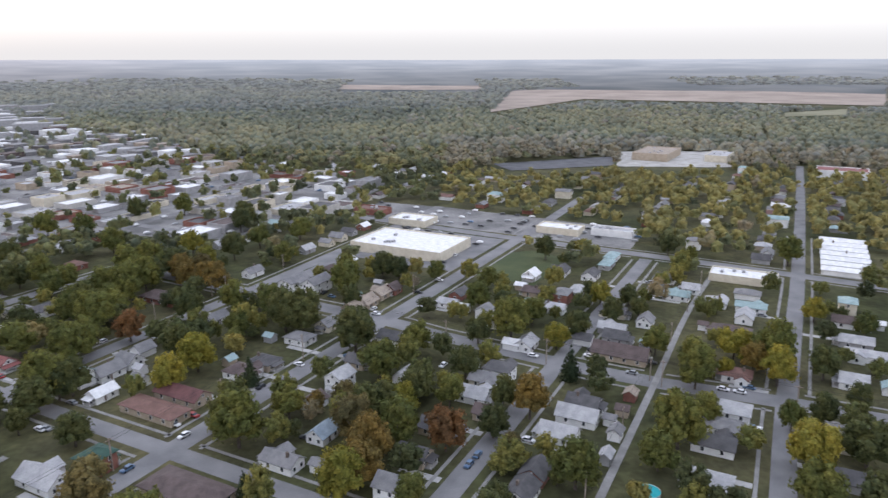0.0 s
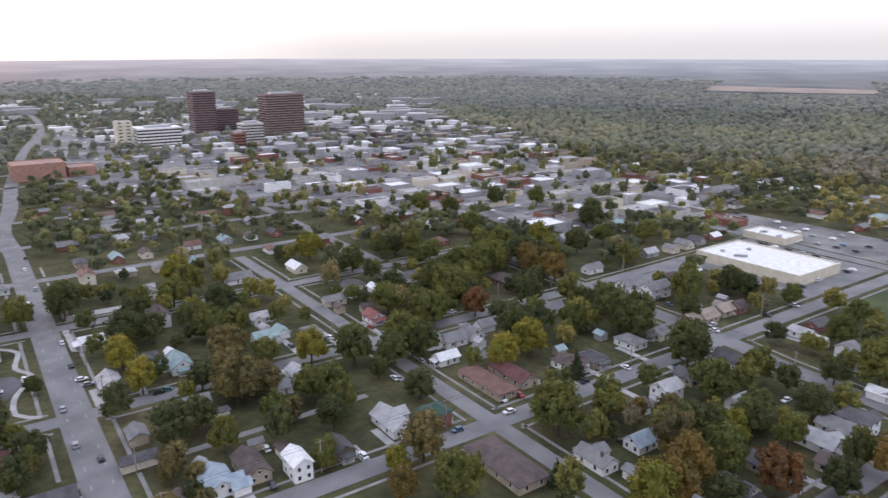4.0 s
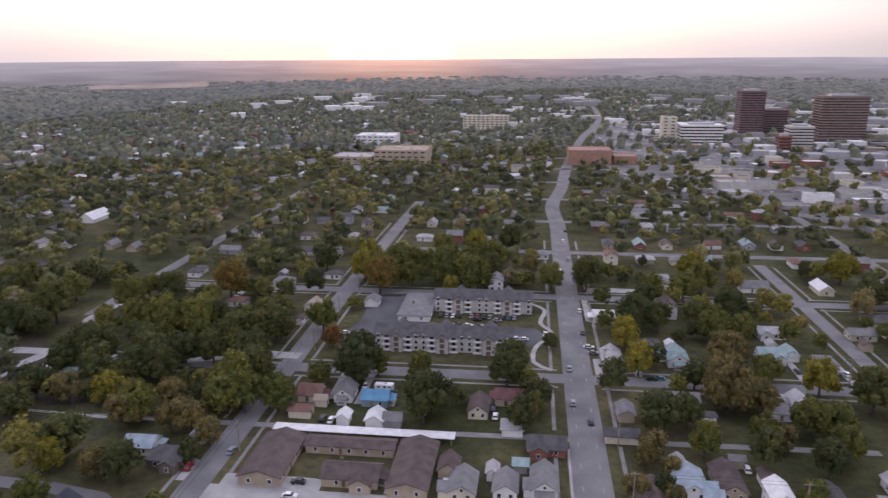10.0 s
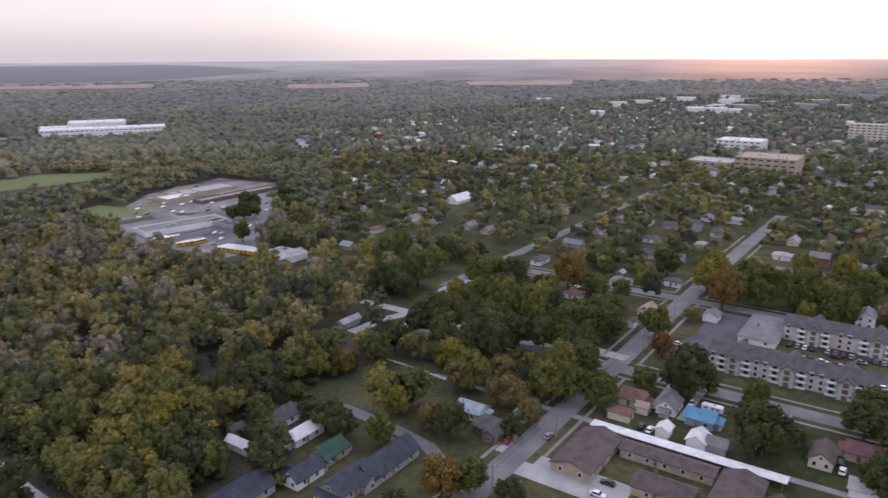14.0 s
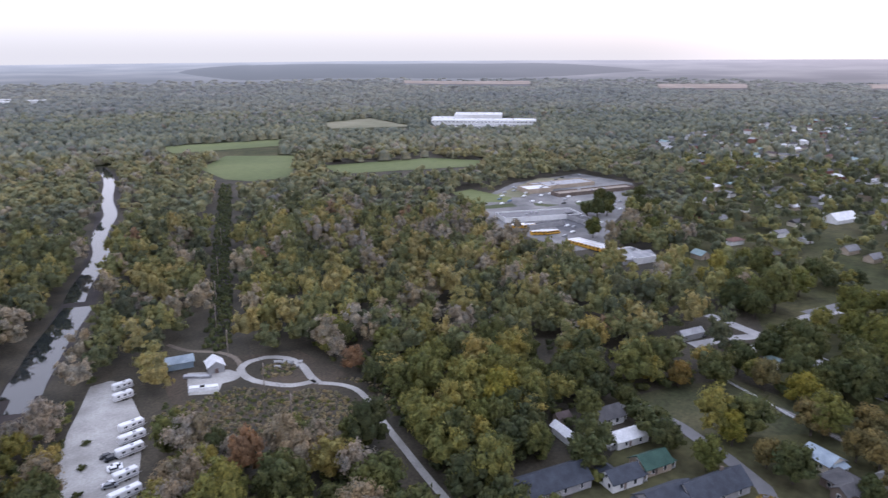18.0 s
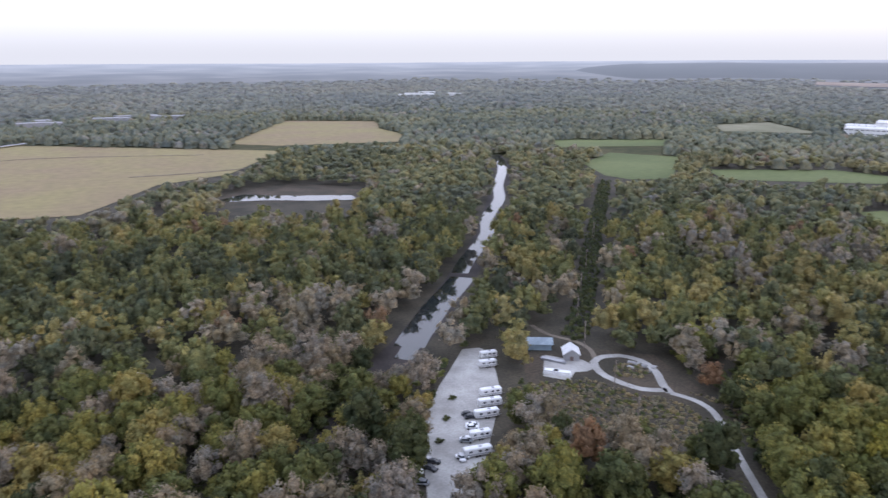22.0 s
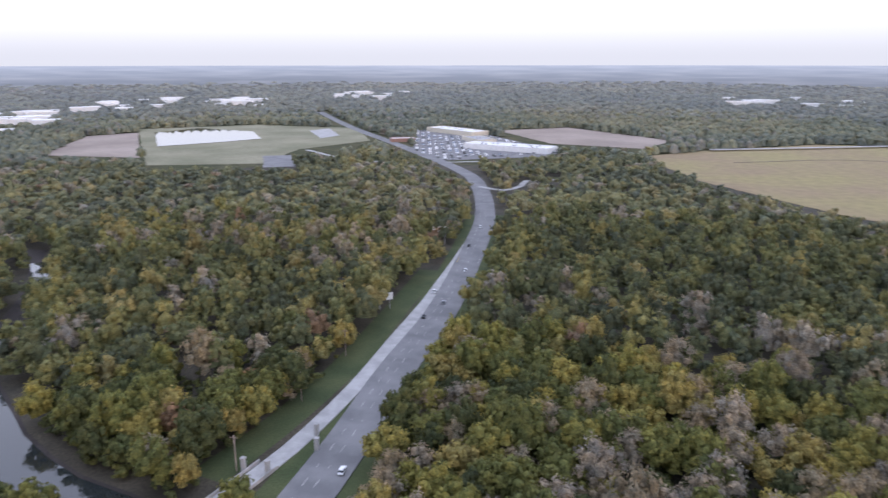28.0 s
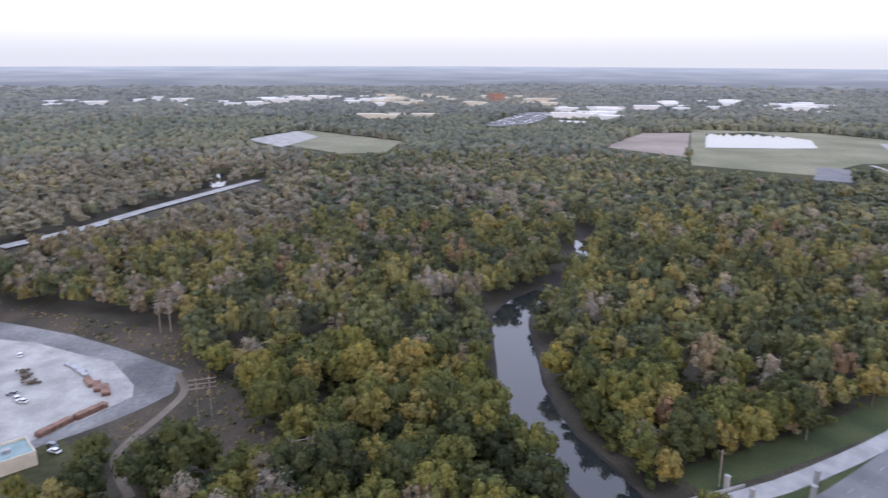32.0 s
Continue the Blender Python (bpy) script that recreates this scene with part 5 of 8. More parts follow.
# flat white store and other large buildings of the near town
sx, sy = at(378, 221)
store = flat_block(sx, sy, 62.5, 42, 64, 6.5, "cream", "white", "large flat store with a white roof and cream walls", 5, 3, "store", "store")
flat_block(*at(402, 26), 62.5, 16, 34, 4.5, "cream", "white", "long low workshop with a white roof", 4, 5)
flat_block(*at(462, 150), 62.5, 16, 30, 5, "cream", "white", "low cream shop with a flat roof", 3, 6)
flat_block(*at(470, 115), 62.5, 12, 28, 5, "white", "ltgrey", "low white shop with a flat roof", 3, 7)
flat_block(*at(440, 255), 62.5, 20, 30, 5, "cream", "white", "low cream shop with a white roof", 4, 8)
flat_block(*at(455, 300), 62.5, 14, 26, 5, "brick", "redbrown", "low red brick shop with a flat roof", 3, 9)
for a in (437, 449, 461, 473, 485, 497, 509):
    house(a, -24 + (a - 437) * 0.02, "b", 25, 8, 1, "white", "white", "gable", False)
flat_block(252, 842, 60, 70, 40, 9, "tan", "tan", "pale tan mill building in a gravel yard", 6, 10)
flat_block(318, 820, 60, 50, 24, 8, "cream", "ltgrey", "pale mill shed in a gravel yard", 4, 11)
flat_block(395, 700, 62, 30, 46, 8, "white", "red", "white warehouse with a red roof", 2, 12)


def apartments(a0, a1, b0, b1, label, front=-1):
    """Three-storey apartment block with gabled stair bays, balconies and a grey roof."""
    L, W, h = a1 - a0, b1 - b0, 6.9
    x, y = at((a0 + a1) / 2, (b0 + b1) / 2)
    ob = holder("apartment_block", pose(x, y, 0, 0, 0, 62.5), label, "apartments", "apartment blocks")
    part("wall", gable_mesh(L, W, h, 2.9, M["wall_stone"]), ob)
    part("roof", gable_roof(L, W, h, 3.0, M["roof_dkgrey"], 0.6), ob, "dark grey shingled gable roof")
    bays = 3 if L > 50 else 2
    for s in (front, -front):
        for i in range(bays):
            cx = -L / 2 + (i + 0.5) * L / bays
            bay = part("stair_bay", gable_mesh(3.0, 5.0, h, 2.2, M["wall_stone"]), ob, "gabled stair bay", pose(cx, s * (W / 2 + 0.9), 0, 0, 0, 90))
            part("bay_roof", gable_roof(7.5, 5.0, h, 2.2, M["roof_dkgrey"], 0.4), bay, "", pose(-s * 1.4, 0, 0.02))
            # dark flat panels paint the shade inside open stairwells
            for lv in range(3):
                part("stair_opening", box_mesh("stair_opening", M["wall_brown_wall"], -1.0, 1.0, -0.05, 0.05, 0.1, 1.9), bay, "dark open stairwell", pose(s * 1.52, 0, 2.45 * lv, 0, 0, 90))
            for lv in range(3):
                for dx in (-4.6, 4.6):
                    bal = part("balcony", box_mesh("balcony", M["concrete"], -1.8, 1.8, -0.8, 0.8, 0, 0.2), ob, "", pose(cx + dx, s * (W / 2 + 0.8), 0.1 + 2.45 * lv))
                    part("railing", box_mesh("railing", M["trim"], -1.8, 1.8, -0.05, 0.05, 0.2, 1.1), bal, "white balcony railing", pose(0, s * 0.75, 0))
                    part("balcony_door", box_mesh("balcony_door", M["window"], -0.8, 0.8, -0.05, 0.05, 0.2, 2.05), bal, "", pose(0, -s * 0.77, 0))
        for lv in range(3):
            for i in range(int(L / 3.2)):
                cx = -L / 2 + (i + 0.5) * L / int(L / 3.2)
                near = min(abs(cx - (-L / 2 + (k + 0.5) * L / bays)) for k in range(bays))
                if near > 7:
                    pane_window(ob, cx, s * (W / 2 + 0.04), 1.5 + 2.45 * lv, 0 if s < 0 else 180, 1.2, 1.4)
    block_line([at(a0, (b0 + b1) / 2), at(a1, (b0 + b1) / 2)], W / 2 + 3)
    return ob


apartments(-45, 2, 323, 335, "three-storey pale stone-coloured apartment block with dark grey roof")
apartments(-64, -6, 274.5, 286, "three-storey pale stone-coloured apartment block with dark grey roof")

# brown-roofed low apartment court with a long white carport
for a, b, rd, L, W in ((-76, 185, "b", 24.5, 12.6), (-54, 194.5, "a", 28, 6), (-49.7, 179, "a", 19.5, 11), (-32.5, 184.5, "b", 26, 11.5)):
    house(a, b, rd, L, W, 1, "brown", "tan", "gable")
cp = holder("carport", pose(*at(-52, 202.5), 0, 0, 0, 62.5), "long white metal carport beside an alley", "carport")
part("roof", box_mesh("roof", M["roof_white"], -30, 30, -2.2, 2.2, 2.5, 2.7), cp, "white sheet-metal canopy")
for i in range(11):
    part("post", box_mesh("post", M["metal"], -0.08, 0.08, -0.08, 0.08, 0, 2.5), cp, "", pose(-29 + i * 5.8, -1.9, 0))
block_line([at(-85, 203), at(-20, 203)], 5)

flat_block(-408, -153, 152, 15, 24, 4.2, "white", "ltgrey", "low pale depot building with a flat roof", 1, 27)
# school, bus depot and other far large buildings
flat_block(-612, -306, 152, 62, 24, 3.8, "tan", "ltgrey", "low school with a pale flat roof", 4, 20, "school", "school")
flat_block(-572, -312, 152, 26, 20, 4.6, "tan", "white", "school hall with a pale flat roof", 2, 21, "school", "school")
flat_block(-598, -266, 152, 84, 13, 3.6, "brown_wall", "tan", "long low school wing with a pale flat roof", 4, 19, "school", "school")
flat_block(-476, -256, 141, 62, 22, 4.0, "white", "grey", "long white school workshop with a grey roof", 3, 22, "school", "school")
flat_block(-483, -224, 152, 10, 34, 4, "grey", "dkgrey", "low grey depot with a dark roof", 1, 23)
flat_block(-452, -238, 152, 30, 7, 3.5, "grey", "dkgrey", "low dark bus canopy", 0, 18)
poly("car_park", [(-445, -223), (-477, -214), (-497, -231), (-470, -241)], 0.22, "asphalt_dark", "dark asphalt bus yard", "car park")
flat_block(-1085, -700, 122, 185, 45, 12, "white", "white", "large white modern school complex", 8, 24, rows=2)
flat_block(-1062, -672, 122, 70, 44, 7, "white", "ltgrey", "lower white wing of a modern complex", 5, 25, rows=1)
flat_block(-1118, -800, 122, 64, 40, 9, "white", "white", "white end wing of a modern complex", 4, 44, rows=2)
flat_block(-1040, -618, 122, 46, 30, 6, "stone", "white", "low entrance wing of a modern complex", 2, 45, rows=1)
flat_block(-1160, -760, 122, 90, 60, 15, "white", "white", "white upper wing of a modern complex", 4, 26)
flat_block(733, -941, 168, 118, 36, 8, "cream", "white", "large retail store with a white roof", 8, 27, "store", "store")
flat_block(539, -808, 7, 126, 34, 8, "white", "white", "long retail store with a white roof", 12, 28, "store", "store")
flat_block(630, -862, 150, 60, 30, 7, "cream", "ltgrey", "retail store with a pale grey roof", 6, 41, "store", "store")
flat_block(724, -796, 49, 36, 18, 6, "orange", "white", "small shop beside a highway", 1, 29)
flat_block(2037, -473, 14, 44, 30, 26, "orange", "orange", "tall orange-brown brick block among far shops", 2, 42)
flat_block(1345, -470, 49, 75, 30, 7, "white", "white", "long white shed beside a paved yard", 3, 43)
works = flat_block(206, 110, -56, 34, 12, 5, "cream", "teal", "cream works building with a teal roof", 2, 40)

# downtown
flat_block(-708, 442, 62.5, 48, 40, 17, "orange", "orange", "windowless orange-brown brick hall", 3, 30, "brick_hall", "hall")
hall_wing = flat_block(-690, 478, 62.5, 26, 32, 10, "orange", "orange", "lower wing of an orange-brown brick hall", 1, 31, "brick_hall", "hall")
flat_block(-1106, 488, 62.5, 75, 22, 24, "cream", "cream", "long cream hotel block with window rows", 4, 32, "hotel", "hotel", 6)
flat_block(-775, 240, 62.5, 58, 50, 20, "tan", "tan", "pale hospital block with rows of windows", 6, 33, "hospital", "hospital", 4)
flat_block(-800, 190, 62.5, 46, 40, 12, "tan", "ltgrey", "pale lower hospital wing with flat roof", 5, 34, "hospital", "hospital", 2)
flat_block(-985, 268, 62.5, 55, 40, 14, "white", "white", "white hospital block with flat roof", 5, 35, "hospital", "hospital", 3)
flat_block(-840, 652, 62.5, 20, 20, 36, "cream", "ltgrey", "cream stair tower beside offices", 1, 37, "office_block", "office", 8)


def tower(x, y, turn, L, W, h, floors, wall, label):
    ob = holder("office_tower", pose(x, y, -0.2, 0, 0, turn), label, "tower", "downtown office towers")
    part("wall", box_mesh("wall", M["wall_" + wall], -L / 2, L / 2, -W / 2, W / 2, 0, h), ob)
    part("parapet", box_mesh("parapet", M["wall_" + wall], -L / 2 - 0.4, L / 2 + 0.4, -W / 2 - 0.4, W / 2 + 0.4, h, h + 2.0), ob)
    part("roof_plant", box_mesh("roof_plant", M["metal"], -L * 0.3, L * 0.3, -W * 0.25, W * 0.25, h + 2.0, h + 4.5), ob)
    for k in range(floors):
        z0 = (k + 0.45) * h / floors
        part("window_band", box_mesh("window_band", M["window"], -L / 2 - 0.12, L / 2 + 0.12, -W / 2 - 0.12, W / 2 + 0.12, z0, z0 + h / floors * 0.42), ob, "dark ribbon window")
        part("ledge", box_mesh("ledge", M["wall_" + ("tan" if L > 50 else wall)], -L / 2 - 0.5, L / 2 + 0.5, -W / 2 - 0.5, W / 2 + 0.5, z0 + h / floors * 0.42, z0 + h / floors * 0.55), ob)
    block_line([(x, y), (x + 0.1, y)], L * 0.6)
    return ob


tower(-806, 680, 62.5, 56, 28, 25, 6, "white", "white office block with dark ribbon windows")
tower(-866, 820, 62.5, 34, 32, 65, 18, "rust", "tall dark red-brown office tower with ribbon windows")
tower(-866, 866, 62.5, 36, 30, 36, 10, "rust", "mid-rise dark brown office wing")
tower(-768, 892, 62.5, 62, 34, 60, 16, "rust", "broad red-brown office tower with pale ledges")
tower(-694, 740, 62.5, 28, 24, 30, 8, "stone", "mid-rise grey stone office block")
tower(-692, 714, 62.5, 14, 18, 19, 5, "brick", "brick stair wing of an office block")

rng_d = random.Random(5)
TONE_R = ["white", "white", "ltgrey", "ltgrey", "grey", "grey", "tan", "dkgrey", "brown"]
TONE_W = ["cream", "tan", "stone", "brick", "grey", "grey", "white", "stone", "grey"]
DOWNTOWN = [(-341, 925), (-517, 1164), (-800, 1290), (-1150, 1050), (-1120, 700), (-760, 480), (-600, 415), (-424, 440), (-330, 440), (-255, 480), (-150, 462), (-95, 520), (-60, 640), (-110, 740), (-206, 740)]
count = 0
downtown_far = {}
for b in range(280, 1340, 28):
    for a in range(180, 960, 31):
        x, y = at(a + rng_d.uniform(-5, 5), b + rng_d.uniform(-4, 4))
        if not inside(DOWNTOWN, np.array(x), np.array(y)) or math.hypot(x, y) < 440 or blocked(x, y) or rng_d.random() < 0.16:
            continue
        L, W, h = rng_d.uniform(12, 29), rng_d.uniform(10, 22), rng_d.choice((4, 4.5, 5, 6, 8))
        wall, roof = rng_d.choice(TONE_W), rng_d.choice(TONE_R)
        if math.hypot(x, y) < 900 and count < 150:
            flat_block(x, y, 62.5, L, W, h, wall, roof, "low downtown building with a flat roof", count % 2, count)
            count += 1
        else:
            downtown_far.setdefault(roof, []).append((x, y, L, W, h))
for roof, rows in downtown_far.items():
    v, f = [], []
    for x, y, L, W, h in rows:
        bv, bf = box_vf(-L / 2, L / 2, -W / 2, W / 2, -0.2, h)
        s = len(v)
        v += [(x + p * GC - q * GS, y + p * GS + q * GC, w) for p, q, w in bv]
        f += [tuple(k + s for k in qd) for qd in bf]
        block_line([(x, y), (x + 0.1, y)], 9)
    tagged(new("far_downtown_blocks", sheet("far_downtown_blocks", v, f, M["roof_" + roof])), "many low %s downtown blocks" % ROOF_WORD.get(roof, roof), "buildings", kind="stuff")
poly("car_park", DOWNTOWN, 0.014, "paving", "pale paved streets and lots of downtown", "paved lots", block=False)

# ---- trees ----
def crown_arrays(seed, lobes, leaves, size, cone=False, core=0.86, twig=1.0):
    """A crown one metre wide and about as tall: boughs set round an egg-shaped form, each a rough core under many leaf clumps."""
    rng = np.random.default_rng(seed)
    centres, radii = [], []
    lean = rng.uniform(-0.07, 0.07, 2)
    for i in range(lobes):
        if cone:
            t = i / max(lobes - 1, 1)
            centres.append((rng.normal(0, 0.02), rng.normal(0, 0.02), 0.1 + 1.3 * t))
            radii.append(0.42 * (1 - t) + 0.06)
        elif lobes < 3:
            centres.append((0.16 * i, -0.10 * i, 0.52 - 0.12 * i))
            radii.append(0.46 - 0.12 * i)
        elif i == 0:
            centres.append((0, 0, 0.52))
            radii.append(0.33)
        else:
            up = 1 - 1.45 * (i - 0.5) / (lobes - 1) + rng.uniform(-0.12, 0.12)
            up = max(-0.55, min(0.97, up))
            th = i * 2.4 + rng.uniform(-0.45, 0.45)
            out = math.sqrt(1 - up * up) * rng.uniform(0.78, 1.08)
            r = rng.uniform(0.7, 1.15) * (0.185 if lobes < 12 else 0.155)
            wide = 0.335 if up > 0 else 0.30
            centres.append((wide * out * math.cos(th) + lean[0] * up, wide * out * math.sin(th) + lean[1] * up, 0.52 + 0.37 * up * rng.uniform(0.86, 1.12)))
            radii.append(r)
    v, f = [], []
    for c, r in zip(centres, radii):
        s = len(v)
        turn = rng.uniform(0, 6.28)
        for el, rad in ((-0.45, 0.86), (0.45, 0.85)):
            for i in range(6):
                th = turn + i * math.pi / 3 + el
                k = r * core * rng.uniform(0.82, 1.14)
                v.append((c[0] + k * rad * math.cos(th), c[1] + k * rad * math.sin(th), c[2] + k * el))
        v.append((c[0], c[1], c[2] + r * core))
        for i in range(6):
            n = (i + 1) % 6
            f += [(s + i, s + n, s + 6 + n), (s + i, s + 6 + n, s + 6 + i), (s + 6 + i, s + 6 + n, s + 12)]
    cs, rs = np.array(centres), np.array(radii)
    w = rs ** 2
    w[0] *= 0.25 if lobes > 2 and not cone else 1.0
    pick = rng.choice(len(centres), size=leaves, p=w / w.sum())
    nrm = rng.normal(size=(leaves, 3)) + 0.7 * (cs[pick] - (0, 0, 0.45)) / 0.4
    nrm[:, 2] = np.where(nrm[:, 2] < -0.5, -0.4 * nrm[:, 2], nrm[:, 2])
    nrm /= np.linalg.norm(nrm, axis=1)[:, None]
    cen = cs[pick] + nrm * (rs[pick] * rng.uniform(0.82, 1.0, leaves) ** 1.0 * rng.choice((1.0, 1.0, 1.16, 1.3), leaves))[:, None]
    face = nrm + rng.normal(scale=0.42, size=(leaves, 3))
    face /= np.linalg.norm(face, axis=1)[:, None]
    t1 = np.cross(face, rng.normal(size=(leaves, 3)))
    t1 /= np.linalg.norm(t1, axis=1)[:, None]
    t2 = np.cross(face, t1)
    sz = size * rng.uniform(0.6, 1.35, leaves)[:, None]
    q = np.stack([cen - t1 * sz - t2 * sz * 0.7 * twig, cen + t1 * sz - t2 * sz * 0.5 * twig, cen + t1 * sz * rng.uniform(-0.5, 0.5, (leaves, 1)) + t2 * sz * twig], 1).reshape(-1, 3)
    s = len(v)
    v = np.vstack([np.array(v), q])
    f = np.vstack([np.array(f), s + np.arange(3 * leaves).reshape(-1, 3)])
    return v, f


def trunk_mesh(seed):
    """A tapered trunk with four limbs, for a crown one metre wide."""
    rng = np.random.default_rng(seed)
    v, f = [], []

    def limb(p0, p1, r0, r1, n=6):
        s = len(v)
        d = (Vector(p1) - Vector(p0)).normalized()
        q = d.to_track_quat("Z", "Y")
        for p, r in ((p0, r0), (p1, r1)):
            for i in range(n):
                t = 2 * math.pi * i / n
                v.append(tuple(Vector(p) + q @ Vector((r * math.cos(t), r * math.sin(t), 0))))
        for i in range(n):
            f.append((s + i, s + (i + 1) % n, s + n + (i + 1) % n, s + n + i))

    limb((0, 0, -0.02), (0, 0, 0.30), 0.032, 0.022)
    for i in range(4):
        th = i * math.pi / 2 + rng.uniform(-0.4, 0.4)
        limb((0, 0, 0.26), (0.22 * math.cos(th), 0.22 * math.sin(th), 0.58), 0.018, 0.006)
    return sheet("trunk", v, f, M["bark"])


TRUNKS = [trunk_mesh(i) for i in range(3)]
CROWNS = {}
for k in SPECIES:
    for s in range(3):
        if k == "c":
            va, fa_ = crown_arrays(70 + s, 7, 620, 0.055, True)
        else:
            bare = k == "w"
            va, fa_ = crown_arrays(10 * s + ord(k), 22, 900, 0.034, core=0.74 if bare else 0.88, twig=0.55 if bare else 1.0)
        if k != "c":
            va[:, 2] = (va[:, 2] - 0.10) * 1.10
        CROWNS[k, s] = big_mesh("crown", va, fa_, M["leaf_" + k])
TREE_WORD = {"g": ("tree", "broad green tree turning in early autumn"), "d": ("tree", "dense dark green tree"), "y": ("tree", "yellow-green autumn tree"),
             "o": ("tree", "orange-brown autumn tree"), "r": ("tree", "reddish autumn tree"), "b": ("tree", "dull brown thinning autumn tree"),
             "w": ("tree", "grey leafless tree"), "c": ("conifer", "dark conical evergreen tree")}
TREE_AT = []


def tree(a, b, D, kind):
    """A yard tree on the town grid; very wide crowns are two neighbours."""
    rng = random.Random(int(a * 31 + b * 17))
    D *= 1.04
    spots = [(0, 0, D)]
    if D > 20.5:
        spots = [(-0.24 * D, -0.06 * D, 0.68 * D), (0.25 * D, 0.06 * D, 0.64 * D)]
    for da, db, d in spots:
        x, y = at(a + da, b + db)
        nm, lab = TREE_WORD[kind]
        ob = holder(nm, pose(x, y, 0, 0, 0, rng.uniform(0, 360)), lab + (" among houses" if len(spots) == 1 else " in a clump"), "tree", "yard trees")
        ob.scale = (d, d, d * rng.uniform(0.88, 1.12) * (1.0 if d > 12 else 1.1))
        part("trunk", TRUNKS[rng.randrange(3)], ob, "grey-brown trunk with limbs")
        part("crown", CROWNS[kind, rng.randrange(3)], ob)
        block_line([(x, y), (x + 0.1, y)], d * 0.36)
        TREE_AT.append((x, y))


tree(136, 229, 22.0, "d")
tree(159, 280, 16.9, "g")
tree(165, 253, 15.9, "g")
tree(191, 274, 17.5, "g")
tree(216, 293, 22.7, "g")
tree(165, 200, 13.8, "y")
tree(192, 219, 24.0, "d")
tree(182, 204, 17.1, "y")
tree(238, 238, 16.1, "g")
tree(230, 200, 19.0, "d")
tree(232, 191, 15.8, "d")
tree(147, 150, 18.8, "g")
tree(169, 148, 12.2, "g")
tree(182, 177, 7.0, "c")
tree(225, 159, 18.6, "d")
tree(208, 136, 18.1, "g")
tree(236, 136, 14.4, "g")
tree(152, 106, 22.8, "o")
tree(171, 106, 14.1, "g")
tree(138, 104, 15.1, "y")
tree(190, 115, 11.0, "y")
tree(175, 91, 13.8, "r")
tree(198, 115, 12.4, "d")
tree(201, 103, 11.1, "g")
tree(224, 108, 13.3, "d")
tree(206, 75, 14.0, "o")
tree(209, 86, 10.1, "d")
tree(265, 106, 19.2, "g")
tree(294, 135, 13.9, "g")
tree(257, 118, 12.3, "d")
tree(288, 105, 13.3, "g")
tree(266, 86, 12.1, "y")
tree(326, 84, 12.9, "y")
tree(305, 73, 10.7, "d")
tree(241, 72, 7.9, "c")
tree(174, 49, 16.6, "g")
tree(189, 81, 11.3, "d")
tree(194, 30, 12.8, "g")
tree(209, 27, 17.8, "g")
tree(260, 30, 21.6, "g")
tree(278, 48, 12.3, "g")
tree(230, 21, 10.3, "g")
tree(288, 19, 15.2, "y")
tree(285, 4, 17.8, "g")
tree(271, 2, 14.3, "y")
tree(214, -10, 16.9, "y")
tree(195, -12, 14.7, "g")
tree(237, -4, 9.4, "g")
tree(224, -25, 17.7, "d")
tree(246, -13, 9.7, "d")
tree(262, -24, 9.1, "d")
tree(349, -9, 11.8, "y")
tree(284, -13, 12.3, "d")
tree(413, 56, 10.4, "g")
tree(341, 32, 7.1, "g")
tree(434, 72, 12.9, "d")
tree(392, 136, 14.0, "d")
tree(367, 350, 22.1, "d")
tree(443, 6, 17.0, "g")
tree(145, 87, 9.7, "g")
tree(128, 130, 5.1, "c")
tree(103, 162, 14.5, "b")
tree(283, 205, 16.7, "g")
tree(317, 204, 14.4, "d")
tree(320, 195, 12.6, "d")
tree(327, 176, 10.9, "g")
tree(267, 190, 11.1, "d")
tree(124, 197, 12.6, "d")
tree(277, 299, 13.8, "b")
tree(262, 298, 15.2, "o")
tree(254, 266, 15.8, "o")
tree(249, 320, 21.3, "g")
tree(258, 315, 21.4, "g")
tree(217, 338, 21.2, "g")
tree(181, 133, 11.1, "b")
tree(176, 142, 7.0, "o")
tree(320, 64, 9.6, "d")
tree(333, 72, 10.0, "d")
tree(183, 72, 7.2, "b")
tree(173, 54, 5.9, "d")
tree(156, 65, 8.1, "d")
tree(312, 269, 13.9, "g")
tree(324, 144, 12.0, "g")
tree(270, 20, 6.9, "y")
tree(278, 11, 12.1, "o")
tree(281, 82, 12.7, "d")
tree(339, -29, 11.5, "g")
tree(-7, 246, 15.5, "d")
tree(43, 216, 16.3, "d")
tree(53, 220, 12.2, "d")
tree(41, 287, 12.6, "y")
tree(43, 259, 12.7, "y")
tree(30, 360, 16.2, "d")
tree(52, 305, 20.8, "d")
tree(85, 297, 22.3, "g")
tree(80, 270, 14.9, "b")
tree(69, 232, 18.8, "b")
tree(105, 248, 14.3, "y")
tree(96, 219, 19.9, "g")
tree(96, 203, 12.2, "g")
tree(79, 208, 10.0, "b")
tree(55, 202, 10.5, "g")
tree(39, 200, 9.3, "b")
tree(31, 178, 8.5, "b")
tree(41, 176, 6.7, "b")
tree(77, 175, 6.7, "g")
tree(140, 234, 18.4, "g")
tree(173, 260, 16.4, "g")
tree(167, 264, 13.5, "g")
tree(146, 229, 15.7, "d")
tree(120, 220, 8.7, "d")
tree(100, 140, 16.0, "g")
tree(94, 162, 8.7, "y")
tree(88, 149, 9.9, "o")
tree(-34, 214, 17.1, "d")
tree(-29, 221, 12.1, "d")
tree(-1, 211, 11.5, "d")
tree(3, 222, 8.9, "g")
tree(-41, 248, 9.9, "g")
tree(-26, 391, 24.6, "g")
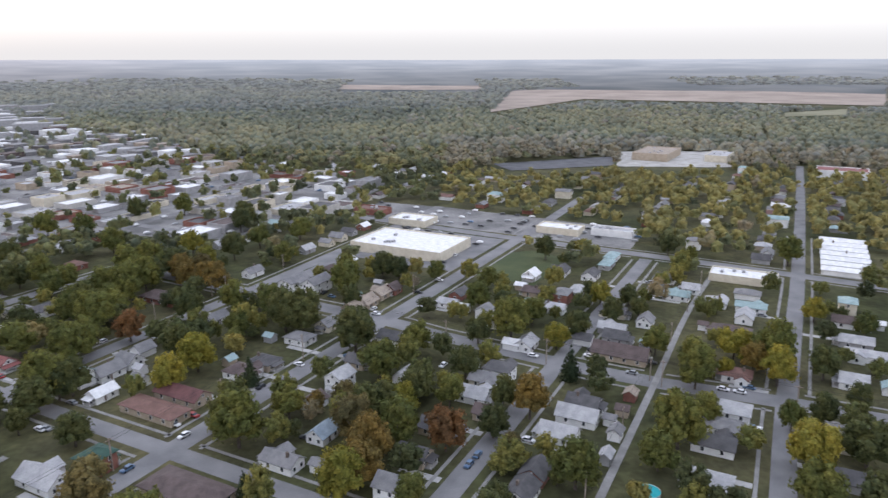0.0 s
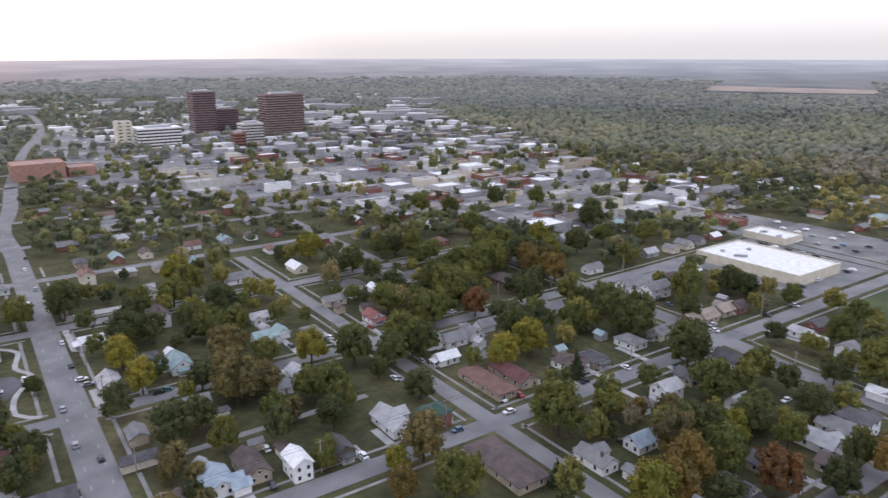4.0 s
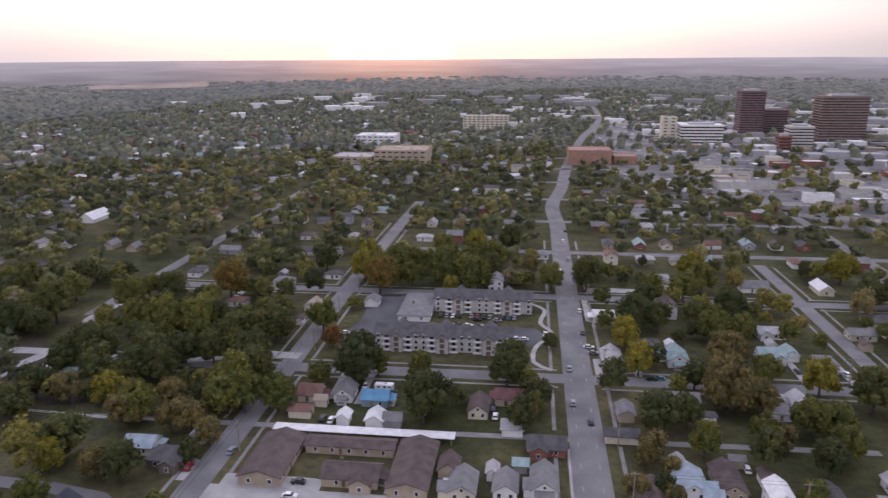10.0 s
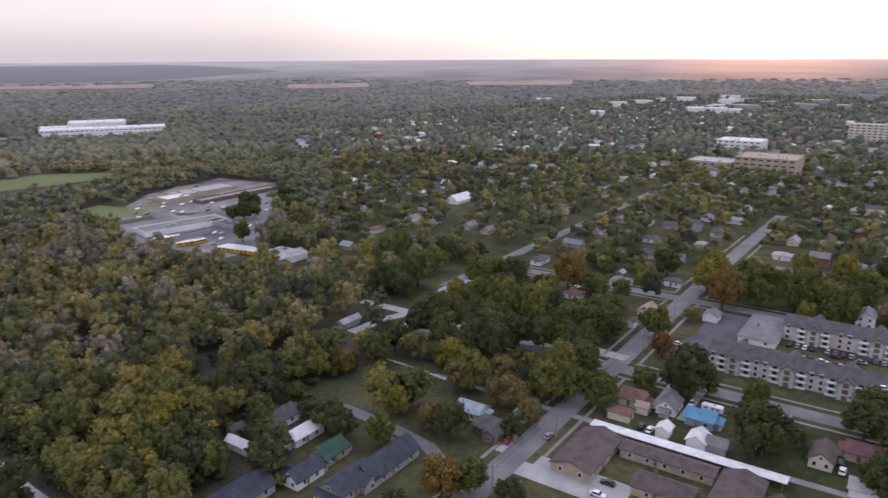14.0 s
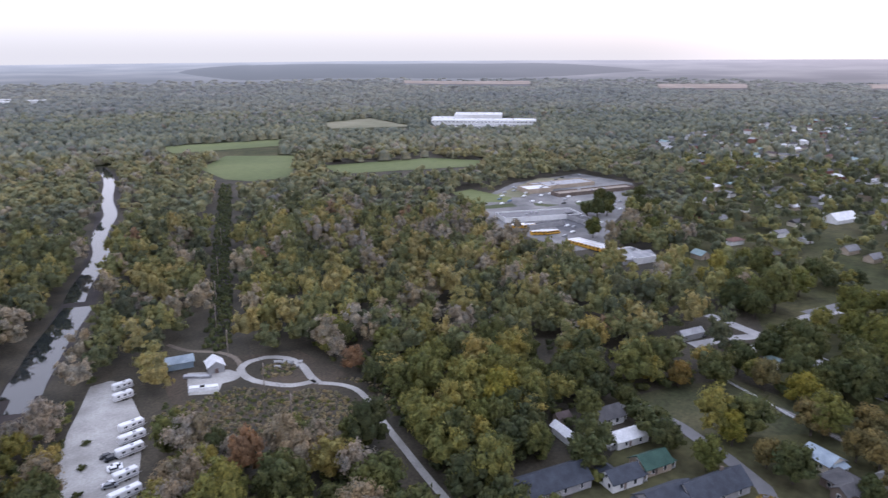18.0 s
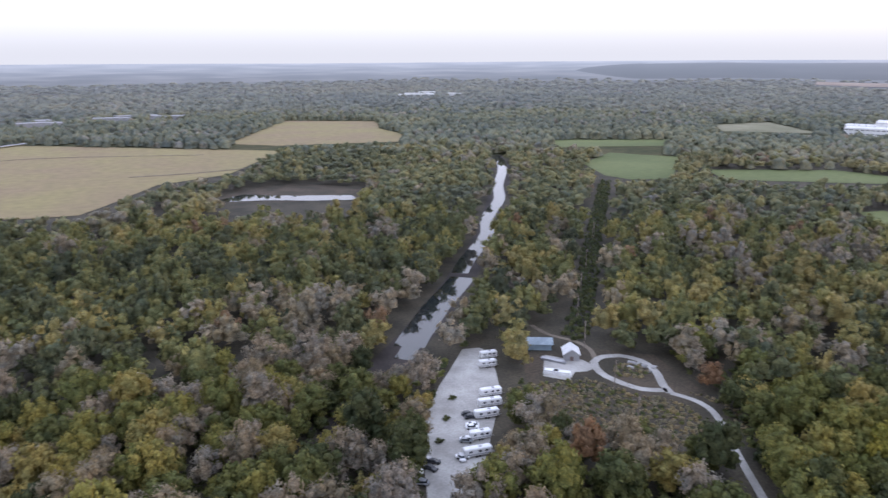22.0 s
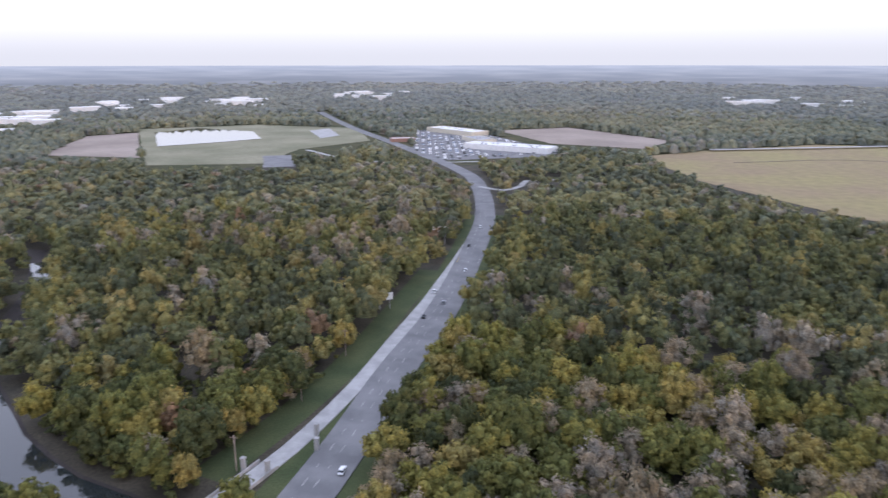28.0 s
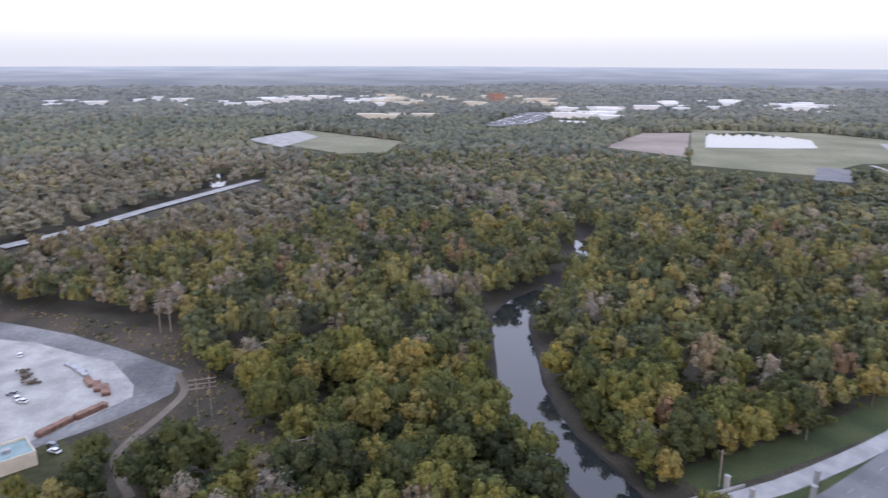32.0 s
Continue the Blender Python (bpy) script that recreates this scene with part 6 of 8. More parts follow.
tree(-40, 362, 26.5, "g")
tree(-26, 349, 18.4, "g")
tree(-69, 386, 20.6, "g")
tree(119, 238, 16.7, "d")
tree(90, 257, 11.9, "g")
tree(88, 386, 17.0, "y")
tree(89, 363, 16.1, "g")
tree(166, 386, 18.1, "y")
tree(209, 366, 22.2, "d")
tree(170, 349, 24.3, "d")
tree(198, 279, 24.8, "g")
tree(232, 298, 27.5, "g")
tree(-152, 276, 27.7, "g")
tree(-168, 283, 23.7, "g")
tree(-151, 329, 19.0, "o")
tree(-91, 290, 16.0, "g")
tree(-92, 216, 21.9, "g")
tree(-103, 213, 17.3, "g")
tree(-64, 241, 19.4, "d")
tree(-57, 248, 10.0, "g")
tree(-82, 273, 9.3, "r")
tree(-41, 253, 8.4, "g")
tree(-6, 251, 14.6, "d")
tree(1, 240, 8.4, "g")
tree(-32, 217, 16.2, "d")
tree(0, 215, 9.7, "b")
tree(-148, 244, 17.8, "d")
tree(-148, 234, 14.6, "d")
tree(-131, 251, 20.5, "d")
tree(-122, 269, 15.5, "d")
tree(-189, 328, 19.9, "g")
tree(-77, 347, 18.6, "o")
tree(-89, 364, 16.1, "y")
tree(-68, 358, 22.7, "g")
tree(-40, 347, 10.3, "y")
tree(-110, 200, 12.3, "b")
tree(-133, 200, 12.9, "b")
tree(-117, 171, 13.4, "d")
tree(-100, 192, 9.8, "b")
tree(10, 281, 7.2, "d")
tree(75, 232, 21.4, "b")
tree(68, 238, 13.2, "b")
tree(41, 283, 13.7, "y")
tree(76, 264, 17.2, "b")
tree(78, 179, 9.0, "g")
tree(89, 195, 11.7, "d")
tree(75, 211, 10.0, "g")
tree(36, 194, 7.2, "b")
tree(43, 191, 7.1, "b")
tree(39, 180, 6.8, "d")
tree(61, 344, 13.4, "g")
tree(1, 386, 11.3, "b")
tree(10, 373, 9.3, "g")
tree(47, 306, 16.3, "d")
tree(-108, 277, 18.5, "d")
tree(-106, 245, 16.7, "d")
tree(-21, 374, 14.4, "d")
tree(-149, 216, 12.7, "y")
tree(-175, 238, 19.8, "d")
tree(-169, 243, 18.4, "d")
tree(-222, 270, 21.8, "d")
tree(-219, 288, 19.0, "d")
tree(-140, 172, 9.9, "y")
tree(-126, 171, 9.6, "b")
tree(-133, 154, 11.2, "g")
tree(-101, 143, 13.5, "o")
tree(-96, 149, 11.8, "g")
tree(-188, 114, 17.3, "y")
tree(-182, 104, 13.5, "g")
tree(-157, 154, 7.8, "b")
tree(-174, 158, 9.3, "d")
tree(-162, 283, 20.3, "g")
tree(-148, 282, 19.8, "g")
tree(-134, 289, 19.8, "d")
tree(-131, 204, 15.3, "g")
tree(-82, 148, 9.7, "d")
tree(-138, 233, 14.3, "d")
tree(-122, 276, 15.9, "g")
tree(-113, 273, 15.6, "d")
tree(-118, 256, 11.0, "g")
tree(-153, 253, 15.5, "d")
tree(-179, 187, 10.2, "o")
tree(-116, 198, 10.2, "b")
tree(-104, 223, 17.9, "g")
tree(-107, 215, 12.9, "d")
tree(-150, 230, 12.0, "d")
tree(-181, 254, 16.5, "d")
tree(-139, 272, 10.9, "g")
tree(-157, 293, 15.4, "d")
tree(-142, 291, 12.0, "g")
tree(-120, 297, 13.4, "g")
tree(-100, 233, 16.5, "d")
tree(-135, 211, 13.3, "d")
tree(-122, 213, 11.8, "b")
tree(-173, 200, 15.2, "d")
tree(-177, 216, 13.2, "d")
tree(-229, 318, 16.1, "g")
tree(-259, 325, 16.5, "d")
tree(-193, 307, 16.5, "g")
tree(-179, 323, 16.5, "d")
tree(-162, 213, 11.5, "b")
tree(-101, 182, 8.3, "d")
tree(173, 299, 16.0, "d")
tree(193, 292, 16.5, "g")
tree(226, 315, 16.5, "g")
tree(220, 355, 16.5, "g")
tree(230, 400, 16.5, "d")
tree(260, 340, 16.5, "g")
tree(272, 334, 16.5, "g")
tree(283, 380, 16.5, "g")
tree(267, 309, 16.5, "d")
tree(302, 332, 16.3, "y")
tree(287, 305, 14.3, "y")
tree(257, 290, 13.3, "o")
tree(259, 278, 13.1, "o")
tree(191, 253, 13.0, "r")
tree(220, 249, 16.5, "d")
tree(214, 213, 12.4, "g")
tree(242, 217, 16.5, "g")
tree(242, 199, 16.5, "d")
tree(237, 168, 16.5, "d")
tree(293, 211, 16.5, "g")
tree(154, 159, 16.5, "d")
tree(166, 119, 15.4, "b")
tree(388, 370, 16.5, "d")
tree(363, 298, 16.5, "g")
tree(335, 308, 16.5, "g")
tree(306, 438, 16.5, "g")
tree(291, 456, 16.5, "g")
tree(307, 303, 16.5, "d")
tree(357, 447, 16.5, "d")
tree(383, 426, 16.5, "g")
tree(-65, 250, 16.5, "d")
tree(31, 369, 16.5, "d")
tree(53, 321, 16.5, "d")
tree(77, 349, 16.5, "g")
tree(62, 250, 12.4, "d")
tree(-84, 371, 16.5, "g")
tree(-71, 376, 16.5, "g")
tree(-45, 373, 16.5, "g")
tree(-92, 394, 16.5, "y")
tree(-32, 414, 16.5, "y")
tree(-116, 383, 16.5, "d")
tree(-50, 412, 16.5, "g")
tree(92, 321, 16.5, "d")
tree(12, 358, 14.4, "g")
tree(-12, 433, 16.5, "d")

for x, y in ((-503, -228), (-502, -219), (-514, -216), (-545, -228), (-548, -237), (-546, -204), (-528, -191), (-580, -215), (-534, -184), (-442, -195), (-453, -179), (-446, -170), (-467, -164)):
    tree(x * GC + y * GS, y * GC - x * GS, 13.0, "d" if x < -500 else "g")

# ---- sheds in the back yards ----
rng_s = random.Random(21)
for a, b in list(HOMES):
    bs = min((0, 81, 168.5, 254, 351), key=lambda q: abs(q - b))
    sa, sb = a + rng_s.uniform(-6, 6), b + math.copysign(rng_s.uniform(10, 14), b - bs)
    x, y = at(sa, sb)
    if rng_s.random() < 0.6 and not blocked(x, y) and min(math.hypot(x - p, y - q) - w for p, q, w in HOUSE_AT) > 3.5:
        house(sa, sb, rng_s.choice("ab"), rng_s.uniform(4.5, 7), rng_s.uniform(3.6, 5), 1, rng_s.choice(("white", "ltgrey", "grey", "brown", "teal")), rng_s.choice(("white", "grey", "tan")), "gable", False)

# ---- rows of further houses along the grid ----
TOWN = [(700, 900), (420, 690), (279, 748), (9, 745), (-183, 790), (-394, 1010), (-671, 1230), (-1300, 1400), (-2000, 1300), (-2100, 300), (-1500, -260),
        (-1000, -380), (-760, -230), (-480, -140), (-380, -120), (-345, -60), (-300, -60), (-280, -30), (-225, -40), (-200, -70), (-160, -70), (-90, 0), (0, 60), (200, 80), (600, 400)]
rng_h = random.Random(11)
RC = ["dkgrey", "grey", "grey", "ltgrey", "brown", "grey", "dkgrey", "brown", "grey", "redbrown", "ltgrey", "dkgrey", "white", "teal"]
WC = ["white", "white", "white", "cream", "grey", "tan", "brick"]
far_houses = []
built = 0
for row in range(-3, 24):
    b_row = {0: 0, 1: 81, 2: 168.5, 3: 254, 4: 351}.get(row, 351 + 86 * (row - 4) if row > 4 else 85 * row)
    for side in (-1, 1):
        for i in range(-110, 62):
            a = i * 17 + rng_h.uniform(-3, 3)
            b = b_row + side * (19 + rng_h.uniform(-2, 4))
            x, y = at(a, b)
            if not inside(TOWN, np.array(x), np.array(y)):
                continue
            r = math.hypot(x, y)
            if r < 230 or r > 1950 or blocked(*(np.array([at(a + p, b + q) for p in (-7, 0, 7) for q in (-5, 0, 5)]).T)).any() or rng_h.random() < ((0.42 if a < -100 else 0.15) if r < 650 else 0.22):
                continue
            if inside(DOWNTOWN, np.array(x), np.array(y)) or min(math.hypot(x - p, y - q) - s for p, q, s in HOUSE_AT) < 8:
                continue
            L, W = rng_h.uniform(10, 16), rng_h.uniform(7.5, 9.5)
            spec = (a, b, rng_h.choice("ab"), round(L), round(W), 1 if rng_h.random() < 0.85 else 2, rng_h.choice(RC), rng_h.choice(WC), rng_h.choice(("gable", "gable", "hip")))
            if r < 520 and built < 128:
                house(*spec, r < 330)
                built += 1
            else:
                far_houses.append((x, y, L * 0.88, W * 0.86, spec))
                HOUSE_AT.append((x, y, 7)) if r < 600 else None
                block_line([(x, y), (x + 0.1, y)], 6.0)
groups = {}
for x, y, L, W, sp in far_houses:
    groups.setdefault(sp[6], []).append((x, y, L, W, sp))
wall_v, wall_f = {}, {}
for tone, rows in groups.items():
    rv, rf = [], []
    for x, y, L, W, sp in rows:
        z = float(rise(x, y))
        t = GRID + (math.pi / 2 if sp[2] == "b" else 0)
        h, rh, o = 3.0 * sp[5], W * 0.28, 0.5
        X, Y = L / 2, W / 2
        k = X * (0.45 if sp[8] == "hip" else 1.0) + (o if sp[8] == "gable" else 0)
        def put(pts, vs):
            s = len(vs)
            vs.extend((x + p * math.cos(t) - q * math.sin(t), y + p * math.sin(t) + q * math.cos(t), z + w) for p, q, w in pts)
            return s
        s = put([(-X - o, -Y - o, h), (X + o, -Y - o, h), (X + o, Y + o, h), (-X - o, Y + o, h), (-k, 0, h + rh), (k, 0, h + rh)], rv)
        rf += [(s, s + 1, s + 5, s + 4), (s + 2, s + 3, s + 4, s + 5), (s + 1, s + 2, s + 5), (s + 3, s, s + 4), (s, s + 3, s + 2, s + 1)]
        wv, wf = wall_v.setdefault(sp[7], []), wall_f.setdefault(sp[7], [])
        s = put([(-X, -Y, 0), (X, -Y, 0), (X, Y, 0), (-X, Y, 0), (-X, -Y, h), (X, -Y, h), (X, Y, h), (-X, Y, h)], wv)
        wf += [(s, s + 1, s + 5, s + 4), (s + 1, s + 2, s + 6, s + 5), (s + 2, s + 3, s + 7, s + 6), (s + 3, s, s + 4, s + 7)]
    tagged(new("far_house_roofs", sheet("far_house_roofs", rv, rf, M["roof_" + tone])), "many %s roofs of far houses" % ROOF_WORD.get(tone, tone), "houses", kind="stuff")
for tone in wall_v:
    tagged(new("far_house_walls", sheet("far_house_walls", wall_v[tone], wall_f[tone], M["wall_" + tone])), "%s walls of many far houses" % WALL_WORD.get(tone, tone), "houses", kind="stuff")

# ---- woods and the trees of further streets ----
def scatter(rng, r0, r1, spacing, keep):
    """Jittered polar-free grid points between two radii that pass keep(x, y)."""
    n = int(r1 / spacing) + 1
    gx, gy = np.meshgrid(np.arange(-n, n + 1) * spacing, np.arange(-n, n + 1) * spacing)
    x = gx.ravel() + rng.uniform(-0.48, 0.48, gx.size) * spacing
    y = gy.ravel() + rng.uniform(-0.48, 0.48, gx.size) * spacing
    r = np.hypot(x, y)
    az = np.degrees(np.arctan2(-x, y))
    soft = r + rng.uniform(-1, 1, r.size) * 0.09 * r
    ok = (soft >= r0) & (soft < r1) & (r > 146) & ~((az > -64) & (az < -37))
    x, y = x[ok], y[ok]
    k = keep(x, y)
    return x[k], y[k]


def grow(name, x, y, D, tint, templates, rng, label, hgt=1.0, sink=0.0, mat="woods", uneven=0.24):
    """Join copies of the crown templates, one for each place, into one mesh of woods."""
    pick = rng.integers(0, len(templates), len(x))
    if templates is NEAR:       # leafless ones are thin with twigs
        templates = NEAR + BARE
        pick = np.where((tint > 0.62) & (tint < 0.95), 6 + pick % 4, pick)
    vs, fs, ts, s = [], [], [], 0
    for k, (tv, tf) in enumerate(templates):
        idx = np.where(pick == k)[0]
        if not len(idx):
            continue
        th = rng.uniform(0, 2 * math.pi, len(idx))
        c, sn = np.cos(th)[:, None], np.sin(th)[:, None]
        d = D[idx][:, None]
        px = (tv[:, 0] * c - tv[:, 1] * sn) * d + x[idx][:, None]
        py = (tv[:, 0] * sn + tv[:, 1] * c) * d + y[idx][:, None]
        hz = 1.03 + uneven * rng.uniform(-1, 1, len(idx))[:, None]
        pz = tv[:, 2] * d * hgt * hz + rise(x[idx], y[idx])[:, None] + (1.2 - sink) * d * 0.25
        vs.append(np.stack([px, py, pz], 2).reshape(-1, 3))
        fs.append((tf[None] + (np.arange(len(idx)) * len(tv))[:, None, None] + s).reshape(-1, 3))
        ts.append(np.repeat(tint[idx], len(tv)))
        s += len(idx) * len(tv)
    ob = new(name, big_mesh(name, np.vstack(vs), np.vstack(fs), M[mat], np.concatenate(ts)))
    return tagged(ob, label, "woods", kind="stuff")


def patchy(x, y, s):
    return (np.sin(x / s + 1.7) + np.sin(y / s * 1.13 - 0.6) + np.sin((x + y) / s * 0.71 + 2.0) + np.sin((x - 2 * y) / s * 0.43)) / 4


def near_line(x, y, pts):
    d = np.full(len(x), 1e9)
    for (x0, y0), (x1, y1) in zip(pts[:-1], pts[1:]):
        dx, dy = x1 - x0, y1 - y0
        s = np.clip(((x - x0) * dx + (y - y0) * dy) / (dx * dx + dy * dy), 0, 1)
        d = np.minimum(d, np.hypot(x - x0 - s * dx, y - y0 - s * dy))
    return d


SYCAMORES = [(-44, -249, 18), (-9, -231, 17), (-73, -299, 18), (-140, -435, 20), (-30, -287, 15), (-47, -296, 15), (-33, -250, 15), (-59, -182, 12), (-8, -210, 13),
             (-201, -190, 12), (499, -140, 25), (329, -58, 18), (295, -101, 13), (181, -95, 8), (610, -140, 43), (560, -120, 33), (724, -97, 50), (673, -5, 38)]      # bare sycamore groves: place and reach


def autumn(x, y, rng, grey=0.10, mixed=0.21):
    """Species mix of a tree at x, y: mostly green, with yellow, brown and grey ones; pale bare sycamores follow the rivers."""
    t = 0.27 + mixed * rng.normal(size=len(x)) + 0.14 * patchy(x, y, 60) + 0.12 * patchy(y, x, 19) + (0.21 - mixed) * 2.5 * patchy(x + 0.5 * y, y, 150)
    t = np.clip(np.abs(t), 0.0, 0.56)
    u = rng.random(len(x))
    g = grey * np.clip(1 + 2.2 * patchy(x, y, 70) + 1.6 * patchy(y, x, 23) - (0.21 - mixed) * 8, 0.0, 4)
    bank = np.minimum(near_line(x, y, RIVER_E), near_line(x, y, RIVER_W))
    g = np.where((bank < 18) & (np.hypot(x, y) < 700), g + 0.15, g)
    for p, q, reach in SYCAMORES:
        g = np.maximum(g, 0.92 * np.exp(-((x - p) ** 2 + (y - q) ** 2) / reach ** 2))
    az = np.degrees(np.arctan2(-x, y)) % 360
    bare = (az > 272) & (np.hypot(x, y) > 470) & (np.hypot(x, y) < 1000)
    g = np.where(bare, 0.92, g)
    t = np.where(u < g, np.where(bare, rng.uniform(0.62, 0.74, len(x)), rng.uniform(0.66, 0.90, len(x))), t)
    return np.where(u > 0.992, 1.0, t)


def is_woods(x, y):
    open_land = np.zeros(len(x), dtype=bool)
    for q in FAR_FIELDS:
        open_land |= inside(q, x, y) | inside([(p * 0.96, r * 0.96) for p, r in q], x, y)
    return ~inside(TOWN, x, y) & ~blocked(x, y) & ~open_land


rw = np.random.default_rng(3)
block_poly([at(a, b) for a, b in ((-66, 260), (10, 260), (10, 347), (-66, 347))])
block_poly([at(a, b) for a, b in ((112, 160), (128, 160), (128, 182), (112, 182))])
NEAR = [crown_arrays(200 + i, 17, 400, 0.038) for i in range(6)]
MID = [crown_arrays(300 + i, 7, 66, 0.064) for i in range(6)]
HILL = [crown_arrays(350 + i, 3, 14, 0.11, core=0.98) for i in range(6)]
BARE = [crown_arrays(500 + i, 15, 620, 0.036, core=0.74, twig=0.55) for i in range(4)]


def dome_arrays(seed):
    """A far-off crown: a lopsided dome."""
    rng = np.random.default_rng(seed)
    v = []
    for z, r in ((0.1, 0.46), (0.62, 0.36)):
        for i in range(5):
            th = (i + z) * 2 * math.pi / 5 + rng.uniform(-0.3, 0.3)
            k = r * rng.uniform(0.8, 1.15)
            v.append((k * math.cos(th), k * math.sin(th), z + rng.uniform(-0.08, 0.08)))
    v.append((rng.uniform(-0.1, 0.1), rng.uniform(-0.1, 0.1), rng.uniform(0.9, 1.05)))
    f = []
    for i in range(5):
        n = (i + 1) % 5
        f += [(i, n, 5 + n), (i, 5 + n, 5 + i), (5 + i, 5 + n, 10)]
    return np.array(v), np.array(f)


FAR = [dome_arrays(400 + i) for i in range(8)]


def yards(share, down=0.22):
    def keep(p, q):
        dt = inside(DOWNTOWN, p, q)
        free = ~blocked(p, q)
        for u, v in ((3, 0), (-3, 0), (0, 3), (0, -3)):
            free &= ~blocked(p + u, q + v) | (np.hypot(p, q) > 480)
        return inside(TOWN, p, q) & free & (rw.random(len(p)) < np.where(dt, down, np.where((p * GC + q * GS < -95) & (np.hypot(p, q) < 480), 0.88, share)))
    return keep


x, y = scatter(rw, 146, 270, 4.6, is_woods)
grow("undergrowth", x, y, rw.uniform(3.5, 6.5, len(x)), rw.uniform(0.0, 0.26, len(x)), HILL, rw, "dark green undergrowth between trees", 0.75, 1.2)
x, y = scatter(rw, 135, 270, 9.0, is_woods)
grow("near_woods", x, y, rw.uniform(9.0, 17.5, len(x)), autumn(x, y, rw, 0.13), NEAR, rw, "dense mixed autumn woods of green, yellow and bare grey crowns", 1.06, 1.3)
# from here out the leaf colours are greyed step by step as haze
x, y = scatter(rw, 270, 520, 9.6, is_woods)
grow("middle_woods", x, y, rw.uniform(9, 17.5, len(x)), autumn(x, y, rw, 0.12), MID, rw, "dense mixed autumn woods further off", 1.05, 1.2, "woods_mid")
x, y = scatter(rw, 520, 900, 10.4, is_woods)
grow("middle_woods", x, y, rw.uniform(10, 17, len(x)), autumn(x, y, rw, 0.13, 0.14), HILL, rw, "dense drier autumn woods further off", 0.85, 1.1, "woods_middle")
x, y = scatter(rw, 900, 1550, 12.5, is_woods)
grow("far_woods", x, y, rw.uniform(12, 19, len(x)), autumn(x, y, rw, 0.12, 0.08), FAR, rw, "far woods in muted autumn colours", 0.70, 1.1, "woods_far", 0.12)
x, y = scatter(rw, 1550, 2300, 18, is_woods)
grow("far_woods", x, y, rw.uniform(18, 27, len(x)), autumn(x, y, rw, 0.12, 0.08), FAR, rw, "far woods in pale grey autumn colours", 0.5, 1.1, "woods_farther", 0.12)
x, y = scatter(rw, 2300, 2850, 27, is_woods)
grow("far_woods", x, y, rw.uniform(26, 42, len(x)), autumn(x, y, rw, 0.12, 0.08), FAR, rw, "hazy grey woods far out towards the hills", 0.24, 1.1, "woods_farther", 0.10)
x, y = scatter(rw, 170, 420, 9.0, yards(0.50))
grow("street_trees", x, y, rw.uniform(6.5, 13, len(x)), 0.75 * autumn(x, y, rw, 0.05), NEAR, rw, "yard and street trees between houses", 1.08, 1.45)
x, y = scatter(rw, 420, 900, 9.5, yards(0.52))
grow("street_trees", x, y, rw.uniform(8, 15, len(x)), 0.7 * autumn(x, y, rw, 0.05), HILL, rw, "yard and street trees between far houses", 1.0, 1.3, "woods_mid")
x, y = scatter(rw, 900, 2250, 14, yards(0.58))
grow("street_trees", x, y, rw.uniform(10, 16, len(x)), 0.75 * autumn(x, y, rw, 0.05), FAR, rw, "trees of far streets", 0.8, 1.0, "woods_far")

# low brush in the clearings
def brush(p, q):
    track = near_line(p, q, [(-163, -143), (-172.5, -159), (-177, -171), (-172.5, -184.6), (-165, -191.5), (-160.5, -201.5), (-155, -212), (-137, -216)])
    west = (near_line(p, q, [(-133, -196), (-152, -178), (-165, -168)]) < 20) & (track > 5) & (q > -212) | (np.hypot(p + 171, q + 206) < 7)
    lane = near_line(p, q, [(273, 64), (256, 58), (239, 62), (216, 70), (204, 68), (188, 60)])
    east = inside([(370, 168), (346, 121), (316, 68), (280, 58), (262, 40), (225, 30), (200, 8), (180, 14), (196, 62), (228, 78), (255, 60), (275, 58), (300, 88), (325, 120)], p, q) & (lane > 3.5)
    return west | east & (rw.random(len(p)) < 0.22)


x, y = scatter(rw, 150, 400, 1.7, brush)
grow("low_brush", x, y, rw.uniform(0.9, 2.6, len(x)), np.where(rw.random(len(x)) < 0.75, rw.uniform(0.62, 0.68, len(x)), rw.uniform(0.05, 0.3, len(x))), FAR, rw, "low brown brush in a clearing", 0.40, 1.15)
# brush in the darkest tint, painted for the shade between tall trees
x, y = scatter(rw, 250, 720, 2.6, lambda p, q: near_line(p, q, [(-428, -573), (-284, -390), (-199, -278), (-172, -246)]) < 5.5)
grow("low_brush", x, y, rw.uniform(1.6, 3.6, len(x)), rw.uniform(0.0, 0.08, len(x)), FAR, rw, "dark low brush under a power line", 0.7, 1.1)

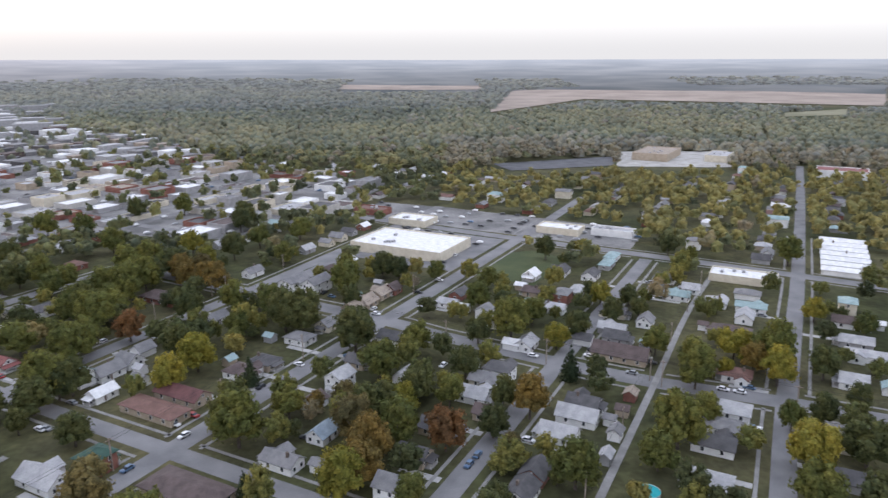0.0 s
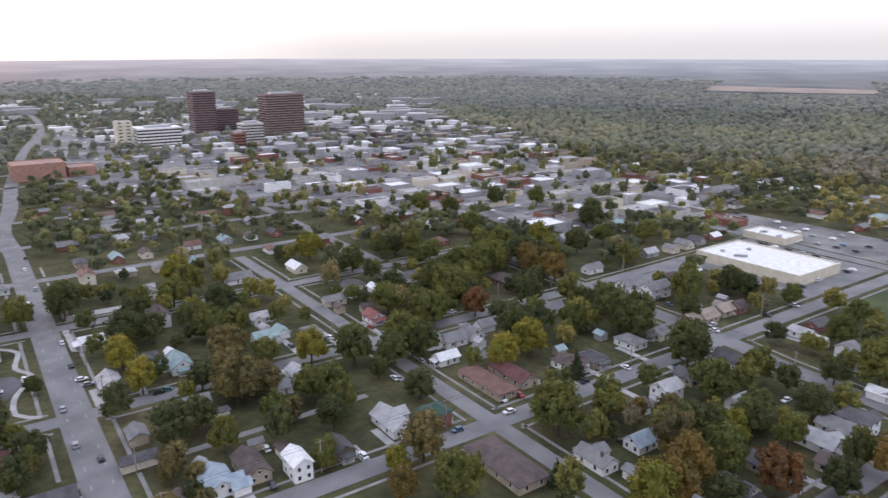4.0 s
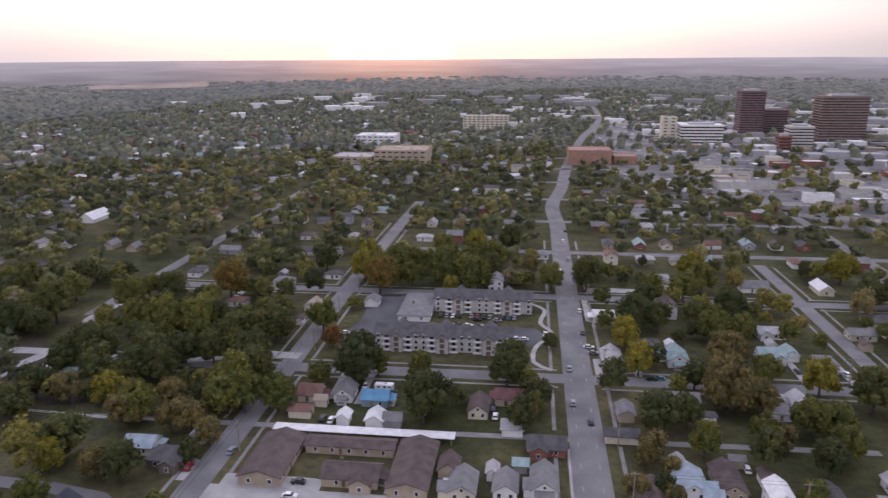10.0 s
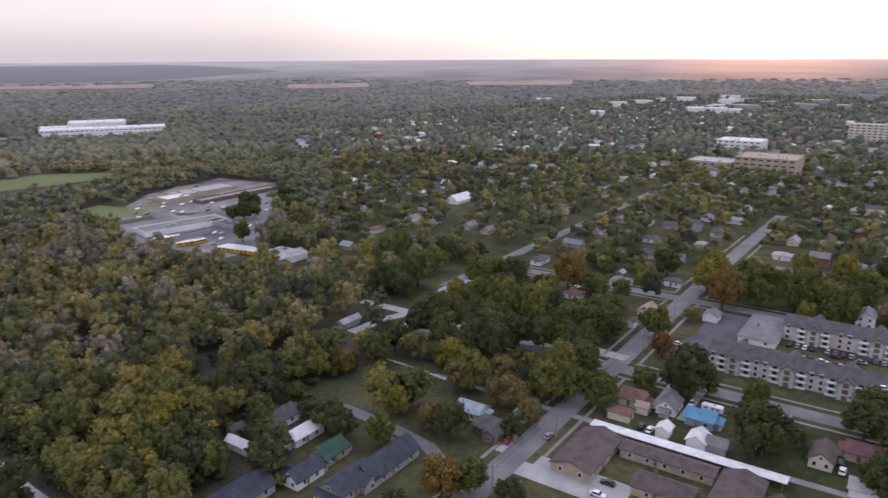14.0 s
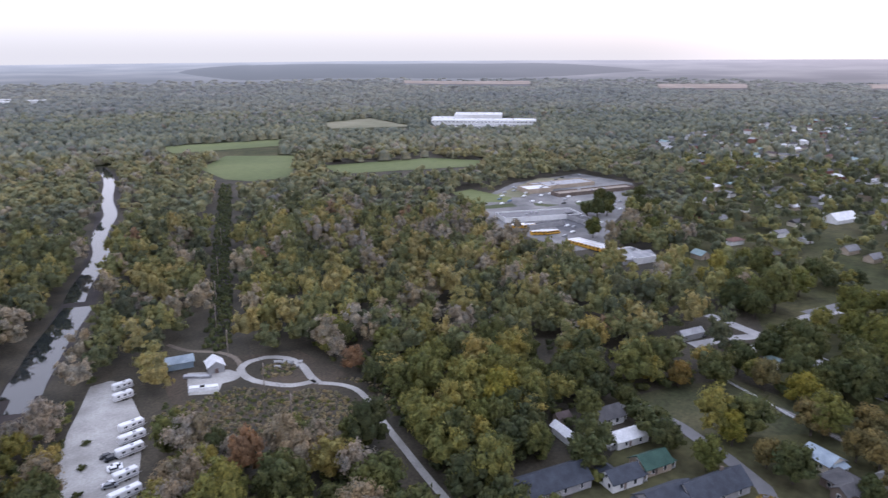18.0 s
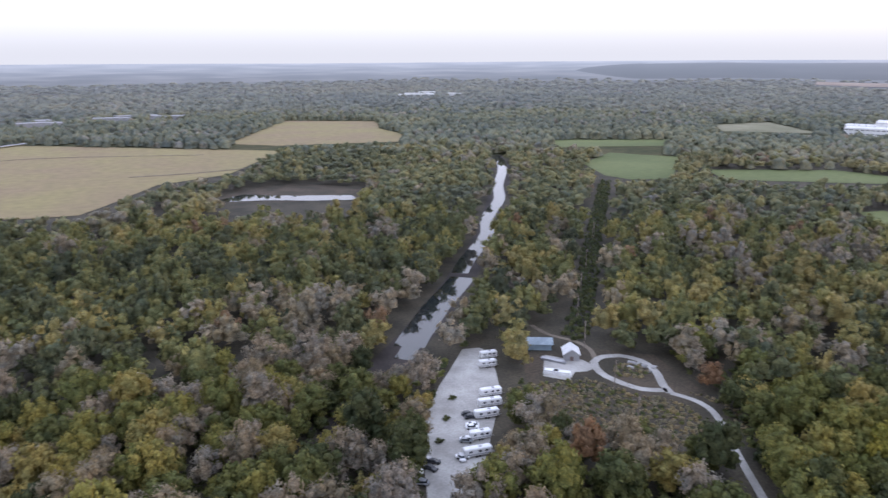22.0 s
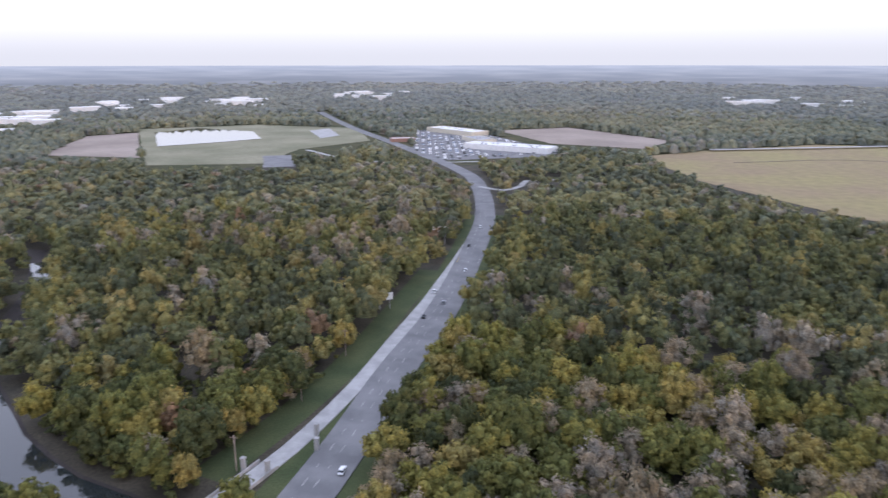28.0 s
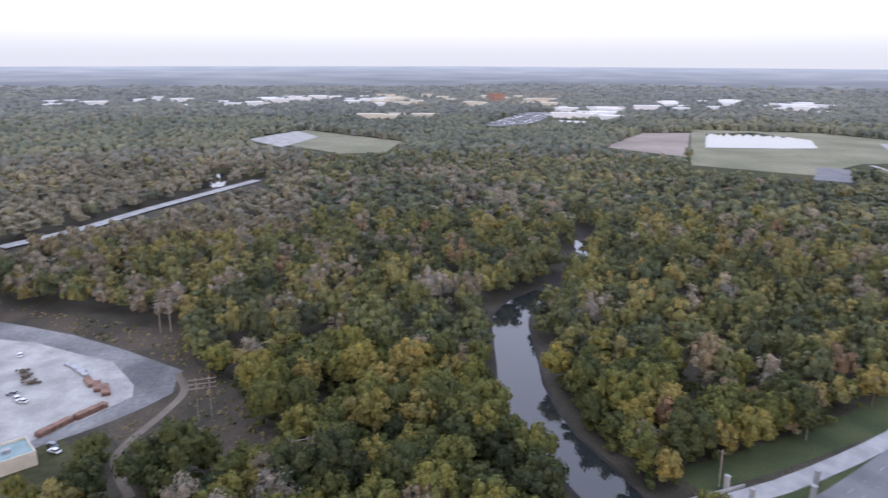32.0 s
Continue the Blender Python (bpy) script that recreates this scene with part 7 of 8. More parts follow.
# ---- vehicles ----
def car_template(tone):
    ob = holder("car", pose(0, 0, -50), "", "car", "vehicles")
    bm = bmesh.new()
    bmesh.ops.create_cube(bm, size=1)
    bmesh.ops.scale(bm, vec=(4.5, 1.8, 0.62), verts=bm.verts)
    bmesh.ops.bevel(bm, geom=bm.edges[:], offset=0.14, segments=2, affect="EDGES")
    bmesh.ops.translate(bm, vec=(0, 0, 0.62), verts=bm.verts)
    me = bpy.data.meshes.new("body")
    bm.to_mesh(me)
    bm.free()
    me.materials.append(M["paint_" + tone])
    part("body", me, ob)
    z0, z1 = 0.9, 1.45
    gl = [(-1.7, -0.82, z0), (1.1, -0.82, z0), (1.1, 0.82, z0), (-1.7, 0.82, z0), (-1.25, -0.68, z1), (0.45, -0.68, z1), (0.45, 0.68, z1), (-1.25, 0.68, z1)]
    part("cabin_glass", sheet("cabin_glass", gl, [(0, 1, 5, 4), (1, 2, 6, 5), (2, 3, 7, 6), (3, 0, 4, 7)], M["window"]), ob, "dark glass cabin windows")
    part("roof", box_mesh("roof", M["paint_" + tone], -1.27, 0.47, -0.7, 0.7, z1 - 0.02, z1 + 0.05), ob)
    bmw = bmesh.new()
    bmesh.ops.create_cone(bmw, cap_ends=True, segments=10, radius1=0.33, radius2=0.33, depth=0.24)
    bmesh.ops.rotate(bmw, matrix=Matrix.Rotation(math.pi / 2, 3, "X"), verts=bmw.verts)
    wm = bpy.data.meshes.new("wheel")
    bmw.to_mesh(wm)
    bmw.free()
    wm.materials.append(M["tyre"])
    for px in (-1.4, 1.4):
        for py in (-0.85, 0.85):
            part("wheel", wm, ob, "", pose(px, py, 0.33))
    return ob


CAR_T = {k: car_template(k) for k in ("white", "dark", "grey", "red", "blue", "teal")}
CAR_USED = set()
CAR_WORD = {"white": "white", "dark": "black", "grey": "silver-grey", "red": "red", "blue": "dark blue", "teal": "teal"}


def car(a, b, way, tone, place="parked on a street"):
    x, y = at(a, b)
    rng = random.Random(int(a * 3 + b * 5))
    turn = {"a": 62.5, "b": 152.5, "h": math.degrees(math.atan2(-190, 110)) + 0.0, "v": 62.5 + 90}[way]
    z = {"h": 0.36, "v": 0.11}.get(way, 0.06 if way in "ab" else 0)
    m = pose(x, y, z, 0, 0, turn + rng.choice((0, 180)) + rng.uniform(-3, 3))
    t = CAR_T[tone]
    if tone not in CAR_USED:
        CAR_USED.add(tone)
        t.matrix_basis = m
        ob = t
    else:
        ob = copy_thing(t, m)
    ob["label"] = "%s car with dark windows %s" % (CAR_WORD[tone], "driving on the highway" if way == "h" else place)
    return ob


car(144.0, 170.9, "a", "white")
car(147.8, 179.4, "b", "white")
car(155.2, 178.4, "b", "red")
car(122.2, 171.1, "a", "blue")
car(230.1, 120.7, "a", "white")
car(182.4, 172.6, "a", "dark")
car(125.1, 216.7, "b", "white")
car(126.3, 215.0, "b", "grey")
car(177.0, 81.1, "a", "blue")
car(171.0, 81.1, "a", "blue")
car(258.4, 19.3, "b", "white")
car(258.7, 13.7, "b", "white")
car(265.3, 71.8, "b", "white")
car(271.5, 72.2, "b", "dark")
car(257.2, 67.2, "b", "dark")
car(257.1, 52.5, "b", "grey")
car(273.7, 50.4, "b", "white")
car(270.1, 47.8, "b", "dark")
car(232.2, 5.2, "a", "white")
car(160.9, 134.6, "b", "dark")
car(272.4, 180.9, "a", "white")
car(275.1, 222.4, "b", "red")
car(280.8, 217.0, "a", "dark")
car(142.2, 224.2, "b", "grey")
car(145.8, 219.8, "b", "dark")
car(199.3, 137.3, "b", "grey")
car(644.1, 393.2, "b", "white")
car(24.7, 492.4, "b", "dark")
car(23.5, 418.8, "b", "grey")
car(24.9, 329.3, "b", "white")
car(24.6, 300.7, "b", "dark")
car(16.9, 261.8, "b", "grey")
car(16.9, 233.1, "b", "grey")
car(22.2, 220.1, "b", "dark")
car(22.6, 174.0, "b", "white")
car(22.1, 463.4, "b", "white")
car(-38.2, 303.1, "a", "dark")
car(-34.4, 303.7, "a", "grey")
car(-31.0, 304.4, "a", "dark")
car(-27.0, 304.3, "a", "white")
car(-42.8, 303.2, "a", "dark")
car(-22.0, 304.2, "a", "dark")
car(-14.0, 312.1, "a", "grey")
car(-23.3, 312.2, "a", "dark")
car(-4.4, 290.5, "a", "white")
car(-1.7, 290.4, "a", "white")
car(26.1, 284.9, "a", "white")
car(27.5, 278.8, "a", "grey")
car(47.7, 256.2, "a", "dark")
car(50.6, 256.7, "a", "teal")
car(-22.4, 179.5, "b", "white")
car(-65.5, 211.8, "b", "white")
car(-68.7, 212.6, "b", "dark")
car(-81.3, 289.7, "a", "white")
car(-91.4, 189.2, "b", "grey")
car(-11.1, 225.7, "b", "dark")
car(-10.1, 220.4, "b", "white")
car(66.1, 196.3, "b", "white")
car(60.3, 176.1, "b", "dark")
car(-65.1, 175.3, "a", "dark")
car(-65.3, 168.3, "a", "white")
car(-212.3, 233.5, "a", "dark")
car(-217.3, 235.8, "a", "dark")
car(-47.0, -184.9, "h", "white")
car(-118.7, -297.4, "h", "dark")
car(-135.5, -312.3, "h", "grey")
car(-138.0, -330.0, "h", "white")
car(-169.7, -359.2, "h", "white")
car(-196.5, -410.0, "h", "dark")
car(-226.6, -453.8, "h", "white")
car(-303.2, -651.3, "h", "white")
car(-310.4, -688.4, "h", "white")
car(-214.6, -4.5, "v", "white")
car(-221.9, -6.3, "v", "dark")
car(-205.2, -6.1, "v", "white")
car(-194.9, -6.9, "v", "white")
car(-191.3, -15.7, "v", "dark")
car(-186.0, -20.7, "v", "white")
car(-178.8, -23.5, "v", "white")
car(-180.1, -18.3, "v", "grey")
car(375.4, 188.1, "a", "white", "parked beside houses")
car(204.7, 172.4, "b", "white", "parked beside houses")
car(277.1, 232.1, "b", "dark", "parked beside houses")
car(277.9, 209.9, "b", "blue", "parked beside houses")
car(266.8, 176.0, "b", "white", "parked beside houses")
car(303.5, 173.7, "b", "dark", "parked beside houses")
car(326.9, 173.6, "b", "white", "parked beside houses")
car(276.3, 242.4, "b", "dark", "parked beside houses")
car(276.5, 227.8, "b", "blue", "parked beside houses")
car(184.6, 263.3, "a", "white", "parked beside houses")


for i in range(13):
    if i not in (4, 9):
        car(-41 + i * 2.9, 316, "b", ("dark", "grey", "white", "dark", "blue", "grey", "red")[i % 7], "parked in a courtyard row")
for a, tone in ((-36, "white"), (-24, "dark"), (-20.5, "grey"), (8, "white")):
    car(a, 303 if a < 5 else 297, "b", tone, "parked in an apartment courtyard")


for a, b, tone in (q for q in DRIVES if not 8 < q[0] < 32):
    car(a, b, "b", tone, "parked on a house drive")


def camper(x, y, turn, L, label):
    """A white travel trailer: bevelled body, dark stripe, windows, door, wheels and a tow bar."""
    ob = holder("travel_trailer", pose(x, y, 0.10, 0, 0, turn), label, "trailer", "stored campers")
    bm = bmesh.new()
    bmesh.ops.create_cube(bm, size=1)
    bmesh.ops.scale(bm, vec=(L, 2.5, 2.5), verts=bm.verts)
    bmesh.ops.bevel(bm, geom=bm.edges[:], offset=0.22, segments=2, affect="EDGES")
    bmesh.ops.translate(bm, vec=(0, 0, 1.85), verts=bm.verts)
    me = bpy.data.meshes.new("body")
    bm.to_mesh(me)
    bm.free()
    me.materials.append(M["paint_white"])
    part("body", me, ob)
    part("stripe", box_mesh("stripe", M["paint_grey"], -L * 0.46, L * 0.46, -1.27, 1.27, 1.1, 1.35), ob, "grey side stripe")
    for px in (-0.28, 0.05, 0.3):
        part("window", box_mesh("window", M["window"], -0.5, 0.5, -1.28, 1.28, -0.3, 0.3), ob, "", pose(px * L, 0, 2.2))
    part("roof_vent", box_mesh("roof_vent", M["metal"], -0.45, 0.45, -0.35, 0.35, 0, 0.3), ob, "", pose(L * 0.1, 0, 3.08))
    part("tow_bar", box_mesh("tow_bar", M["metal"], 0, 1.3, -0.07, 0.07, 0.5, 0.62), ob, "", pose(L / 2 - 0.1, 0, 0))
    for px in (-0.5, 0.5):
        for py in (-1.1, 1.1):
            part("wheel", CAR_T["dark"].children[-1].data, ob, "", pose(px, py, 0.33))
    return ob


for x, y, L in ((-125.6, -240.0, 7), (-121.3, -232.3, 7), (-111, -209.8, 8), (-107, -202.7, 8.5), (-102.2, -195.9, 8.5), (-93.8, -184.2, 7), (-88.6, -175.5, 9)):
    camper(x, y, 173, L, "white travel trailer parked in a gravel lot")
camper(*at(-52, 236), 62.5, 7, "white travel trailer parked behind a house")
camper(*at(-35, 222), 152.5, 8, "white travel trailer parked behind a house")
for i, (x, y) in enumerate(((-97, -213), (-89, -200), (-80.9, -187.2))):
    bush = new("shrub_island", big_mesh("shrub_island", crown_arrays(900 + i, 6, 220, 0.06)[0] * np.array([3.6, 3.6, 1.6]), crown_arrays(900 + i, 6, 220, 0.06)[1], M["leaf_d"]))
    bush.location = (x, y, -0.2)
    tagged(bush, "dark shrub island in a gravel lot", "shrub", "shrub islands")


def bus(x, y, turn):
    ob = holder("school_bus", pose(x, y, 0.15, 0, 0, turn), "yellow school bus with a white roof in a depot row", "bus", "school buses")
    part("body", box_mesh("body", M["yellow"], -5.2, 5.2, -1.2, 1.2, 0.5, 2.7), ob)
    part("roof", box_mesh("roof", M["paint_white"], -5.2, 5.2, -1.15, 1.15, 2.7, 3.0), ob, "white roof")
    part("hood", box_mesh("hood", M["yellow"], 5.2, 6.6, -1.0, 1.0, 0.5, 1.5), ob)
    part("window_band", box_mesh("window_band", M["window"], -5.0, 5.1, -1.22, 1.22, 1.65, 2.3), ob, "dark side windows")
    for px in (-3.2, 4.6):
        for py in (-1.1, 1.1):
            part("wheel", CAR_T["dark"].children[-1].data, ob, "", pose(px, py, 0.4))


for i in range(9):
    bus(-421 + i * 1.0, -199 + i * 3.3, 152)
for i in range(3):
    bus(-437 - i * 1.8, -251 + i * 3.2, 152)
for i in range(4):
    bus(-427 - i * 2.2, -230 + i * 2.6, 152)

# delivery truck on the main road
tr = holder("box_truck", pose(*at(17, 385), 0.08, 0, 0, 152.5), "white box truck driving on the main road", "truck")
part("box", box_mesh("box", M["paint_white"], -5, 3.2, -1.25, 1.25, 0.9, 3.7), tr, "white cargo box")
part("cab", box_mesh("cab", M["paint_white"], 3.3, 5.2, -1.15, 1.15, 0.5, 2.6), tr)
part("windscreen", box_mesh("windscreen", M["window"], 5.16, 5.24, -1.0, 1.0, 1.6, 2.4), tr)
for px in (-3.5, 4.2):
    for py in (-1.1, 1.1):
        part("wheel", CAR_T["dark"].children[-1].data, tr, "", pose(px, py, 0.42))


def far_cars(pts, pitch, share, seed, label):
    """Rows of parked cars on a far lot, one mesh for each paint."""
    rng = random.Random(seed)
    xs, ys = zip(*pts)
    turn = math.atan2(pts[1][1] - pts[0][1], pts[1][0] - pts[0][0])
    c, k = math.cos(turn), math.sin(turn)
    reach = math.hypot(max(xs) - min(xs), max(ys) - min(ys)) / 2
    mx, my = (max(xs) + min(xs)) / 2, (max(ys) + min(ys)) / 2
    shape = [(-0.9, -2.2, 0.3), (0.9, -2.2, 0.3), (0.9, 2.2, 0.3), (-0.9, 2.2, 0.3), (-0.9, -2.2, 0.85), (0.9, -2.2, 0.85), (0.9, 2.2, 0.85), (-0.9, 2.2, 0.85),
             (-0.7, -1.3, 1.45), (0.7, -1.3, 1.45), (0.7, 0.6, 1.45), (-0.7, 0.6, 1.45)]
    quads = [(0, 1, 5, 4), (1, 2, 6, 5), (2, 3, 7, 6), (3, 0, 4, 7), (4, 5, 9, 8), (5, 6, 10, 9), (6, 7, 11, 10), (7, 4, 8, 11), (8, 9, 10, 11)]
    made = {}
    v = -reach
    while v < reach:
        u = -reach
        while u < reach:
            x, y = mx + u * c - v * k, my + u * k + v * c
            if rng.random() < share and inside(list(pts), np.array(x), np.array(y)) and min([math.hypot(x - p, y - q) - w * 0.7 for p, q, w in HOUSE_AT]) > 3:
                vs, fs = made.setdefault(rng.choice(("white", "white", "white", "grey", "grey", "dark", "dark", "dark", "blue")), ([], []))
                n, z = len(vs), float(rise(x, y)) + 0.3
                vs += [(x + p * c - q * k, y + p * k + q * c, z + w) for p, q, w in shape]
                fs += [tuple(n + i for i in q) for q in quads]
            u += 2.9
        v += pitch
    for tone, (vs, fs) in made.items():
        tagged(new("parked_cars", sheet("parked_cars", vs, fs, M["paint_" + tone])), "%s cars parked %s" % (CAR_WORD[tone], label), "cars", kind="stuff")


far_cars([(640, -725), (820, -935), (760, -990), (470, -830), (546, -669)], 9, 0.42, 1, "on a retail lot")
far_cars([(-425, -180), (-440, -262), (-533, -330), (-600, -340), (-680, -320), (-560, -220)], 13, 0.12, 2, "on a school lot")
far_cars([at(345, 180), at(425, 180), at(425, 258), at(345, 244)], 9, 0.22, 3, "beside a flat white store")
far_cars([at(438, 96), at(492, 98), at(500, 250), at(494, 318), at(446, 316)], 12, 0.16, 4, "between low shops")
far_cars(DOWNTOWN, 24, 0.10, 5, "on downtown lots")
far_cars([(1360, -284), (1690, -470), (1640, -530), (1393, -404)], 14, 0.25, 6, "on a far paved yard")

# ---- poles, signs, bridge ----
def utility_pole(x, y, turn, h=11.0, arms=1):
    ob = holder("utility_pole", pose(x, y, 0, 0, 0, turn), "weathered wooden utility pole with crossarm", "pole", "utility poles")
    part("post", box_mesh("post", M["pole"], -0.16, 0.16, -0.16, 0.16, 0, h), ob)
    for k in range(arms):
        part("crossarm", box_mesh("crossarm", M["pole"], -1.3, 1.3, -0.08, 0.08, 0, 0.16), ob, "", pose(0, 0.2, h - 0.7 - 1.1 * k))
    return ob


for a in range(30, 330, 45):
    utility_pole(*at(a, 174.5), 62.5)
    utility_pole(*at(a, 259.5), 62.5)
for b in range(70, 430, 45):
    utility_pole(*at(29.5, b), 152.5)
    utility_pole(*at(250.5, b - 120), 152.5)
for b in range(150, 380, 40):
    utility_pole(*at(-89, b), 152.5)
for a in range(170, 420, 42):
    utility_pole(*at(a, 45), 62.5, 9)
for x, y in ((-144, -168), (-155, -195), (-168, -233), (-184, -262), (-207, -293), (-236, -330), (-280, -385)):
    utility_pole(x, y, 50, 12, 2)
for x, y in ((168, -108), (188, -150), (205, -188)):
    utility_pole(x, y, 25, 12)


def cables(pts, h, label):
    """Two overhead cables from pole to pole."""
    for s in (-0.8, 0.8):
        tagged(new("overhead_cable", ribbon("overhead_cable", offset_line(pts, s), 0.06, h, M["tyre"], 0.05)), label, "cable", "overhead cables")


for b in (174.5, 259.5):
    cables([at(a, b) for a in range(30, 330, 45)], 10.4, "black overhead cable along a street")
cables([at(29.5, b) for b in range(70, 430, 45)], 10.4, "black overhead cable along the main road")
cables([at(250.5, b - 120) for b in range(70, 430, 45)], 10.4, "black overhead cable along a street")
cables([at(-89, b) for b in range(150, 380, 40)], 10.4, "black overhead cable along a street")
cables([at(a, 45) for a in range(170, 420, 42)], 8.4, "black overhead cable along an alley")
cables([(-144, -168), (-155, -195), (-168, -233), (-184, -262), (-207, -293), (-236, -330), (-280, -385)], 11.4, "black overhead cable over a clearing")


def h_pylon(x, y, turn):
    """Twin wooden posts with three crossarms, on the line through the woods."""
    ob = holder("h_frame_pylon", pose(x, y, 0, 0, 0, turn), "twin-post wooden power pylon above woods", "pylon", "power line pylons")
    for px in (-2.2, 2.2):
        part("post", box_mesh("post", M["pole"], -0.2, 0.2, -0.2, 0.2, 0, 16), ob, "", pose(px, 0, 0))
    for z in (15.5, 13.9, 12.3):
        part("crossarm", box_mesh("crossarm", M["pole"], -4.5, 4.5, -0.12, 0.12, 0, 0.25), ob, "", pose(0, 0.3, z))


for x, y in ((319.4, 77.9), (231.5, 46.4), (185.8, 12.0), (420, 96), (520, 112)):
    h_pylon(x, y, 100)


def billboard(x, y, turn, w, h, z, face, label):
    ob = holder("billboard", pose(x, y, 0, 0, 0, turn), label, "billboard", "billboards")
    part("panel", box_mesh("panel", M[face], -w / 2, w / 2, -0.15, 0.15, z, z + h), ob, "blank pale sign face")
    part("frame", boxes("frame", M["metal"], (-w / 2 - 0.15, w / 2 + 0.15, -0.1, 0.1, z - 0.2, z), (-w / 2 - 0.15, w / 2 + 0.15, -0.1, 0.1, z + h, z + h + 0.15)), ob)
    for px in (-w * 0.3, w * 0.3):
        part("post", box_mesh("post", M["metal"], -0.2, 0.2, -0.2, 0.2, 0, z), ob, "", pose(px, 0, 0))
    block_line([(x, y), (x + 0.1, y)], 4)


billboard(291, -356, 50, 10, 4.5, 8, "trim", "white billboard on posts beside a highway")
billboard(232, -240, 60, 8.5, 3.4, 5, "trim", "white billboard on posts beside a highway")
billboard(146, -183, 60, 8, 2.4, 4, "signblue", "pale blue billboard at the edge of woods")

br = holder("road_bridge", pose(0, 0, 0), "old concrete bridge with pale square pillars", "bridge")
for x, y in ((159.5, -113), (166.5, -109.5), (158, -131), (165, -137)):
    p = part("pillar", box_mesh("pillar", M["concrete"], -0.6, 0.6, -0.6, 0.6, 0, 4.2), br, "pale concrete gate pillar", pose(x, y, 0, 0, 0, 20))
    part("cap", box_mesh("cap", M["concrete"], -0.75, 0.75, -0.75, 0.75, 4.2, 4.5), p)
for s in (-3.6, 3.6):
    e = offset_line([(155, -80), (159, -98), (163, -116)], s)
    part("parapet", ribbon("parapet", e, 0.4, 1.2, M["concrete"], 1.2), br, "low concrete parapet")

pool = holder("swimming_pool", pose(57, 174.5, 0), "round above-ground pool with teal water", "pool")
bmp = bmesh.new()
bmesh.ops.create_cone(bmp, cap_ends=False, segments=28, radius1=3.4, radius2=3.4, depth=1.2)
bmesh.ops.translate(bmp, vec=(0, 0, 0.6), verts=bmp.verts)
pw_me = bpy.data.meshes.new("pool_wall")
bmp.to_mesh(pw_me)
bmp.free()
pw_me.materials.append(M["trim"])
part("pool_wall", pw_me, pool)
bmp = bmesh.new()
bmesh.ops.create_circle(bmp, cap_ends=True, segments=28, radius=3.35)
bmesh.ops.translate(bmp, vec=(0, 0, 1.05), verts=bmp.verts)
pwa = bpy.data.meshes.new("pool_water")
bmp.to_mesh(pwa)
bmp.free()
pwa.materials.append(surface("pool_water", (0.03, 0.30, 0.32), (0.05, 0.38, 0.40), 0.4, 0.08, 2.0, 0.05, 0, 0.5))
part("water", pwa, pool, "teal pool water")

# in-ground pool with a pale deck behind a house
deck = holder("pool_deck", pose(-193.6, -83.3, 0.05, 0, 0, 152.5), "rectangular pool with a pale concrete deck", "pool")
part("deck", boxes("deck", M["concrete"], (-7, 7, -4.2, -2.2, 0, 0.12), (-7, 7, 2.2, 4.2, 0, 0.12), (-7, -5, -2.2, 2.2, 0, 0.12), (5, 7, -2.2, 2.2, 0, 0.12)), deck)
part("water", box_mesh("water", pwa.materials[0], -5, 5, -2.2, 2.2, -0.1, 0.02), deck, "dull green pool water")

# the works yard: stacks of rusty steel, pipe racks, a rubble heap and parked machines
def stack(x, y, turn, L, W, h, mat, label, n=4):
    ob = holder("material_stack", pose(x, y, 0.12, 0, 0, turn), label, "stack", "stacks in the works yard")
    for i in range(n):
        part("layer", box_mesh("layer", M[mat], -L / 2 + 0.3 * (i % 2), L / 2 - 0.2 * (i % 3), -W / 2, W / 2, 0, h / n - 0.06), ob, "", pose(0, 0.15 * (i % 2), i * h / n))
    return ob


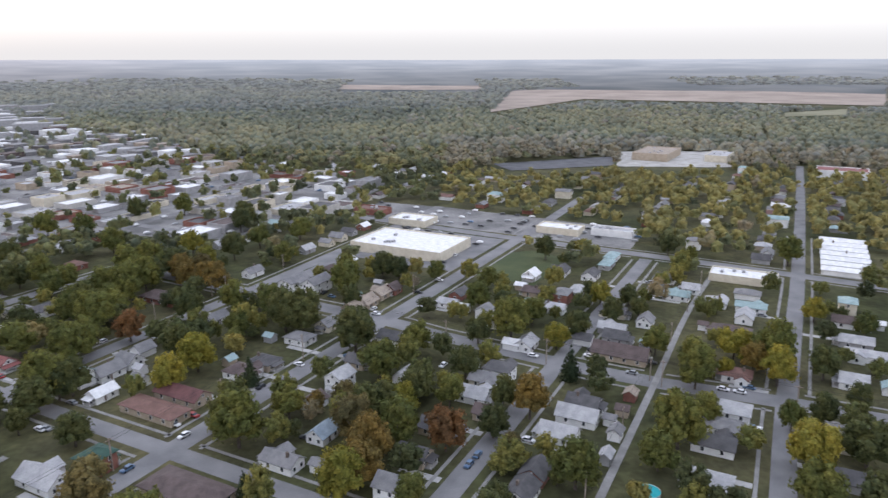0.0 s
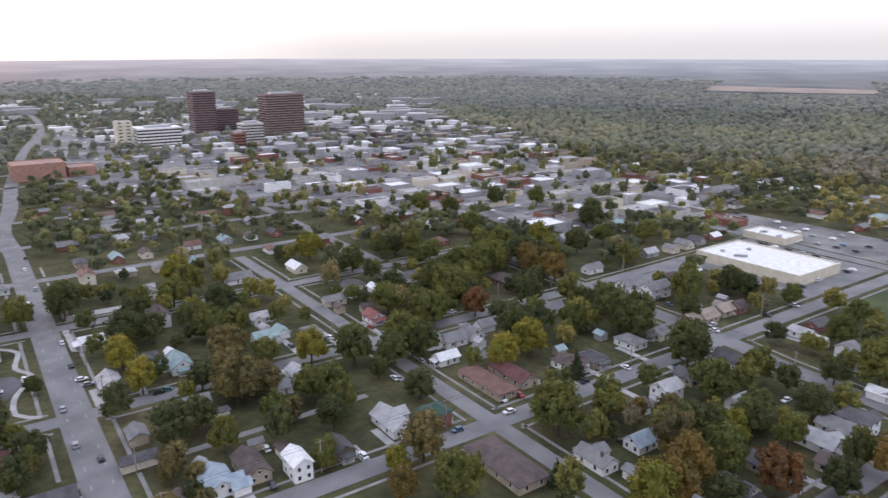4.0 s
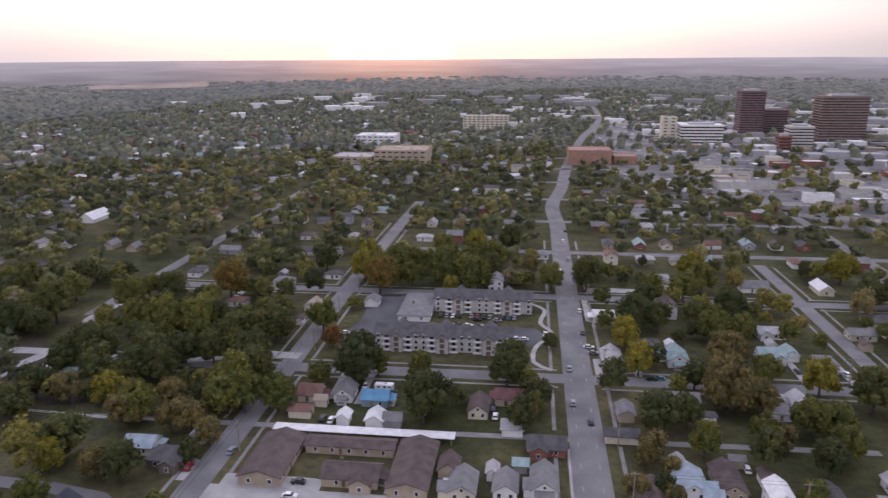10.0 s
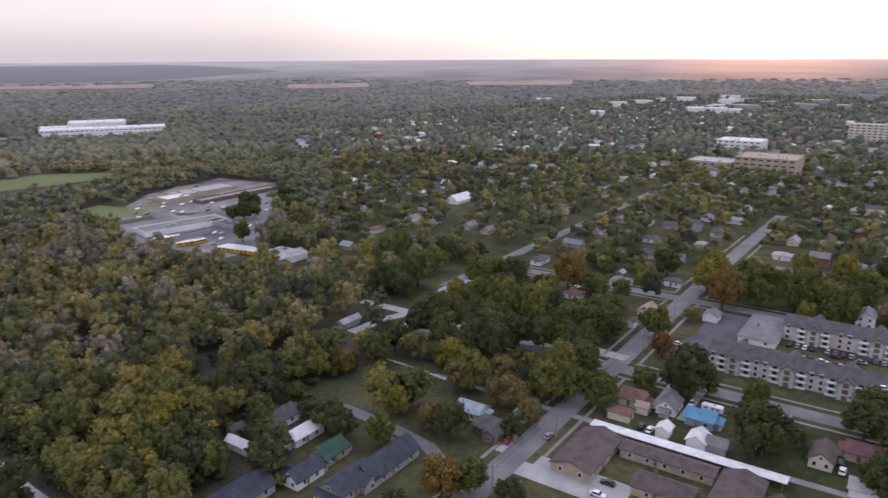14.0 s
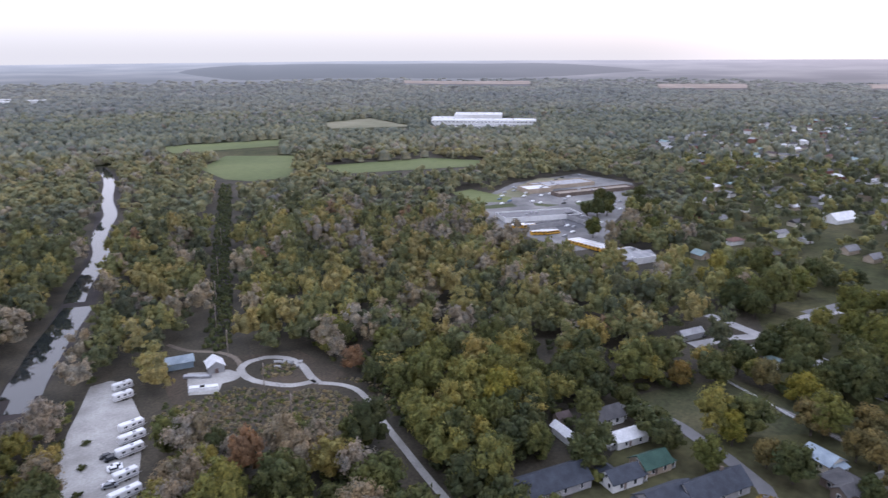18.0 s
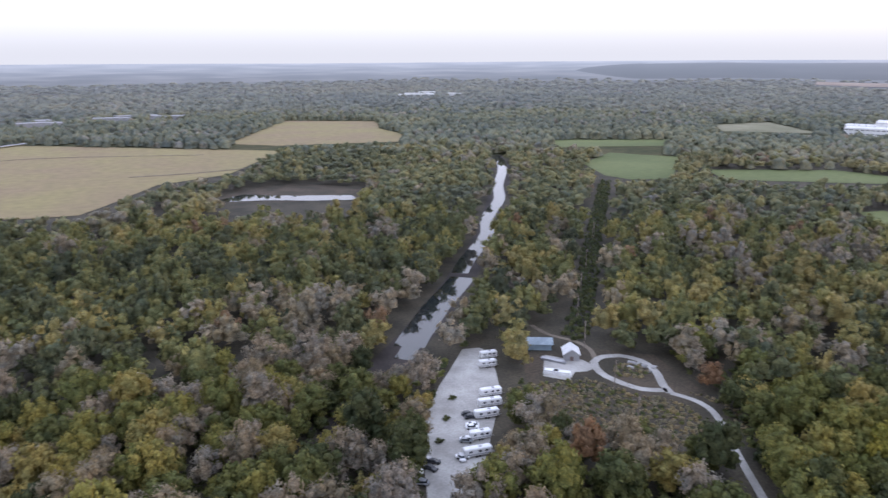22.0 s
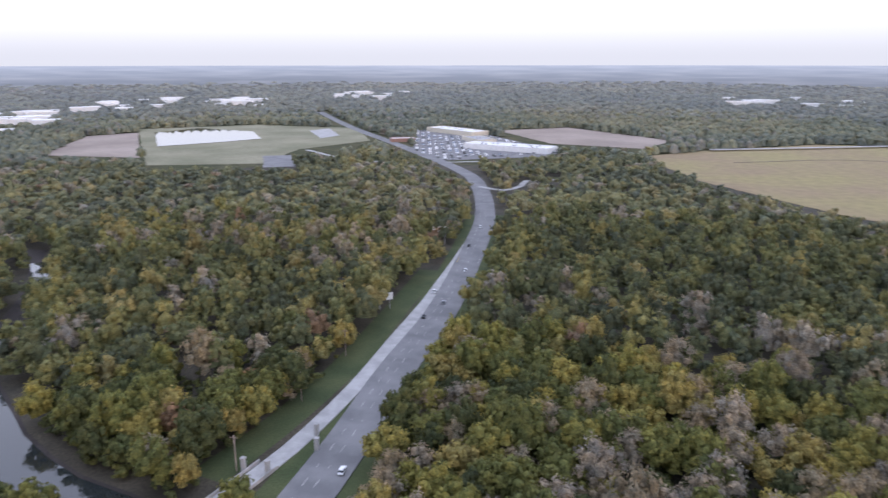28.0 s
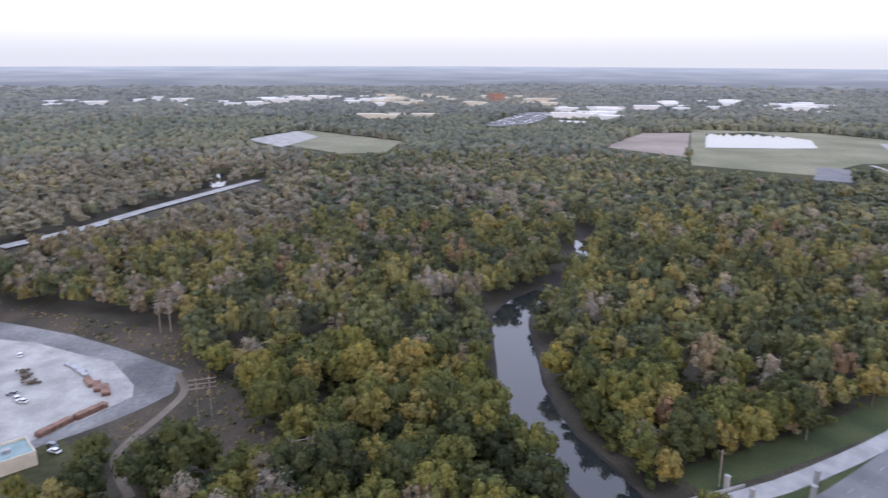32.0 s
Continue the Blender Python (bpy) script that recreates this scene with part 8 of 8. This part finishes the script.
for x, y, tn, L, W, h in ((233, 95.5, -35, 13, 2.6, 1.6), (243, 87, -40, 12, 2.6, 1.8), (260, 87, 20, 9, 3, 1.5), (264, 91, 20, 9, 3, 1.2), (268, 95, 30, 8, 2.6, 1.4)):
    stack(x, y, tn, L, W, h, "rust_metal", "stack of rusty steel beams on gravel")
for x, y, tn in ((278, 101, 40), (282, 103, 40), (285, 107, 45)):
    stack(x, y, tn, 9, 1.8, 1.0, "metal", "rack of grey steel pipes on gravel", 3)
for i, (x, y) in enumerate(((277, 121), (282, 124), (271, 117))):
    hv, hf = crown_arrays(950 + i, 5, 0, 0.1)
    hp = new("rubble_heap", big_mesh("rubble_heap", hv * np.array([9, 6, 2.6]) - np.array([0, 0, 0.4]), hf, M["dirt"]))
    hp.location = (x, y, 0)
    hp.rotation_euler = (0, 0, 0.7 * i)
    tagged(hp, "low grey-brown rubble heap on gravel", "heap", "rubble heaps")
for x, y, tn, tone in ((258, 117, 30, "white"), (255, 114, 60, "white"), (300, 132, 20, "white"), (217, 90, 60, "white"), (221, 92, 50, "grey"), (262, 120, 80, "grey")):
    cc = copy_thing(CAR_T[tone], pose(x, y, 0.13, 0, 0, tn))
    cc["label"] = "%s car with dark windows parked in a gravel yard" % CAR_WORD[tone]
for x, y, L in ((-147, -228, 6), (-150, -224, 5)):
    stack(x, y, 130, L, 2.2, 1.0, "metal", "heap of pale scrap beside sheds", 3)
for x, y, L in ((-144.5, -214, 7), (-141.5, -217, 6)):
    stack(x, y, 140, L, 2.4, 1.5, "trim", "white flat-decked trailer beside sheds", 2)
for x, y, tn, tone in ((-94.4, -191, 160, "white"), (-88.8, -184.1, 150, "grey"), (-83.3, -175.5, 75, "white"), (-96.9, -197.6, 170, "dark"), (-62.9, -168.8, 122, "white"), (-67.2, -168.4, 122, "grey"), (-67.6, -174.2, 122, "white"), (-72.3, -174, 122, "dark"), (-73.5, -178, 140, "white")):
    cc = copy_thing(CAR_T[tone], pose(x, y, 0.11, 0, 0, tn))
    cc["label"] = "%s car with dark windows parked beside campers" % CAR_WORD[tone]
for i in range(9):
    rr = random.Random(40 + i)
    stack(-177 + rr.uniform(-5, 5), -207 + rr.uniform(-6, 6), rr.uniform(0, 180), rr.uniform(1.5, 4), rr.uniform(0.8, 1.6), 0.6, "concrete", "pale broken slab in a scrubby island", 2)
